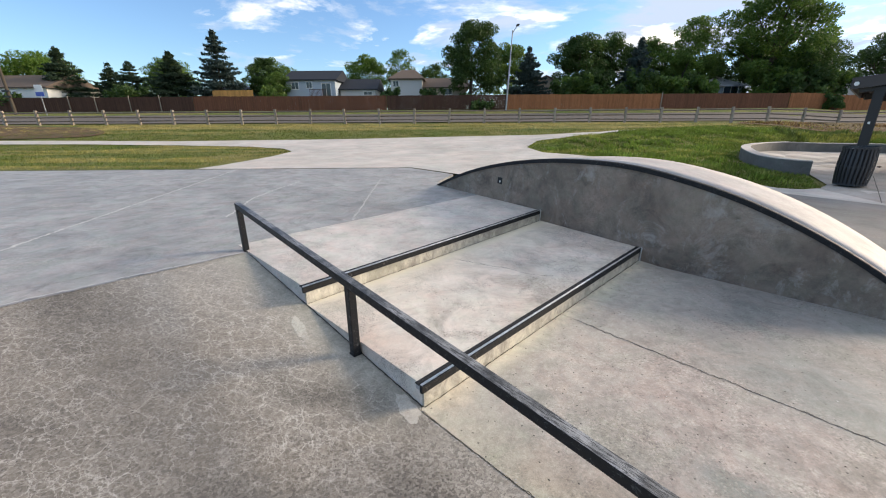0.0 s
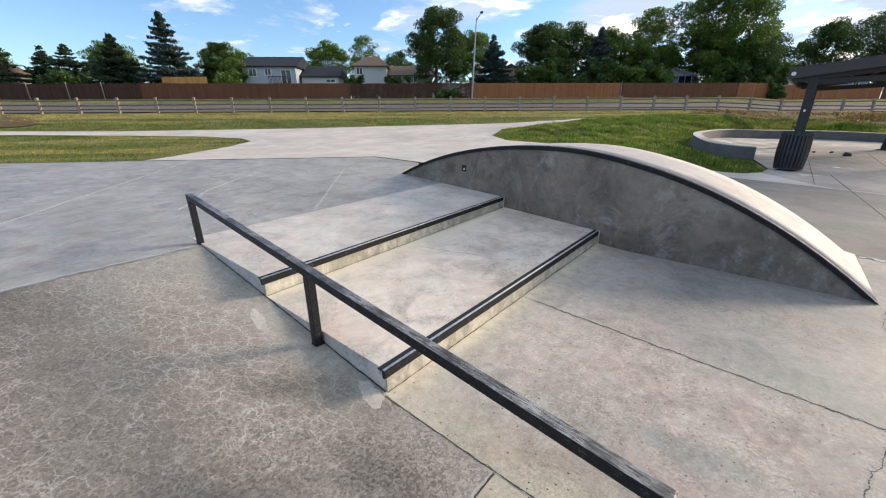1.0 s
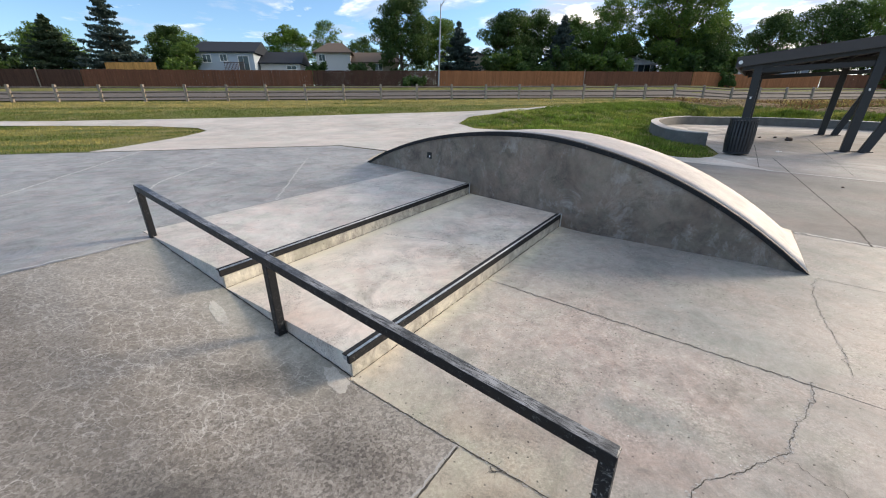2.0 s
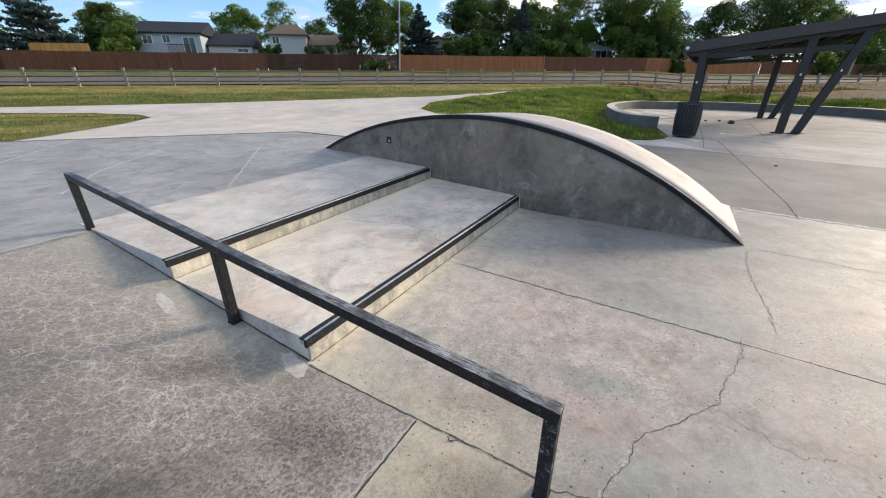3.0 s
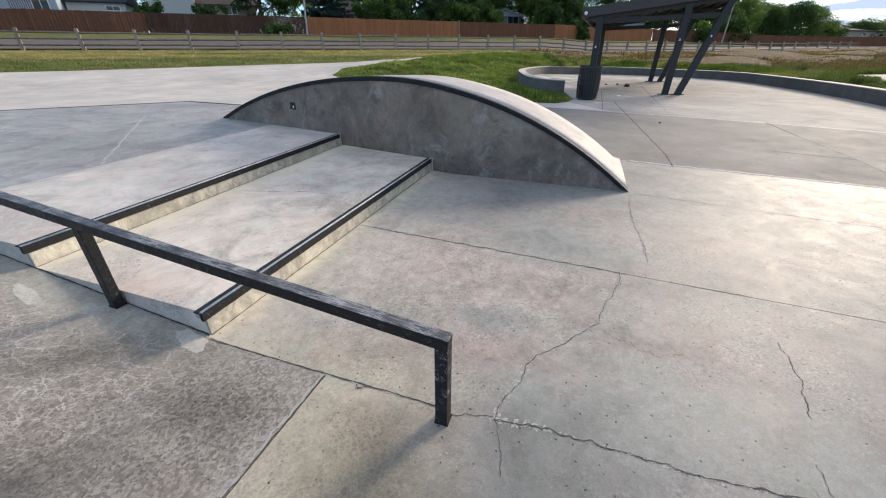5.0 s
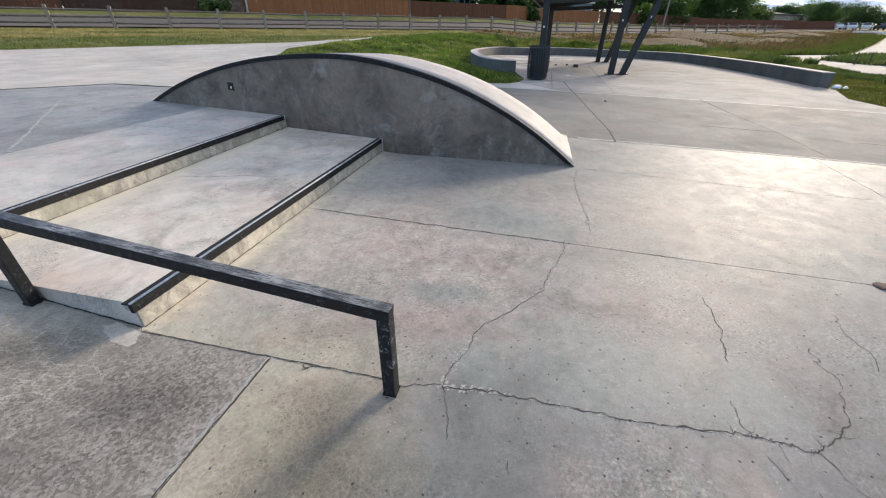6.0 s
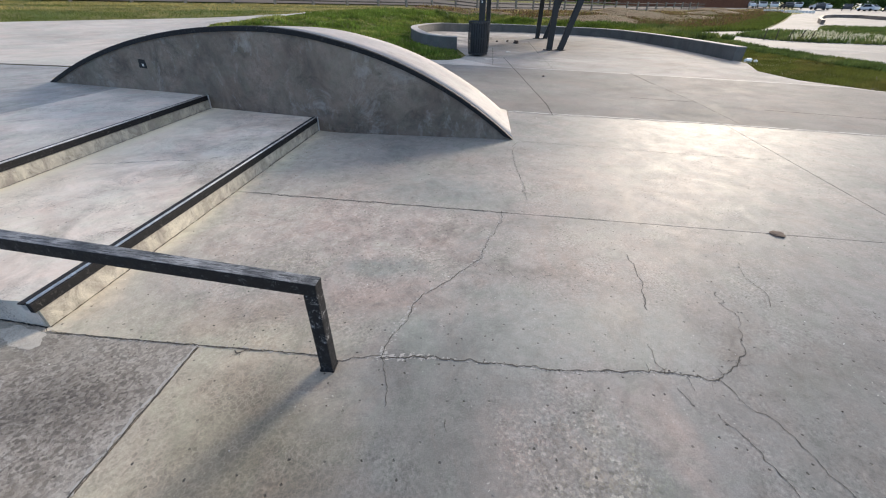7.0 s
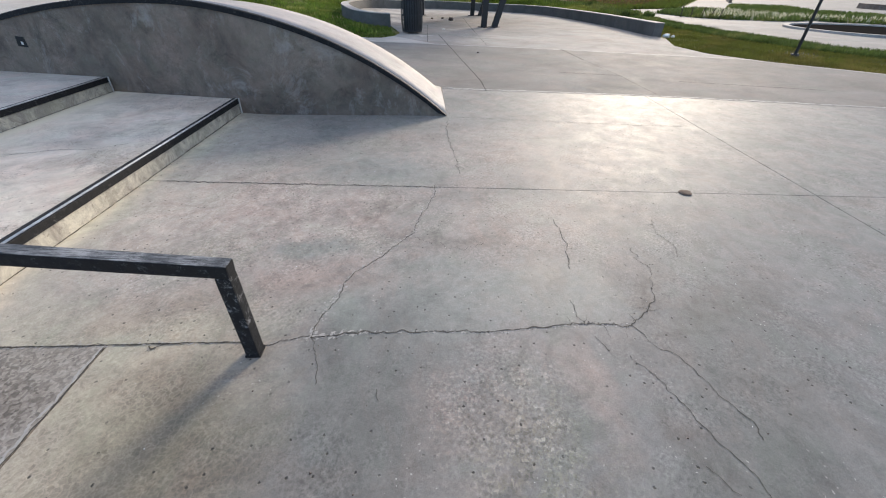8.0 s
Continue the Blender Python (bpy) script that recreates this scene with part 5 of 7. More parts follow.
    road = [(-140, 37.5), (160, 37.5), (160, 45.5), (-140, 45.5)]
    tagged(sheet("road", draped(road, 0.05, 6.0), M_asphalt, None, "grey asphalt street behind the rail fence", "structure"), category="road")


build_paths()


def build_curved_wall():
    wall = thing("curved_wall", UP, "low curved grey concrete seat wall round the patio", "wall", kind="structure")
    line = spline([(*p, 0) for p in WALL], 6)
    for name, hw, z0, z1, mat, lab in (("wall", 0.14, -0.3, 0.36, M_wall, ""), ("cap", 0.145, 0.36, 0.382, M_path, "pale top edge")):
        bm = bmesh.new()
        prev = None
        for i, p in enumerate(line):
            d = (line[min(i + 1, len(line) - 1)] - line[max(i - 1, 0)]).normalized()
            nrm = Vector((-d.y, d.x, 0))
            g = min(level(p.x, p.y), 0.16)
            ring = [bm.verts.new(p + nrm * s * hw + Vector((0, 0, z + g))) for s, z in ((-1, z0), (-1, z1), (1, z1), (1, z0))]
            if prev:
                for k in range(4):
                    bm.faces.new((prev[k], prev[(k + 1) % 4], ring[(k + 1) % 4], ring[k]))
            else:
                bm.faces.new(ring)
            prev = ring
        bm.faces.new(prev[::-1])
        part(name, bm, mat, wall, lab)


build_curved_wall()


def build_bowl():
    bowl = thing("bowl_ring", pose(26.4, -1.9, level(26.4, -1.9) - 0.05), "round pale concrete kerb with a near-black disc for a sunken bowl", "planter")
    bm = bmesh.new()
    n = 48
    prof = [(3.75, -0.2), (3.75, 0.10), (3.52, 0.10), (3.48, -0.2)]
    rings = [[bm.verts.new((r * math.cos(6.2832 * i / n), r * math.sin(6.2832 * i / n), z)) for i in range(n)] for r, z in prof]
    for r, s in zip(rings, rings[1:]):
        for i in range(n):
            bm.faces.new((r[i], r[(i + 1) % n], s[(i + 1) % n], s[i]))
    part("kerb", bm, M_path, bowl)
    # flat near-black disc stands in for the shaded hollow of a bowl
    bm = bmesh.new()
    rings = [[bm.verts.new((r * math.cos(6.2832 * i / n), r * math.sin(6.2832 * i / n), z)) for i in range(n)] for r, z in ((3.5, 0.045), (2.5, 0.06), (0.4, 0.075))]
    for r, s in zip(rings, rings[1:]):
        for i in range(n):
            bm.faces.new((r[i], r[(i + 1) % n], s[(i + 1) % n], s[i]))
    bm.faces.new(rings[-1])
    part("bowl_inside", bm, M_bowl_inside, bowl, "near-black disc for the inside of a bowl")


build_bowl()


def low_wall(pts, h, label):
    """A thin dark wall along a line on the plaza."""
    wall = thing("retaining_wall", UP, label, "wall", "low plaza walls", "structure")
    bm, prev = bmesh.new(), None
    line = spline([(*p, 0) for p in pts], 5)
    for i, p in enumerate(line):
        d = (line[min(i + 1, len(line) - 1)] - line[max(i - 1, 0)]).normalized()
        nrm = Vector((-d.y, d.x, 0))
        g = level(p.x, p.y)
        ring = [bm.verts.new(p + nrm * s * 0.15 + Vector((0, 0, z + g))) for s, z in ((-1, -0.3), (-1, h), (1, h), (1, -0.3))]
        if prev:
            for k in range(4):
                bm.faces.new((prev[k], prev[(k + 1) % 4], ring[(k + 1) % 4], ring[k]))
        else:
            bm.faces.new(ring)
        prev = ring
    bm.faces.new(prev[::-1])
    part("wall", bm, M_face, wall)


low_wall([(56.8, 10.1), (64, 11.8), (74, 13.7), (84, 15.3), (89, 15.0), (88, 12.0), (82, 9.4), (78, 7.0)], 0.36, "low dark curved concrete wall round the plaza")
low_wall([(56, -0.2), (53.5, -1.9), (52, -6)], 0.35, "low dark concrete bench wall on the plaza")


def stakes():
    rnd = random.Random(4)
    for x, y, tx, ty in ((28.2, 6.8, 2, -3), (28.7, 6.4, 6, -9), (28.6, 5.9, 3, 12), (28.6, 5.4, -4, 15), (28.3, 4.9, 2, 4)):
        t = thing("garden_stake", pose(x, y, level(x, y) - 0.05, tx, 0, 0) @ Matrix.Rotation(radians(ty), 4, "X"), "thin dark stake leaning in the planting", "stake", "garden stakes")
        bm = bmesh.new()
        bar(bm, (0, 0, -0.1), (0, 0, rnd.uniform(0.5, 0.68)), 0.045, 0.045, 0.006)
        part("shaft", bm, M_bark, t)


stakes()


# ---- litter bin ----
def build_bin():
    can = thing("litter_bin", pose(9.60, 9.13, 0.012), "charcoal slatted steel litter bin on the patio", "bin")
    n, h, r0 = 26, 0.92, 0.275
    def radius(z):
        t = z / h
        return r0 + 0.045 * math.sin(math.pi * min(1.0, 0.08 + 0.80 * t))
    bm = bmesh.new()
    pole(bm, (0, 0, 0.04), (0, 0, h - 0.06), r0 - 0.035, r0 - 0.02, 24)
    part("liner", bm, M_can_in, can, "black inner liner")
    slat = bmesh.new()
    prev = None
    for i in range(9):
        z = 0.03 + (h - 0.05) * i / 8
        r = radius(z) + (0.018 * ramp01(0.90, 1.0, z / h))
        ring = [slat.verts.new((r + dx, dy, z)) for dx, dy in ((-0.004, -0.021), (0.004, -0.021), (0.004, 0.021), (-0.004, 0.021))]
        if prev:
            for k in range(4):
                slat.faces.new((prev[k], prev[(k + 1) % 4], ring[(k + 1) % 4], ring[k]))
        else:
            slat.faces.new(ring)
        prev = ring
    slat.faces.new(prev)
    me = mesh_of("slat", slat, M_can)
    for i in range(n):
        part("slat", me, None, can, m=Matrix.Rotation(6.28318 * i / n, 4, "Z"))
    for z, w in ((0.05, 0.02), (h * 0.5, 0.012), (h - 0.02, 0.02)):
        bm = bmesh.new()
        r = radius(z) + (0.016 if z > 0.8 else -0.006)
        k = 36
        rings = [[bm.verts.new(((r + a) * math.cos(6.28318 * i / k), (r + a) * math.sin(6.28318 * i / k), z + b)) for i in range(k)] for a, b in ((-w / 2, -w), (w / 2, -w), (w / 2, w), (-w / 2, w))]
        for p, q in zip(rings, rings[1:] + rings[:1]):
            for i in range(k):
                bm.faces.new((p[i], p[(i + 1) % k], q[(i + 1) % k], q[i]))
        part("band", bm, M_can, can)


build_bin()


# ---- shelter ----
def build_shelter():
    u, v = Vector((0.836, -0.549, 0)), Vector((0.725, 0.689, 0))
    base = Vector((13.02, 9.0, 0.0))
    sh = thing("shelter", Matrix.Translation(base), "dark brown steel picnic shelter with sloping roof and leaning posts", "shelter")
    def at(s, d, z):
        return u * s + v * d + Vector((0, 0, z))
    depth = 6.05
    def roof_z(s):
        return 2.36 + (s + 3.05) * 0.128
    for d in (0.0, depth):
        for s0, s1, z1 in ((-2.52, -2.55, 2.3), (-0.05, 0.02, 2.62), (0.34, 1.22, 2.78)):
            bm = bmesh.new()
            bar(bm, at(s0, d, -0.02), at(s1, d, roof_z(s1) - 0.12), 0.2, 0.2, 0.012, up=v)
            p = part("post", bm, M_shelter, sh)
            bm = bmesh.new()
            c = at(s0, d, 0.012)
            box(bm, c, (0.3, 0.3, 0.025), None, 0.005)
            part("foot_plate", bm, M_shelter, p)
            if d == 0:
                q = at(s0, d, 0).lerp(at(s1, d, z1), 0.62) - v * 0.103
                bm = bmesh.new()
                box(bm, q, (0.09, 0.012, 0.06), None, 0.004)
                part("sticker", bm, M_white, p, "torn white sticker")
        bm = bmesh.new()
        bar(bm, at(-2.95, d, roof_z(-2.95) - 0.12), at(1.85, d, roof_z(1.85) - 0.12), 0.14, 0.2, 0.01)
        part("beam", bm, M_shelter, sh)
        bm = bmesh.new()
        bar(bm, at(-2.5, d, 2.16), at(1.0, d, 2.3), 0.1, 0.14, 0.01)
        part("tie_beam", bm, M_shelter, sh)
    for i in range(9):
        s = -2.8 + i * 0.57
        bm = bmesh.new()
        bar(bm, at(s, -0.15, roof_z(s) + 0.02), at(s, depth + 0.7, roof_z(s) + 0.02), 0.07, 0.1, 0.0)
        part("purlin", bm, M_shelter, sh)
    bm = bmesh.new()
    c = [at(-3.08, -0.2, roof_z(-3.08) + 0.07), at(2.0, -0.2, roof_z(2.0) + 0.07), at(2.0, depth + 0.8, roof_z(2.0) + 0.07), at(-3.08, depth + 0.8, roof_z(-3.08) + 0.07)]
    lo = [bm.verts.new(p) for p in c]
    hi = [bm.verts.new(p + Vector((0, 0, 0.07))) for p in c]
    bm.faces.new(lo[::-1]), bm.faces.new(hi)
    for i in range(4):
        bm.faces.new((lo[i], lo[(i + 1) % 4], hi[(i + 1) % 4], hi[i]))
    part("roof", bm, M_roofmetal, sh, "brown sheet roof")
    for p, q in ((0, 1), (1, 2), (3, 2), (0, 3)):
        bm = bmesh.new()
        bar(bm, c[p] + Vector((0, 0, -0.05)), c[q] + Vector((0, 0, -0.05)), 0.05, 0.27, 0.004)
        part("fascia", bm, M_roofmetal, sh)
    bm = bmesh.new()
    pole(bm, at(-3.0, -0.23, roof_z(-3.0)), at(-3.0, -0.27, roof_z(-3.0)), 0.05, 0.05, 14)
    part("badge", bm, M_white, sh, "small white round badge")


build_shelter()


# ---- rail fence along the street ----
def build_rail_fence():
    fence = thing("rail_fence", UP, "weathered split-rail timber fence along the street", "fence")
    y, step = 34.0, 2.97
    post = bmesh.new()
    box(post, (0, 0, 0.52), (0.18, 0.18, 1.34), None, 0.03)
    pm = mesh_of("post", post, M_post)
    rail = bmesh.new()
    pole(rail, (0, 0, 0), (step + 0.1, 0, 0), 0.062, 0.052, 7)
    rm = mesh_of("rail", rail, M_railwood)
    rnd = random.Random(5)
    for i in range(-16, 30):
        x = i * step
        z = level(x, y)
        part("post", pm, None, fence, m=pose(x, y, z, rnd.uniform(-2, 2), rnd.uniform(-2.5, 2.5), rnd.uniform(-8, 8)))
        z2 = level(x + step, y)
        for h in (0.28, 0.62, 0.97):
            part("rail", rm, None, fence, m=pose(x, y + rnd.uniform(-0.03, 0.03), z + h + rnd.uniform(-0.03, 0.03), rnd.uniform(0, 360), -math.degrees(math.atan2(z2 - z, step)) + rnd.uniform(-0.7, 0.7), 0))


build_rail_fence()


# ---- board fences behind the street ----
def build_board_fences():
    rnd = random.Random(8)
    runs = [((-75, 52), (-33.2, 52), M_fence_dark, "dark brown stained board fence along the street"), ((-33.2, 52), (-8, 52), M_fence_brown, "brown board fence along the street"),
            ((-8, 52), (7.4, 52), M_fence_dark, "dark weathered board fence along the street"), ((7.4, 52), (27, 52), M_fence_red, "reddish cedar board fence along the street"),
            ((27, 52), (43, 52), M_fence_brown, "dark red-brown board fence along the street"), ((43, 52), (64, 52), M_fence_red, "orange-brown cedar board fence along the street"),
            ((64, 52), (133, 40.5), M_fence_brown, "brown board fence along the street")]
    for p, q, mat, lab in runs:
        f = thing("board_fence", UP, lab, "fence", "board fences")
        p, q = Vector(p), Vector(q)
        d = (q - p).normalized()
        side = Vector((d.y, -d.x))
        n = int((q - p).length / 0.142)
        verts, faces = [], []
        for i in range(n):
            h = 1.78 + rnd.uniform(-0.025, 0.025) + 0.04 * noise.noise(Vector((i * 0.03, p.x, 0)))
            o = 0.016 * (i % 2) + rnd.uniform(-0.005, 0.005)
            k = len(verts)
            for s in (0.004, 0.138):
                c = p + d * (i * 0.142 + s)
                z = level(c.x, c.y) - 0.05
                for off, zz in ((o, -0.1), (o, h), (o - 0.03, h), (o - 0.03, -0.1)):
                    e = c + side * off
                    verts.append((e.x, e.y, z + zz))
            faces += [(k, k + 1, k + 5, k + 4), (k + 1, k + 2, k + 6, k + 5), (k + 2, k + 3, k + 7, k + 6), (k, k + 3, k + 2, k + 1), (k + 4, k + 5, k + 6, k + 7)]
        me = bpy.data.meshes.new("fence_boarding")
        me.from_pydata(verts, [], faces)
        me.materials.append(mat)
        tagged(part("fence_boarding", me, None, f), kind="stuff")
    gm = bmesh.new()
    box(gm, (0, 0, 0.98), (0.09, 0.09, 1.95), None, 0.01)
    pm = mesh_of("post", gm, M_post)
    for x in (-49.5, -46.0, -41.5, -37.5, 26.9):
        t = thing("fence_post", pose(x, 51.9, level(x, 52) - 0.04), "weathered grey post in the board fence", "post", "fence posts")
        part("shaft", pm, None, t)


build_board_fences()


# ---- houses ----
def house(x, y, w, d, wall_h, roof_h, siding, shingle, label, windows=(), hip=False, deck=False, along=True):
    z = level(x, min(y, 60)) - 0.1
    h = thing("house", pose(x, y, z), label, "house", "houses behind the fence")
    bm = bmesh.new()
    box(bm, (0, d / 2, wall_h / 2), (w, d, wall_h))
    if not hip and not along:
        a, b, c = (-w / 2, 0.0, wall_h), (w / 2, 0.0, wall_h), (0, 0.0, wall_h + roof_h)
        for yy in (0.0, d):
            bm.faces.new([bm.verts.new((p[0], yy, p[2])) for p in (a, b, c)])
    elif not hip:
        for xx in (-w / 2, w / 2):
            bm.faces.new([bm.verts.new(p) for p in ((xx, 0, wall_h), (xx, d, wall_h), (xx, d / 2, wall_h + roof_h))])
    part("wall", bm, siding, h)
    bm = bmesh.new()
    o, t = 0.4, 0.14
    if not along:
        ends = [((-w / 2 - o, y0, wall_h - 0.12), (w / 2 + o, y0, wall_h - 0.12), (0, y0, wall_h + roof_h)) for y0 in (-o, d + o)]
    else:
        k = w * 0.28 if hip else -o
        ends = None
    if ends:
        vs = [[bm.verts.new(p) for p in e] + [bm.verts.new((p[0], p[1], p[2] + t)) for p in e] for e in ends]
        A, B = vs
        for i, j in ((0, 2), (2, 1)):
            bm.faces.new((A[i + 3], A[j + 3], B[j + 3], B[i + 3]))
            bm.faces.new((A[i], B[i], B[j], A[j]))
        for V in vs:
            bm.faces.new((V[0], V[2], V[5], V[3])), bm.faces.new((V[1], V[4], V[5], V[2]))
        for i in (0, 1):
            bm.faces.new((A[i], A[i + 3], B[i + 3], B[i]))
    else:
        e = [bm.verts.new(p) for p in ((-w / 2 - o, -o, wall_h - 0.1), (w / 2 + o, -o, wall_h - 0.1), (w / 2 + o, d + o, wall_h - 0.1), (-w / 2 - o, d + o, wall_h - 0.1))]
        e2 = [bm.verts.new((v.co.x, v.co.y, v.co.z + t)) for v in e]
        r = [bm.verts.new((-w / 2 + k, d / 2, wall_h + roof_h)), bm.verts.new((w / 2 - k, d / 2, wall_h + roof_h))]
        for i in range(4):
            bm.faces.new((e[i], e[(i + 1) % 4], e2[(i + 1) % 4], e2[i]))
        bm.faces.new((e2[0], e2[1], r[1], r[0])), bm.faces.new((e2[2], e2[3], r[0], r[1]))
        bm.faces.new((e2[1], e2[2], r[1])), bm.faces.new((e2[3], e2[0], r[0]))
        bm.faces.new(e[::-1])
    part("roof", bm, shingle, h)
    for wx, wz, ww, wh in windows:
        bm = bmesh.new()
        for cx, cz, sx, sz in ((0, wh / 2, ww + 0.16, 0.09), (0, -wh / 2, ww + 0.16, 0.09), (-ww / 2, 0, 0.09, wh), (ww / 2, 0, 0.09, wh), (0, 0, 0.05, wh)):
            box(bm, (wx + cx, -0.03, wz + cz), (sx, 0.08, sz))
        win = part("window", bm, M_trim, h, "white framed window")
        bm = bmesh.new()
        box(bm, (wx, -0.008, wz), (ww, 0.02, wh))
        part("pane", bm, M_glass, win)
    if deck:
        bm = bmesh.new()
        box(bm, (deck, -1.0, 2.2), (2.6, 2.0, 0.15))
        for k in range(14):
            box(bm, (deck - 1.25 + k * 0.19, -1.96, 2.75), (0.05, 0.05, 0.95))
        box(bm, (deck, -1.96, 3.25), (2.6, 0.08, 0.08))
        for s in (-1.2, 1.2):
            box(bm, (deck + s, -1.9, 1.05), (0.12, 0.12, 2.1))
        part("balcony", bm, M_fence_dark, h, "dark timber balcony")
    return h


house(-21.4, 63, 7.6, 8, 4.75, 1.7, M_siding_blue, M_shingle_black, "blue-grey sided house with charcoal gable roof", ((-2.4, 3.9, 1.1, 1.0), (-0.2, 4.0, 0.9, 0.9), (2.4, 3.3, 1.4, 1.9)), deck=1.7)
house(-14.6, 65, 5.6, 7, 3.5, 1.8, M_siding_grey, M_shingle_black, "low grey house with dark gable roof", ((1.6, 2.9, 1.4, 0.5),))
house(-6.6, 63, 4.8, 8, 4.8, 1.7, M_siding_grey, M_shingle_brown, "light grey two-storey house with brown hip roof", ((-1.6, 4.1, 0.9, 0.9),), hip=True)
house(-0.6, 64, 6.6, 8, 3.6, 1.7, M_siding_tan, M_shingle_brown, "tan house with brown shingle roof", ((0.4, 3.0, 1.2, 0.9),))
house(14.4, 62, 3.9, 5, 4.0, 0.9, M_siding_tan, M_shingle_brown, "small tan shed with gable roof", along=False)
house(40.6, 63, 8.0, 8, 3.5, 1.8, M_siding_slate, M_shingle_grey, "slate blue house with grey hip roof and covered porch", ((-0.6, 2.9, 1.5, 1.1), (2.2, 2.8, 2.2, 1.4)), hip=True)
house(58.5, 60, 7.5, 8, 3.6, 0.9, M_siding_grey, M_shingle_grey, "pale house with white metal roof", ((0.5, 2.8, 1.0, 0.9),))
house(66, 58, 5.0, 6, 3.4, 0.9, M_siding_slate, M_white, "small slate shed with white roof", ((0.5, 2.2, 0.9, 0.9),))
house(-64, 56, 16.0, 9, 3.4, 2.0, M_white, M_shingle_brown, "white single-storey house with brown roof", ((3, 2.4, 1.2, 1.0),))
house(-36.5, 66, 7.0, 7, 3.5, 0.9, M_siding_tan, M_shingle_black, "dark roofed house among spruces", ())
house(-30.5, 68, 5.5, 6, 3.9, 0.9, M_siding_grey, M_shingle_grey, "pale gabled house behind trees", (), along=False)
house(147, 54, 27, 10, 2.9, 0.9, M_siding_tan, M_shingle_black, "long low grey building beyond the field", ((-6, 2.1, 1.6, 0.7), (3, 2.1, 1.6, 0.7)))
house(176, 70, 30, 10, 3.6, 1.0, M_siding_tan, M_shingle_black, "long low building beyond the car park", ((-8, 2.2, 2, 1), (2, 2.2, 2, 1)))


def new_pine_screen():
    f = thing("board_fence", pose(-33.3, 57, level(-33, 57)), "new orange pine board screen beside a house", "fence", "board fences")
    bm = bmesh.new()
    box(bm, (0, 0, 1.4), (0.15, 0.03, 2.8), None, 0.005)
    me = mesh_of("board", bm, M_fence_new)
    for i in range(36):
        part("board", me, None, f, m=pose(i * 0.16, 0.004 * (i % 2), 0.02 * (i // 18)))


new_pine_screen()


# ---- trees ----
def leaf_mesh(name, centers, normals, size, mat, rnd, long=1.0):
    """Many small leaves as bent quads."""
    n = len(centers)
    d = rnd.normal(size=(n, 3))
    d /= np.linalg.norm(d, axis=1)[:, None]
    d = d + normals * 0.7
    d /= np.linalg.norm(d, axis=1)[:, None]
    t = np.cross(d, rnd.normal(size=(n, 3)))
    t /= np.linalg.norm(t, axis=1)[:, None]
    s = np.cross(d, t)
    k = (size * rnd.uniform(0.55, 1.3, n))[:, None]
    v = np.stack([centers - t * k * long, centers + s * k * 0.55, centers + t * k * long, centers - s * k * 0.55], 1).reshape(-1, 3)
    me = bpy.data.meshes.new(name)
    me.vertices.add(4 * n)
    me.vertices.foreach_set("co", v.ravel())
    me.loops.add(4 * n)
    me.loops.foreach_set("vertex_index", np.arange(4 * n))
    me.polygons.add(n)
    me.polygons.foreach_set("loop_start", np.arange(n) * 4)
    me.update(calc_edges=True)
    me.materials.append(mat)
    return me


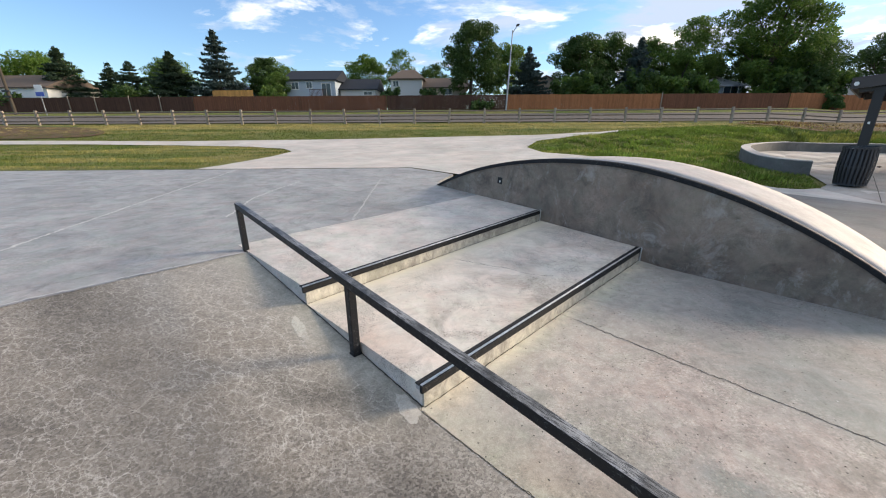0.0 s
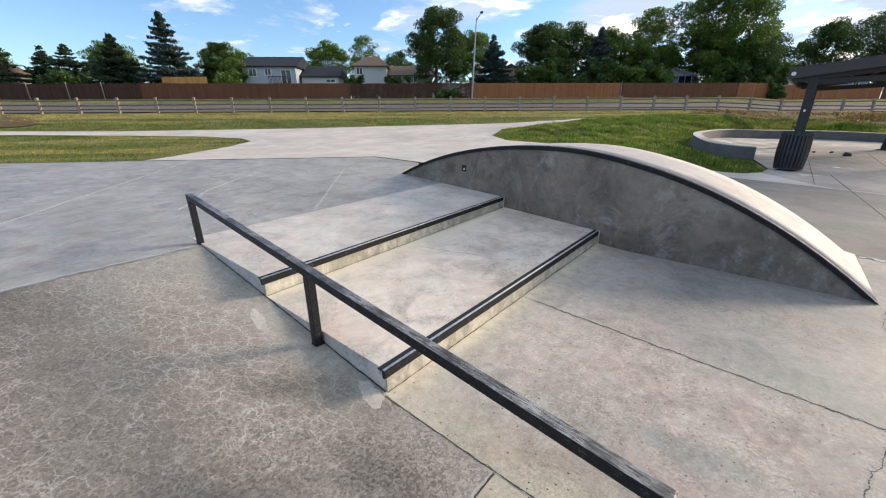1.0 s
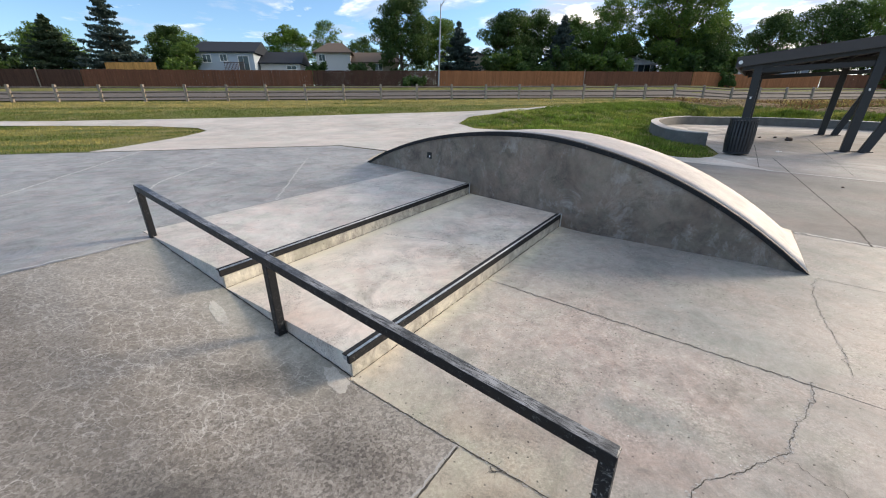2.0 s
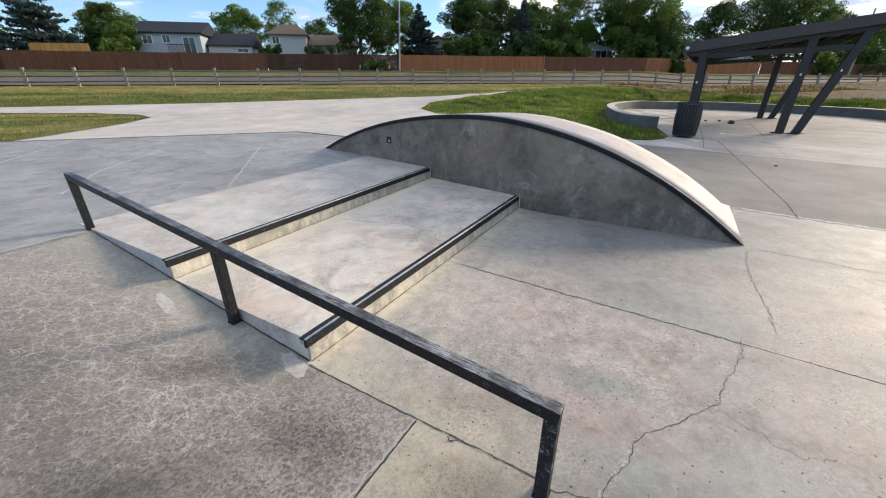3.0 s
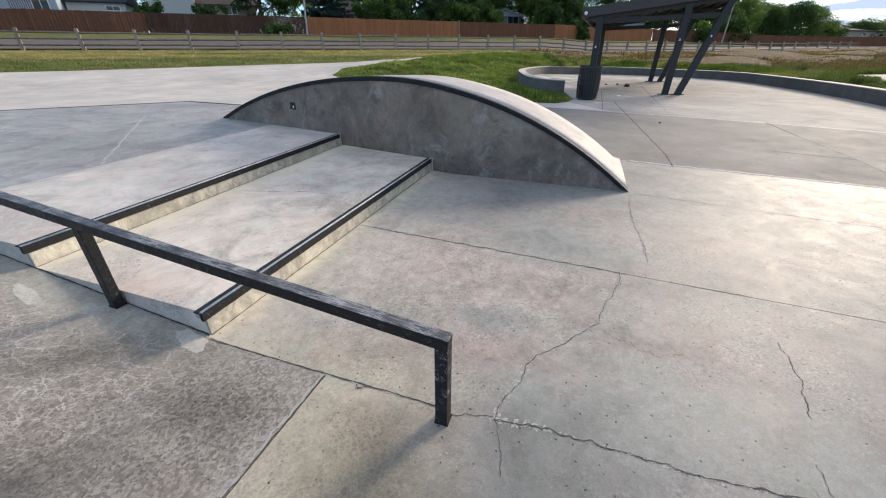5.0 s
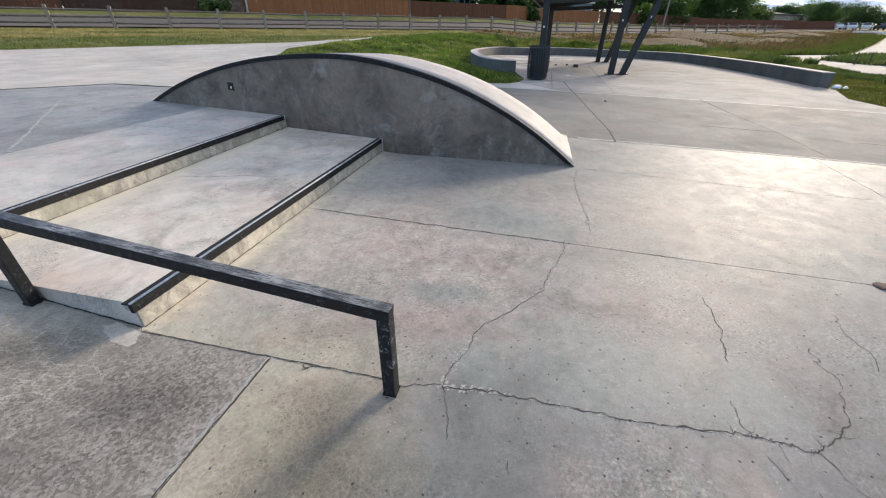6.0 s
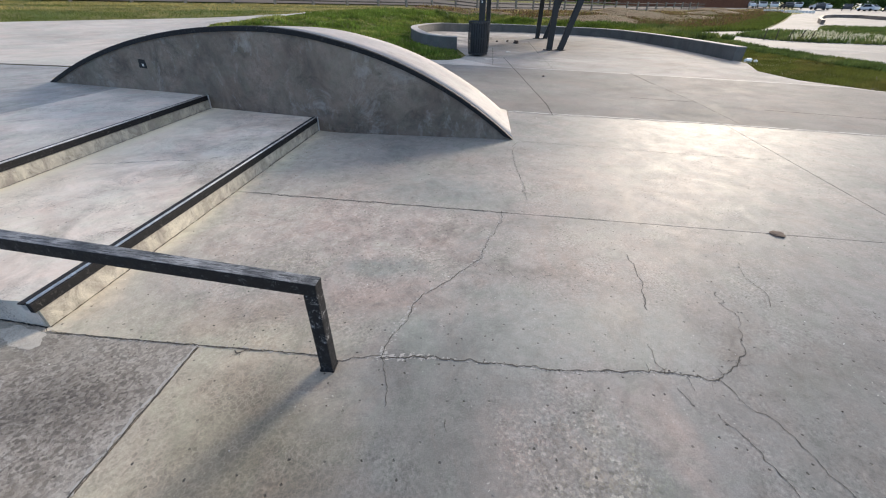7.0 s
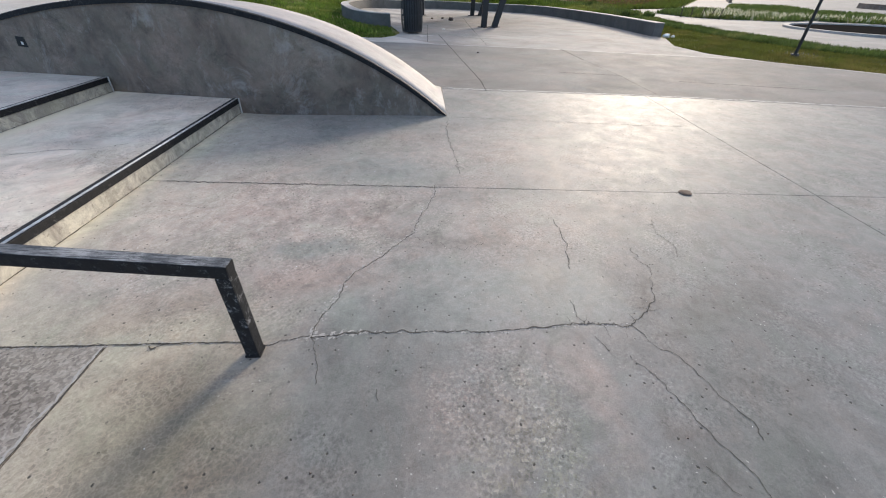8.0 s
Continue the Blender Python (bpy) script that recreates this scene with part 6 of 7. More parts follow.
def broadleaf(x, y, h, w, seed, mat, label, low=0.22, count=6500, lean=0.0):
    count = int(count * 3.4)
    rnd = np.random.RandomState(seed)
    z = level(x, min(y, 58)) - 0.1
    t = thing("tree", pose(x, y, z), label, "tree", "trees behind the street")
    bm = bmesh.new()
    tips = []
    r = 0.02 * h + 0.08
    top = Vector((lean * h, 0, h * 0.62))
    mid = Vector((lean * h * 0.4 + rnd.uniform(-0.2, 0.2), 0, h * 0.3))
    pole(bm, (0, 0, -0.2), mid, r, r * 0.75, 9)
    pole(bm, mid, top, r * 0.75, r * 0.3, 8)
    limbs = 9
    for i in range(limbs):
        f = 0.22 + 0.45 * i / limbs
        p = Vector((0, 0, 0)).lerp(top, f / 0.62 if f < 0.62 else 1.0)
        ang = i * 2.4 + rnd.uniform(-0.4, 0.4)
        reach = w * 0.5 * rnd.uniform(0.5, 0.85)
        q = p + Vector((math.cos(ang) * reach, math.sin(ang) * reach, h * rnd.uniform(0.12, 0.3)))
        pole(bm, p, q, r * 0.34, r * 0.08, 6)
        tips.append(q)
        q2 = p.lerp(q, 0.55) + Vector((rnd.uniform(-1, 1), rnd.uniform(-1, 1), 1.2)) * w * 0.13
        pole(bm, p.lerp(q, 0.5), q2, r * 0.18, r * 0.05, 5)
        tips.append(q2)
    part("trunk", bm, M_bark, t, "grey-brown trunk and limbs")
    # clumps in an uneven crown
    nc = 84
    cen, rad = [], []
    for i in range(nc):
        f = rnd.uniform(0, 1) ** 0.8
        zz = low + (1 - low) * f
        belly = math.sin(math.pi * min(1.0, 0.12 + 0.84 * f ** 0.85)) ** 0.65
        ang = rnd.uniform(0, 6.283)
        rr = w * 0.5 * belly * math.sqrt(rnd.uniform(0.12, 1.0)) * rnd.uniform(0.62, 1.15)
        cen.append((math.cos(ang) * rr + lean * h * zz, math.sin(ang) * rr, zz * h * rnd.uniform(0.95, 1.0)))
        rad.append(w * rnd.uniform(0.045, 0.125))
    cen += [tuple(p) for p in tips]
    rad += [w * 0.11] * len(tips)
    cen, rad = np.array(cen), np.array(rad)
    pick = rnd.choice(len(cen), count, p=rad ** 2 / (rad ** 2).sum())
    off = rnd.normal(size=(count, 3))
    off /= np.linalg.norm(off, axis=1)[:, None]
    rr = rnd.uniform(0.35, 1.05, count) ** 0.5
    pts = cen[pick] + off * (rad[pick] * rr)[:, None] * np.array([1.15, 1.15, 0.8])
    me = leaf_mesh("crown", pts, off * 0.6 + np.array([0, 0, 0.5]), 0.0085 * w + 0.055, mat, rnd)
    part("crown", me, None, t, "dense uneven leafy crown")
    return t


def spruce(x, y, h, w, seed, mat, label, count=5200, bare=0.06):
    count = int(count * 2.6)
    rnd = np.random.RandomState(seed)
    z = level(x, min(y, 58)) - 0.1
    t = thing("spruce_tree", pose(x, y, z), label, "tree", "spruces behind the street")
    bm = bmesh.new()
    pole(bm, (0, 0, -0.2), (0, 0, h), 0.016 * h + 0.04, 0.02, 8)
    nb = 150
    bf = np.sort(rnd.uniform(0, 1, nb)) ** 1.1
    ang = np.arange(nb) * 2.399 + rnd.uniform(-0.4, 0.4, nb)
    blen = w * 0.8 * (1 - bf) ** 0.95 * rnd.uniform(0.45, 1.15, nb) + 0.12
    for i in range(0, nb, 4):
        zz = (bare + (1 - bare) * bf[i]) * h
        pole(bm, (0, 0, zz), (math.cos(ang[i]) * blen[i], math.sin(ang[i]) * blen[i], zz - 0.12 * blen[i]), 0.035, 0.01, 4)
    part("trunk", bm, M_bark, t, "straight brown trunk")
    pk = rnd.choice(nb, count, p=(blen + 0.15) / (blen + 0.15).sum())
    s = rnd.uniform(0.08, 1.0, count) ** 0.75
    L = blen[pk] * s
    side = rnd.normal(size=count) * (0.10 + 0.16 * blen[pk] * (1 - s * 0.6))
    zz = (bare + (1 - bare) * bf[pk]) * h - 0.22 * L + 0.16 * L * s ** 2 - np.abs(rnd.normal(size=count)) * 0.10 * h / 9
    ca, sa = np.cos(ang[pk]), np.sin(ang[pk])
    pts = np.stack([ca * L - sa * side, sa * L + ca * side, zz], 1)
    nrm = np.stack([ca * 0.3, sa * 0.3, np.full(count, 0.9)], 1)
    me = leaf_mesh("needles", pts, nrm, 0.09 + 0.006 * h, mat, rnd, 1.6)
    part("needles", me, None, t, "drooping needle boughs")
    return t


def bush(x, y, h, w, seed, mat, label, count=1500):
    rnd = np.random.RandomState(seed)
    z = level(x, min(y, 58)) - 0.05
    t = thing("bush", pose(x, y, z), label, "bush", "bushes behind the street")
    bm = bmesh.new()
    for i in range(5):
        a = i * 1.3
        pole(bm, (0.1 * math.cos(a), 0.1 * math.sin(a), -0.1), (w * 0.3 * math.cos(a), w * 0.3 * math.sin(a), h * 0.7), 0.05, 0.015, 5)
    part("stems", bm, M_bark, t)
    nc = 22
    cen = np.stack([rnd.uniform(-0.4, 0.4, nc) * w, rnd.uniform(-0.35, 0.35, nc) * w, rnd.uniform(0.2, 0.85, nc) * h], 1)
    off = rnd.normal(size=(count, 3))
    off /= np.linalg.norm(off, axis=1)[:, None]
    pts = cen[rnd.choice(nc, count)] + off * (0.17 * w * rnd.uniform(0.4, 1.0, count))[:, None]
    pts[:, 2] = np.abs(pts[:, 2])
    part("leaves", leaf_mesh("leaves", pts, off, 0.14 + 0.02 * w, mat, rnd), None, t)


D, MG, YG = M_leaf
spruce(-57.0, 60, 9.2, 7.4, 1, M_needle[0], "dark broad spruce behind the board fence", 6500)
spruce(-51.5, 62, 7.2, 6.0, 2, M_needle[0], "dark spruce with ragged side behind the fence")
spruce(-47.6, 61, 7.4, 6.4, 3, M_needle[0], "dark green spruce behind the board fence")
spruce(-41.2, 61, 8.6, 8.0, 4, M_needle[0], "broad dark spruce with dense boughs", 7500)
spruce(-34.2, 61, 11.4, 6.8, 5, M_needle[1], "tall narrow blue-green spruce", 6500)
spruce(11.4, 60, 8.6, 5.6, 6, M_needle[1], "blue spruce beside the street lamp", 6000)
spruce(27.0, 60, 9.8, 5.6, 7, M_needle[1], "blue spruce before leafy trees", 6500)
broadleaf(-66, 66, 9.0, 13, 11, YG, "bright green broad tree behind the fence")
broadleaf(-49.5, 72, 9.0, 9, 12, MG, "green tree behind the spruces")
broadleaf(-33, 76, 9.5, 9, 13, MG, "green tree behind the roofs")
broadleaf(-29.5, 66, 8.2, 6, 14, D, "dark green tree beside the house")
broadleaf(-26.3, 62, 5.8, 4.5, 15, MG, "small green tree beside the blue house", 0.1, 3500)
broadleaf(-16, 80, 10.5, 9, 16, YG, "yellow-green tree behind the house")
broadleaf(-9.7, 80, 11.5, 6, 17, MG, "slender pale green tree between roofs", 0.3, 3500)
broadleaf(-3.2, 82, 9.0, 8, 18, D, "dark tree behind the grey house", 0.2, 4000)
broadleaf(3.2, 59, 11.4, 9.6, 19, D, "large dark leafy tree above the fence", 0.14, 9000)
broadleaf(9.6, 68, 10.2, 8.0, 20, MG, "olive tree behind the street lamp", 0.2)
broadleaf(19.0, 62, 10.0, 9.6, 21, D, "dark broad tree behind the cedar fence", 0.12, 8500)
broadleaf(25.5, 66, 11.2, 9.0, 22, D, "dark round tree behind the cedar fence", 0.15, 7500)
broadleaf(31.5, 65, 10.2, 8.5, 23, MG, "green tree behind the cedar fence", 0.15, 7000)
broadleaf(34.0, 61, 8.2, 5.5, 24, MG, "lower green tree before a house", 0.12, 6000)
broadleaf(46.2, 61, 17.6, 13.0, 25, MG, "very tall spreading green tree behind the fence", 0.2, 12000)
broadleaf(48.5, 66, 9.5, 10.0, 63, D, "dark low tree behind the tall tree", 0.03, 7000)
broadleaf(42.0, 68, 8.5, 8.0, 64, D, "dark tree behind the slate house", 0.05, 6000)
broadleaf(38.2, 66, 13.5, 9.0, 61, MG, "tall airy green tree behind a house", 0.25, 6000)
broadleaf(49.5, 58, 8.5, 8.0, 26, D, "dark low tree behind the fence", 0.08, 6000)
broadleaf(57.5, 66, 11.0, 8.0, 27, D, "dark tree behind the pale house", 0.2, 6000)
broadleaf(66, 64, 11.5, 10, 28, D, "dark tree near the shelter roof line", 0.15, 7000)
broadleaf(84, 62, 15.0, 12, 62, MG, "tall green tree above the shelter roof", 0.12, 8000)
broadleaf(77, 64, 14.0, 13, 29, D, "tall dark tree beyond the field", 0.12, 8000)
broadleaf(87, 58, 9.5, 10, 30, D, "dark leafy tree beyond the field", 0.08, 7000)
broadleaf(92, 56, 6.0, 7, 31, YG, "bright green low tree beyond the field", 0.05, 5000)
broadleaf(118, 72, 9, 14, 32, D, "distant dark leafy tree on the skyline", 0.1, 4000)
broadleaf(136, 74, 8, 12, 33, D, "distant dark leafy tree on the skyline", 0.1, 4000)
broadleaf(140, 46, 5.5, 8, 34, D, "dark tree by the car park", 0.1, 4000)
broadleaf(168, 60, 5.2, 14, 35, MG, "distant green tree by the car park", 0.1, 4000)
broadleaf(190, 56, 5.2, 16, 36, D, "distant dark leafy tree on the skyline", 0.1, 4000)
broadleaf(210, 40, 5.8, 18, 37, D, "distant dark leafy tree on the skyline", 0.1, 4000)
for i, (tx, ty, th, tw) in enumerate(((96, 58, 8.5, 10), (104, 56, 7, 9), (111, 55, 8, 10), (119, 56, 7.5, 10), (126, 55, 4.6, 8), (108, 64, 10, 12), (122, 66, 9, 12), (148, 58, 6.5, 11), (160, 55, 6, 11), (172, 58, 7, 13), (178, 48, 5.6, 12), (184, 42, 5.2, 12), (188, 35, 6, 12), (193, 28, 5.2, 13), (196, 20, 6, 13), (199, 12, 5.4, 13), (201, 3, 6, 13), (203, -6, 5.6, 14), (204, -16, 6, 14))):
    broadleaf(tx, ty, th * (0.74 if tx > 140 else 1.0), tw, 90 + i, D if i % 3 else MG, "distant dark tree behind the car park", 0.02, 4500)
bush(-59.5, 53.5, 2.4, 4.5, 41, D, "dark bush before the white house")
bush(-44, 55, 3.6, 4, 42, D, "dark bush above the fence")
bush(-24.8, 57, 3.8, 3.0, 43, MG, "green bush beside the blue house")
bush(-8.2, 56, 3.0, 3.2, 44, D, "dark bush above the fence")
bush(-2.4, 55, 3.0, 3.6, 45, D, "dark bush above the fence")
bush(19.6, 55, 3.4, 4.6, 46, D, "dark bush behind the cedar fence", 2200)
bush(23.5, 55, 3.2, 4.0, 47, D, "dark bush behind the cedar fence", 2200)
bush(30.5, 55.5, 4.0, 4.6, 48, MG, "green bush behind the cedar fence", 2200)
bush(33.8, 55, 4.2, 3.6, 49, MG, "green bush before a house", 2200)
bush(45.5, 55, 4.4, 5.5, 50, D, "dark bush behind the fence", 2400)
bush(48.2, 51.3, 2.2, 2.2, 51, D, "round dark shrub before the fence")
bush(56.5, 54.5, 4.2, 3.4, 52, D, "dark bush before the pale house")
bush(74, 50, 3.5, 5, 53, MG, "green bush beyond the field")
bush(82, 50, 4.5, 6, 54, D, "dark bush beyond the field")
for i, bx in enumerate((15.6, 17.4, 21.6, 25.4, 27.6, 29.2, 32.6, 44.4, 47.4, 49.8, 52.0, 54.2)):
    bush(bx, 56 + (i % 3) * 1.3, 4.2 + (i % 4) * 0.5, 4.2 + (i % 3) * 0.5, 70 + i, MG if i % 3 == 1 else D, "dense green bush behind the board fence", 1700)
bush(4.2, 51.4, 1.0, 3.0, 55, D, "low weeds at the foot of the fence", 900)


# ---- street things ----
def build_street():
    x, y = 6.85, 48.8
    lamp = thing("street_lamp", pose(x, y, level(x, y)), "tall grey steel street lamp by the fence", "street lamp")
    bm = bmesh.new()
    pole(bm, (0, 0, 0), (0.35, 0, 8.6), 0.10, 0.06, 10)
    part("mast", bm, M_galv, lamp)
    bm = bmesh.new()
    pole(bm, (0.35, 0, 8.3), (0.8, -0.3, 9.0), 0.05, 0.04, 8)
    part("arm", bm, M_galv, lamp)
    bm = bmesh.new()
    box(bm, (0.85, -0.4, 9.02), (0.3, 0.6, 0.14), None, 0.03)
    part("lamp_head", bm, M_shelter, lamp, "dark lamp head")
    x, y = -52.2, 47.5
    p = thing("utility_pole", pose(x, y, level(x, y)), "dark timber utility pole with brackets", "pole")
    bm = bmesh.new()
    pole(bm, (0, 0, -0.1), (-0.2, 0, 9.5), 0.17, 0.12, 10)
    part("shaft", bm, M_bark, p)
    for z in (2.0, 2.6, 5.6):
        bm = bmesh.new()
        box(bm, (-0.05, -0.18, z), (0.9, 0.18, 0.22), None, 0.03)
        part("bracket", bm, M_shelter, p)
    x, y = -47.4, 46.5
    s = thing("street_sign", pose(x, y, level(x, y)), "white and blue notice sign on a post", "sign")
    bm = bmesh.new()
    pole(bm, (0, 0, 0), (0, 0, 2.8), 0.04, 0.04, 8)
    part("post", bm, M_galv, s)
    for z, hh, m, lab in ((2.95, 0.75, M_white, "white panel"), (2.32, 0.45, M_blue, "blue panel")):
        bm = bmesh.new()
        box(bm, (0, -0.05, z), (0.95, 0.03, hh), None, 0.008)
        part("panel", bm, m, s, lab)
    x, y = 76, 47.5
    q = thing("utility_pole", pose(x, y, level(x, y)), "thin grey timber pole beyond the field", "pole")
    bm = bmesh.new()
    pole(bm, (0, 0, -0.1), (0.3, 0, 9), 0.15, 0.1, 8)
    part("shaft", bm, M_post, q)
    g = thing("sign_post", pose(13.65, 0.14, 0.0), "thin dark steel post in the grass", "post")
    bm = bmesh.new()
    pole(bm, (0, 0, -0.1), (0.02, 0.02, 2.4), 0.035, 0.03, 10)
    part("shaft", bm, M_shelter, g)
    bm = bmesh.new()
    pole(bm, (0, 0, -0.02), (0, 0, 0.05), 0.1, 0.07, 12)
    part("foot", bm, M_shelter, g)


build_street()


def car(x, y, turn, paint, label):
    """A plain saloon with glazed cabin and four wheels."""
    c = thing("car", pose(x, y, level(x, y) + 0.03, 0, 0, turn), label, "car", "parked cars")
    bm = bmesh.new()
    prof = [(-2.2, 0.35), (2.2, 0.35), (2.25, 0.75), (1.3, 0.95), (0.6, 1.45), (-1.1, 1.48), (-2.0, 1.0), (-2.25, 0.85)]
    L = [bm.verts.new((px, -0.88, pz)) for px, pz in prof]
    R = [bm.verts.new((px, 0.88, pz)) for px, pz in prof]
    bm.faces.new(L), bm.faces.new(R[::-1])
    for i in range(len(prof)):
        bm.faces.new((L[i], R[i], R[(i + 1) % len(prof)], L[(i + 1) % len(prof)]))
    bmesh.ops.bevel(bm, geom=bm.edges[:], offset=0.08, segments=2, affect="EDGES")
    part("body", bm, paint, c)
    for quad, name in ((((-1.22, 1.44), (-1.98, 1.04)), "rear_window"), (((0.68, 1.42), (1.25, 1.0)), "windscreen")):
        (x0, z0), (x1, z1) = quad
        out = -0.03 if x0 < 0 else 0.03
        bm = bmesh.new()
        bm.faces.new([bm.verts.new(p) for p in ((x0 + out, -0.7, z0 + 0.02), (x0 + out, 0.7, z0 + 0.02), (x1 + out, 0.76, z1 + 0.02), (x1 + out, -0.76, z1 + 0.02))])
        bmesh.ops.solidify(bm, geom=bm.faces[:], thickness=0.02)
        part(name, bm, M_glass, c)
    for sy in (-0.89, 0.89):
        bm = bmesh.new()
        bm.faces.new([bm.verts.new(p) for p in ((0.95, sy, 0.98), (0.5, sy, 1.38), (-1.0, sy, 1.4), (-1.6, sy, 1.02))])
        bmesh.ops.solidify(bm, geom=bm.faces[:], thickness=0.02)
        part("side_window", bm, M_glass, c)
        for wx in (-1.35, 1.4):
            bm = bmesh.new()
            pole(bm, (wx, sy - 0.1, 0.32), (wx, sy + 0.1, 0.32), 0.33, 0.33, 16)
            part("wheel", bm, M_rubber, c)


for cx, cy, ct, cp, cl in ((134, 41.5, 60, M_car_white, "white car parked beyond the brown field"), (137, 39.0, 25, M_car_white, "white car parked beyond the brown field"), (140, 37.0, 15, M_car_white, "white car parked beyond the brown field"),
                           (143, 35.0, 30, M_car_dark, "dark car parked in the car park"), (146, 33.5, 15, M_car_white, "white car parked in the car park"), (142, 28.0, 13, M_car_dark, "dark car parked in the car park"), (148, 29.2, 70, M_car_white, "white car parked in the car park"),
                           (156, 25.2, 9, M_car_dark, "dark car parked in the car park"), (162, 22.0, 60, M_car_white, "white car parked in the car park"), (170, 19.0, 8, M_car_dark, "dark car parked in the car park")):
    car(cx, cy, ct, cp, cl)


def blocks():
    bm = bmesh.new()
    box(bm, (0, 0, 0.22), (0.3, 0.42, 0.42), None, 0.04)
    me = mesh_of("block", bm, M_white)
    for i in range(15):
        x, y = 102 + i * 0.75, 28.0 - i * 0.36 * (1 if i < 6 else 1.04)
        b = thing("parking_block", pose(x, y, level(x, y) - 0.03, 0, 0, 30), "short white block along the car park edge", "parking block", "parking blocks")
        part("block", me, None, b)


blocks()


# ---- grass blades and weeds ----
def tufts(name, poly, count, h, mat, label, seed, clump=0.0, spread=1.0, z0=-0.02):
    rnd = np.random.RandomState(seed)
    xs, ys = [p[0] for p in poly], [p[1] for p in poly]
    pts = []
    while len(pts) < count:
        x, y = rnd.uniform(min(xs), max(xs)), rnd.uniform(min(ys), max(ys))
        if inside(x, y, poly):
            if clump and noise.noise(Vector((x * 1.7, y * 1.7, seed))) + rnd.uniform(-0.25, 0.25) < clump - 0.35:
                continue
            if noise.noise(Vector((x * 0.8, y * 0.8, seed))) + rnd.uniform(-0.5, 0.9) > 0:
                pts.append((x, y, level(x, y) + z0))
    p = np.array(pts)
    n = len(p)
    a = rnd.uniform(0, 6.283, n)
    w = h * 0.16 * rnd.uniform(0.6, 1.4, n) * spread
    hh = h * rnd.uniform(0.45, 1.25, n)
    dx, dy = np.cos(a) * w, np.sin(a) * w
    lean = rnd.normal(size=(n, 2)) * h * 0.35
    v = np.stack([p - np.stack([dx, dy, 0 * dx], 1), p + np.stack([dx, dy, 0 * dx], 1), p + np.stack([lean[:, 0], lean[:, 1], hh], 1)], 1).reshape(-1, 3)
    me = bpy.data.meshes.new(name)
    me.vertices.add(3 * n)
    me.vertices.foreach_set("co", v.ravel())
    me.loops.add(3 * n)
    me.loops.foreach_set("vertex_index", np.arange(3 * n))
    me.polygons.add(n)
    me.polygons.foreach_set("loop_start", np.arange(n) * 3)
    me.update(calc_edges=True)
    me.materials.append(mat)
    tagged(new(name, me), label, "grass", kind="stuff")


MOUND = [(8.8, 8.95), (8.12, 8.72), (7.7, 8.9), (7.2, 9.6), (6.0, 12.0), (4.7, 14.4), (3.75, 15.4), (3.4, 17.0), (4.2, 18.7), (7.7, 21.1), (11.3, 23.0), (14.5, 24.3), (22, 25), (24, 22), (24.5, 15), (22.2, 15), (20, 17.8), (17, 18.4), (14.4, 18.0), (12.0, 16.3), (10.45, 14.2), (9.78, 12.5), (9.85, 11.75), (10.35, 11.2)]
LEFT = [(-30, 9.7), (-12.6, 10.15), (-7.1, 10.4), (-6.9, 11.3), (-6.6, 14), (-6.65, 16.2), (-7.45, 17.3), (-9.4, 18.2), (-12.8, 18.85), (-18.5, 19.5), (-34, 19.8)]
STRIP = [(-27, 28.6), (-23.5, 26.0), (-20.8, 23.6), (-23.5, 22.0), (-21.6, 21.4), (-15, 20.9), (-6, 21.6), (0.2, 22.7), (6.9, 23.7), (14.4, 24.8), (25, 25.5), (24.5, 27.5), (21.5, 31.5), (14, 33), (-34, 33), (-29.5, 31)]
RIGHT = [(12.1, -1.4), (12.0, 0.4), (12.3, 1.7), (13.2, 2.7), (14.8, 3.4), (15.5, 3.6), (18.3, 6.3), (20.6, 8.9), (22.4, 9.0), (22.6, 7.6), (19.2, 4.4), (17.0, 2.0), (15.6, 0.2), (15.0, -1.6), (14.2, -4.6)]
EDGE = [(14.2, -4.6), (15.0, -1.6), (15.6, 0.2), (17.0, 2.0), (19.2, 4.4), (22.6, 7.6), (22.4, 9.4), (25.4, 9.6), (29.6, 11.8), (32.8, 12.6), (30.0, 11.0), (25.7, 8.3), (22.4, 5.7), (19.9, 3.2), (18.1, 1.2), (16.9, -0.5), (16.5, -1.5), (16.2, -2.6), (15.3, -5.5)]
BED = [(30.4, 8.9), (29.0, 7.2), (28.4, 6.4), (28.2, 4.8), (29.5, 2.3), (31.7, 1.2), (31.9, -1.8), (31, -7), (40, -7), (40.8, -1.8), (42.8, 1.9), (49.4, 4.5), (48.6, 8.3), (45.5, 8.0), (38.1, 6.6), (38.6, 8.7), (34.2, 9.3)]
def belt(near, far):
    """A strip of ground along the outer side of the seat wall."""
    line = [Vector(p) for p in WALL[6:11]]
    out = []
    for d in (near, far):
        run = []
        for i, p in enumerate(line):
            t = (line[min(i + 1, len(line) - 1)] - line[max(i - 1, 0)]).normalized()
            run.append((p.x - t.y * d, p.y + t.x * d))
        out.append(run)
    return out[0] + out[1][::-1]


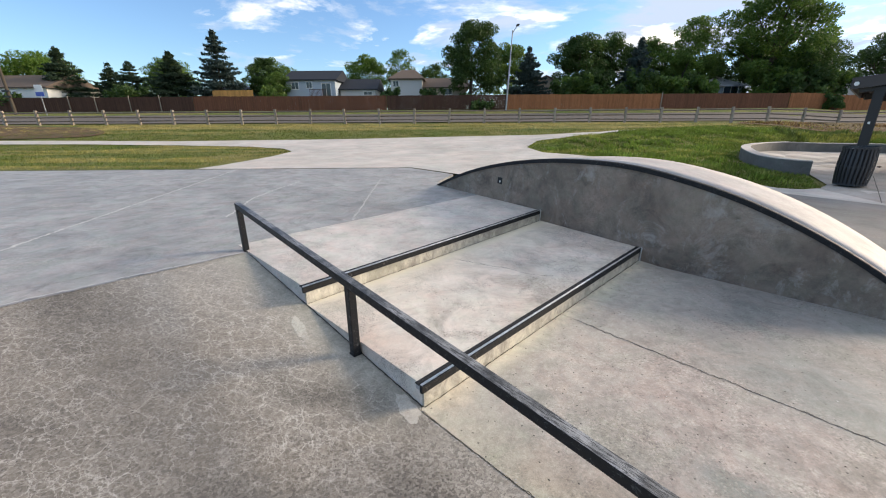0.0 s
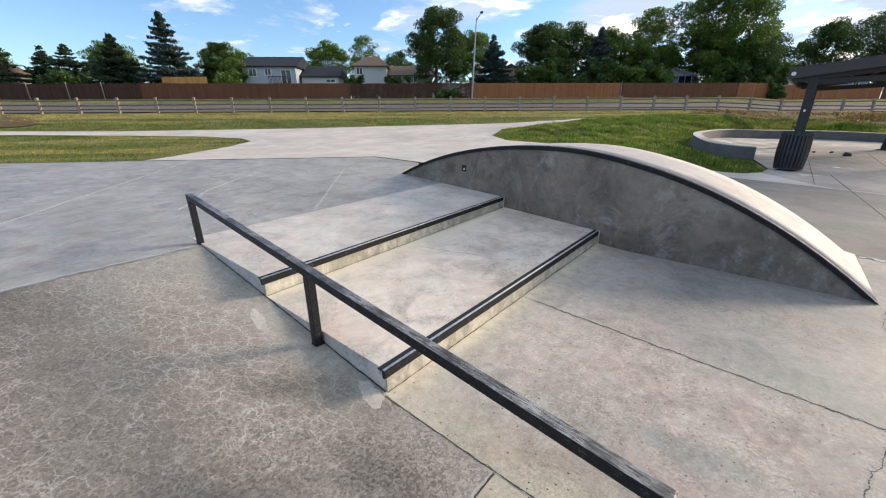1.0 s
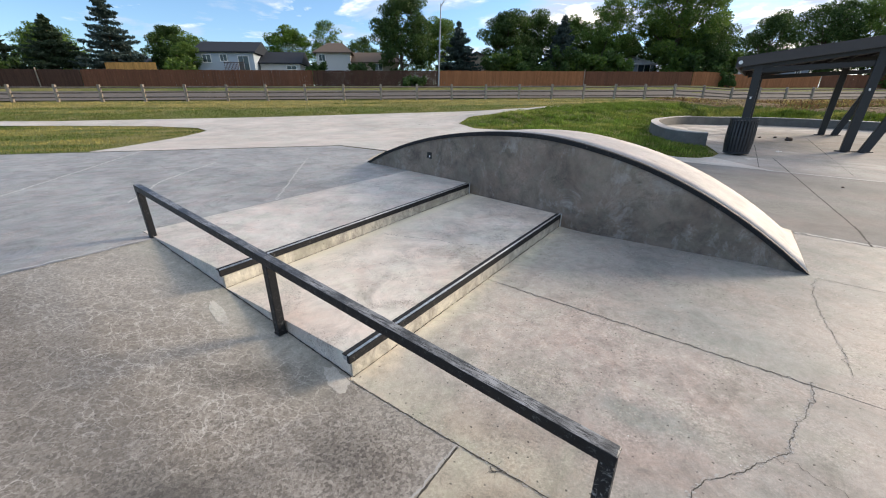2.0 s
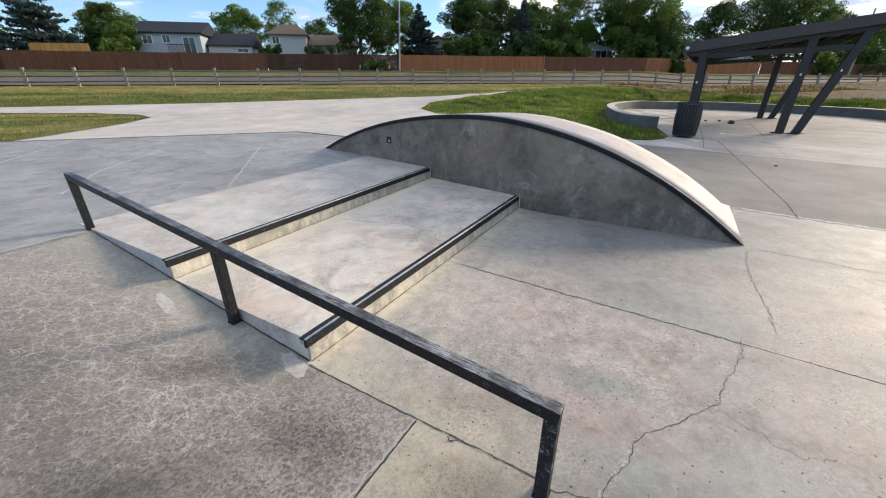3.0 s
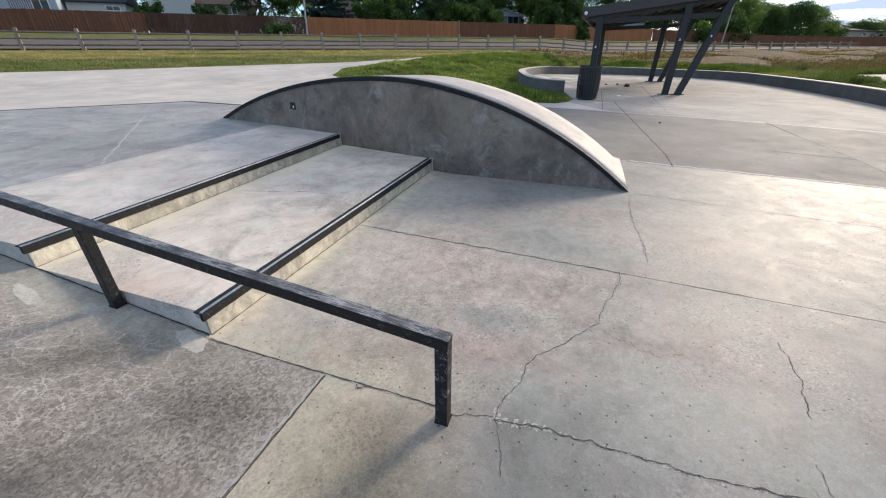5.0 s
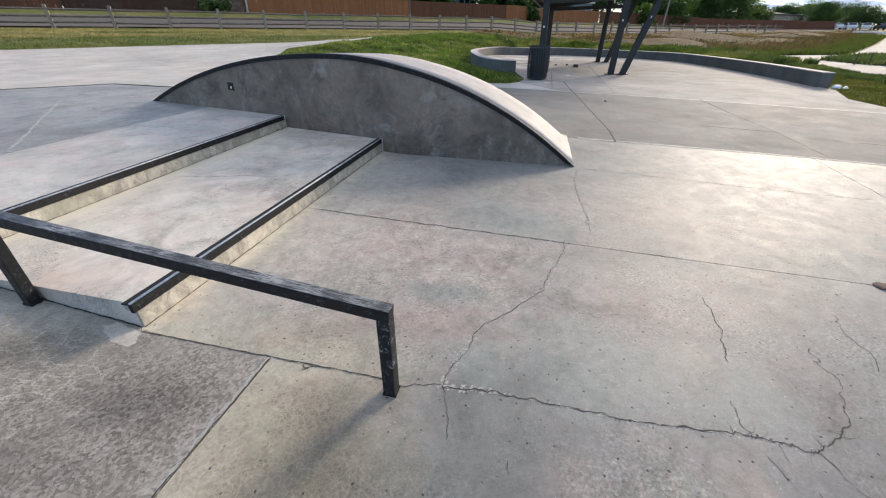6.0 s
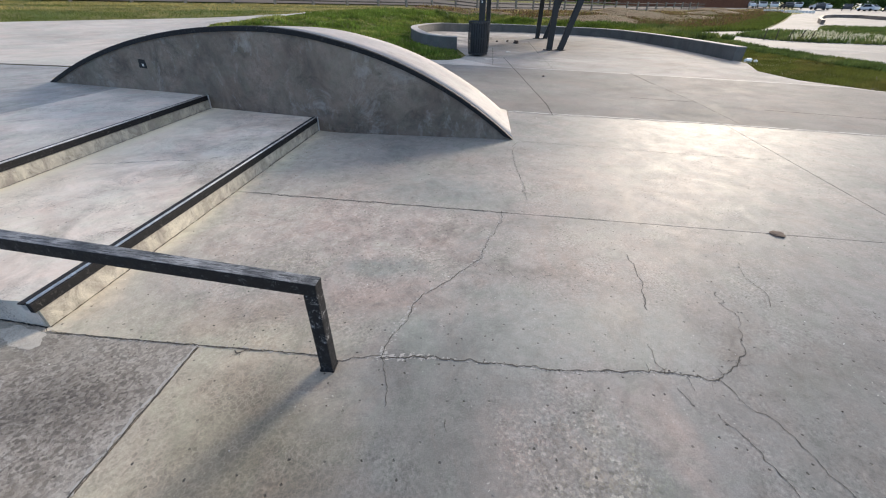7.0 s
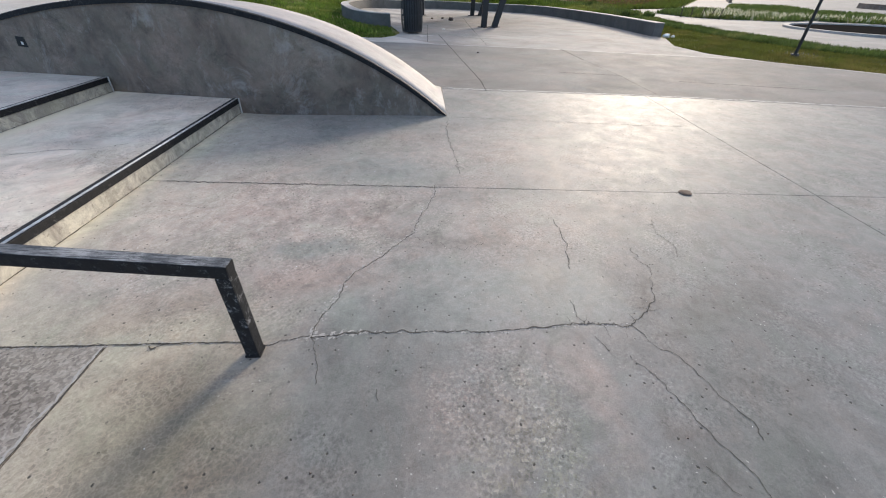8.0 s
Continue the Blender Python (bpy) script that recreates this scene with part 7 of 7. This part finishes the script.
tufts("lawn_grass", MOUND, 60000, 0.075, M_blade, "lush green lawn grass on the mound", 61)
tufts("grass_clumps", [(7.3, 10.0), (8.4, 9.3), (9.6, 11.2), (9.2, 12.4), (9.8, 14.6), (11.7, 17), (14.4, 18.4), (20, 18.4), (22, 24), (14, 23.4), (8, 20.6), (4.6, 18.2), (4.0, 16.4), (5.2, 14.6)], 14000, 0.15, M_blade_clump, "taller uneven grass clumps on the mound", 71, clump=0.55)
tufts("tall_grass", [(13, 24.4), (26.5, 25), (30.5, 18), (29.0, 12.6), (25.5, 10.0), (22.0, 7.5), (18.2, 5.6), (18.5, 6.4), (20.8, 9.4), (22.1, 12.0), (21.9, 15.0), (20, 17.8), (17, 18.5), (14.4, 18.1), (12.0, 17.1), (10, 19), (9, 21.5)], 38000, 0.15, M_blade, "tall lush grass behind the curved wall", 62)
tufts("lawn_grass", LEFT, 45000, 0.055, M_blade_left, "half-dry mown lawn grass", 63)
tufts("lawn_grass", STRIP, 60000, 0.075, M_blade_dry, "straw and green grass strip before the fence", 64)
tufts("lawn_grass", RIGHT, 60000, 0.05, M_blade_olive, "mossy olive lawn beside the patio", 65)
tufts("tall_grass", EDGE, 40000, 0.11, M_blade_deep, "taller dark green weeds beside the plaza", 69)
tufts("tall_grass", belt(0.25, 2.6), 26000, 0.34, M_blade, "tall lush grass along the back of the seat wall", 72, clump=0.30)
tufts("tall_grass", belt(2.0, 5.5), 16000, 0.30, M_blade_deep, "rank darker grass past the seat wall", 73, clump=0.45)
FIELD = [(26.8, 10.8), (29.8, 12.6), (33.2, 13.5), (38.8, 11.4), (52.8, 14.2), (66, 16.9), (83, 20.7), (96, 23.6), (118, 29), (118, 32), (23, 32), (27.5, 24), (27.5, 16)]
tufts("dry_weeds", [(-40, 22.2), (-25, 22.4), (-22.2, 23.5), (-22.6, 25.0), (-25.0, 27.6), (-30, 30.2), (-40, 31)], 9000, 0.07, M_blade_dry, "sparse dry grass on bare earth", 75, clump=0.5, spread=1.5)
tufts("dry_weeds", FIELD, 48000, 0.20, M_weed, "dry brown weeds on the field", 66, clump=0.22, spread=1.5)
tufts("dry_weeds", FIELD, 5000, 0.30, M_weed_dark, "tall dark brown weed stands on the field", 74, clump=0.62, spread=1.3)
tufts("field_grass", FIELD, 20000, 0.22, M_blade_dry, "straw and green grass tufts on the brown field", 70, clump=0.45, spread=1.4)
tufts("field_grass", [(25.0, 9.6), (26.5, 9.0), (29.8, 11.2), (33.2, 12.2), (38.6, 10.1), (52.8, 12.9), (83, 19.4), (96, 22.2), (96, 25.5), (66, 18.4), (38.8, 12.8), (33.2, 15.0), (27.0, 13.0)], 22000, 0.24, M_blade_dry, "rank straw-coloured grass along the field edge", 76, spread=1.4)
tufts("planting", BED, 24000, 0.22, M_blade_deep, "low green planting on the plaza", 67, spread=1.5)
tufts("blossom", [(28.7, 6.0), (28.6, 4.8), (29.9, 2.5), (32.0, 1.3), (32.2, -2.0), (33.8, -2.0), (34.2, 2.0), (35, 4.8), (37.5, 6.3), (36, 7)], 1100, 0.28, M_white_flower, "pale blossom in the planting", 68, spread=1.9)


# ---- small litter ----
def lump(name, x, y, r, mat, label, category, seed, flat=0.6):
    rnd = random.Random(seed)
    bm = bmesh.new()
    bmesh.ops.create_icosphere(bm, subdivisions=2, radius=r)
    for v in bm.verts:
        v.co *= 1 + rnd.uniform(-0.22, 0.22)
        v.co.z *= flat
    me = mesh_of(name, bm, mat)
    ob = new(name, me)
    ob.matrix_basis = pose(x, y, level(x, y) + 0.002 + r * flat * 0.7, 0, 0, rnd.uniform(0, 360))
    tagged(ob, label, category)


lump("stone", 14.14, 11.66, 0.12, M_stone, "reddish brown stone on the patio", "stone", 1)
lump("stone", 14.58, 12.55, 0.055, M_stone, "small dark stone on the patio", "stone", 2)
lump("stone", 14.11, 12.74, 0.05, M_stone, "small dark stone on the patio", "stone", 3)
lump("stone", 7.94, 5.22, 0.024, M_stone, "small dark pebble on the apron", "stone", 4)
lump("crumpled_paper", 15.25, 3.55, 0.10, M_litter, "crumpled white paper by the wall end", "litter", 5)
lump("crumpled_paper", 15.45, 3.42, 0.06, M_litter, "crumpled white paper by the wall end", "litter", 6)
lump("paper_scrap", 11.21, 9.34, 0.07, M_litter, "flat white paper scrap on the patio", "litter", 7, 0.15)
lump("dirt_clod", 3.68, -0.2, 0.045, M_stone, "flat brown clod of dirt on a joint", "dirt", 8, 0.12)


def grit(name, count, mat, label, seed, size):
    """Small chips and grit scattered over the lower court."""
    rnd = np.random.RandomState(seed)
    verts, faces = [], []
    while len(faces) < count * 4:
        a, b = rnd.uniform(-1.2, 5.5), rnd.uniform(-6.0, -0.03)
        if a > 3.2 and b > -2.4:
            continue
        p = ab(a, b)
        r = size * rnd.uniform(0.4, 1.5)
        t = rnd.uniform(0, 6.283)
        k = len(verts)
        for i in range(3):
            verts.append((p.x + r * math.cos(t + i * 2.1) * rnd.uniform(0.5, 1.4), p.y + r * math.sin(t + i * 2.1) * rnd.uniform(0.4, 1.2), 0.0005))
        verts.append((p.x, p.y, r * 0.6))
        faces += [(k, k + 1, k + 3), (k + 1, k + 2, k + 3), (k + 2, k, k + 3), (k, k + 2, k + 1)]
    me = bpy.data.meshes.new(name)
    me.from_pydata(verts, [], faces)
    me.materials.append(mat)
    tagged(new(name, me), label, "grit", kind="stuff")


grit("grit", 300, M_stone, "dark grit scattered on the concrete court", 81, 0.0045)
grit("grit", 130, M_litter, "pale chips scattered on the concrete court", 82, 0.0035)
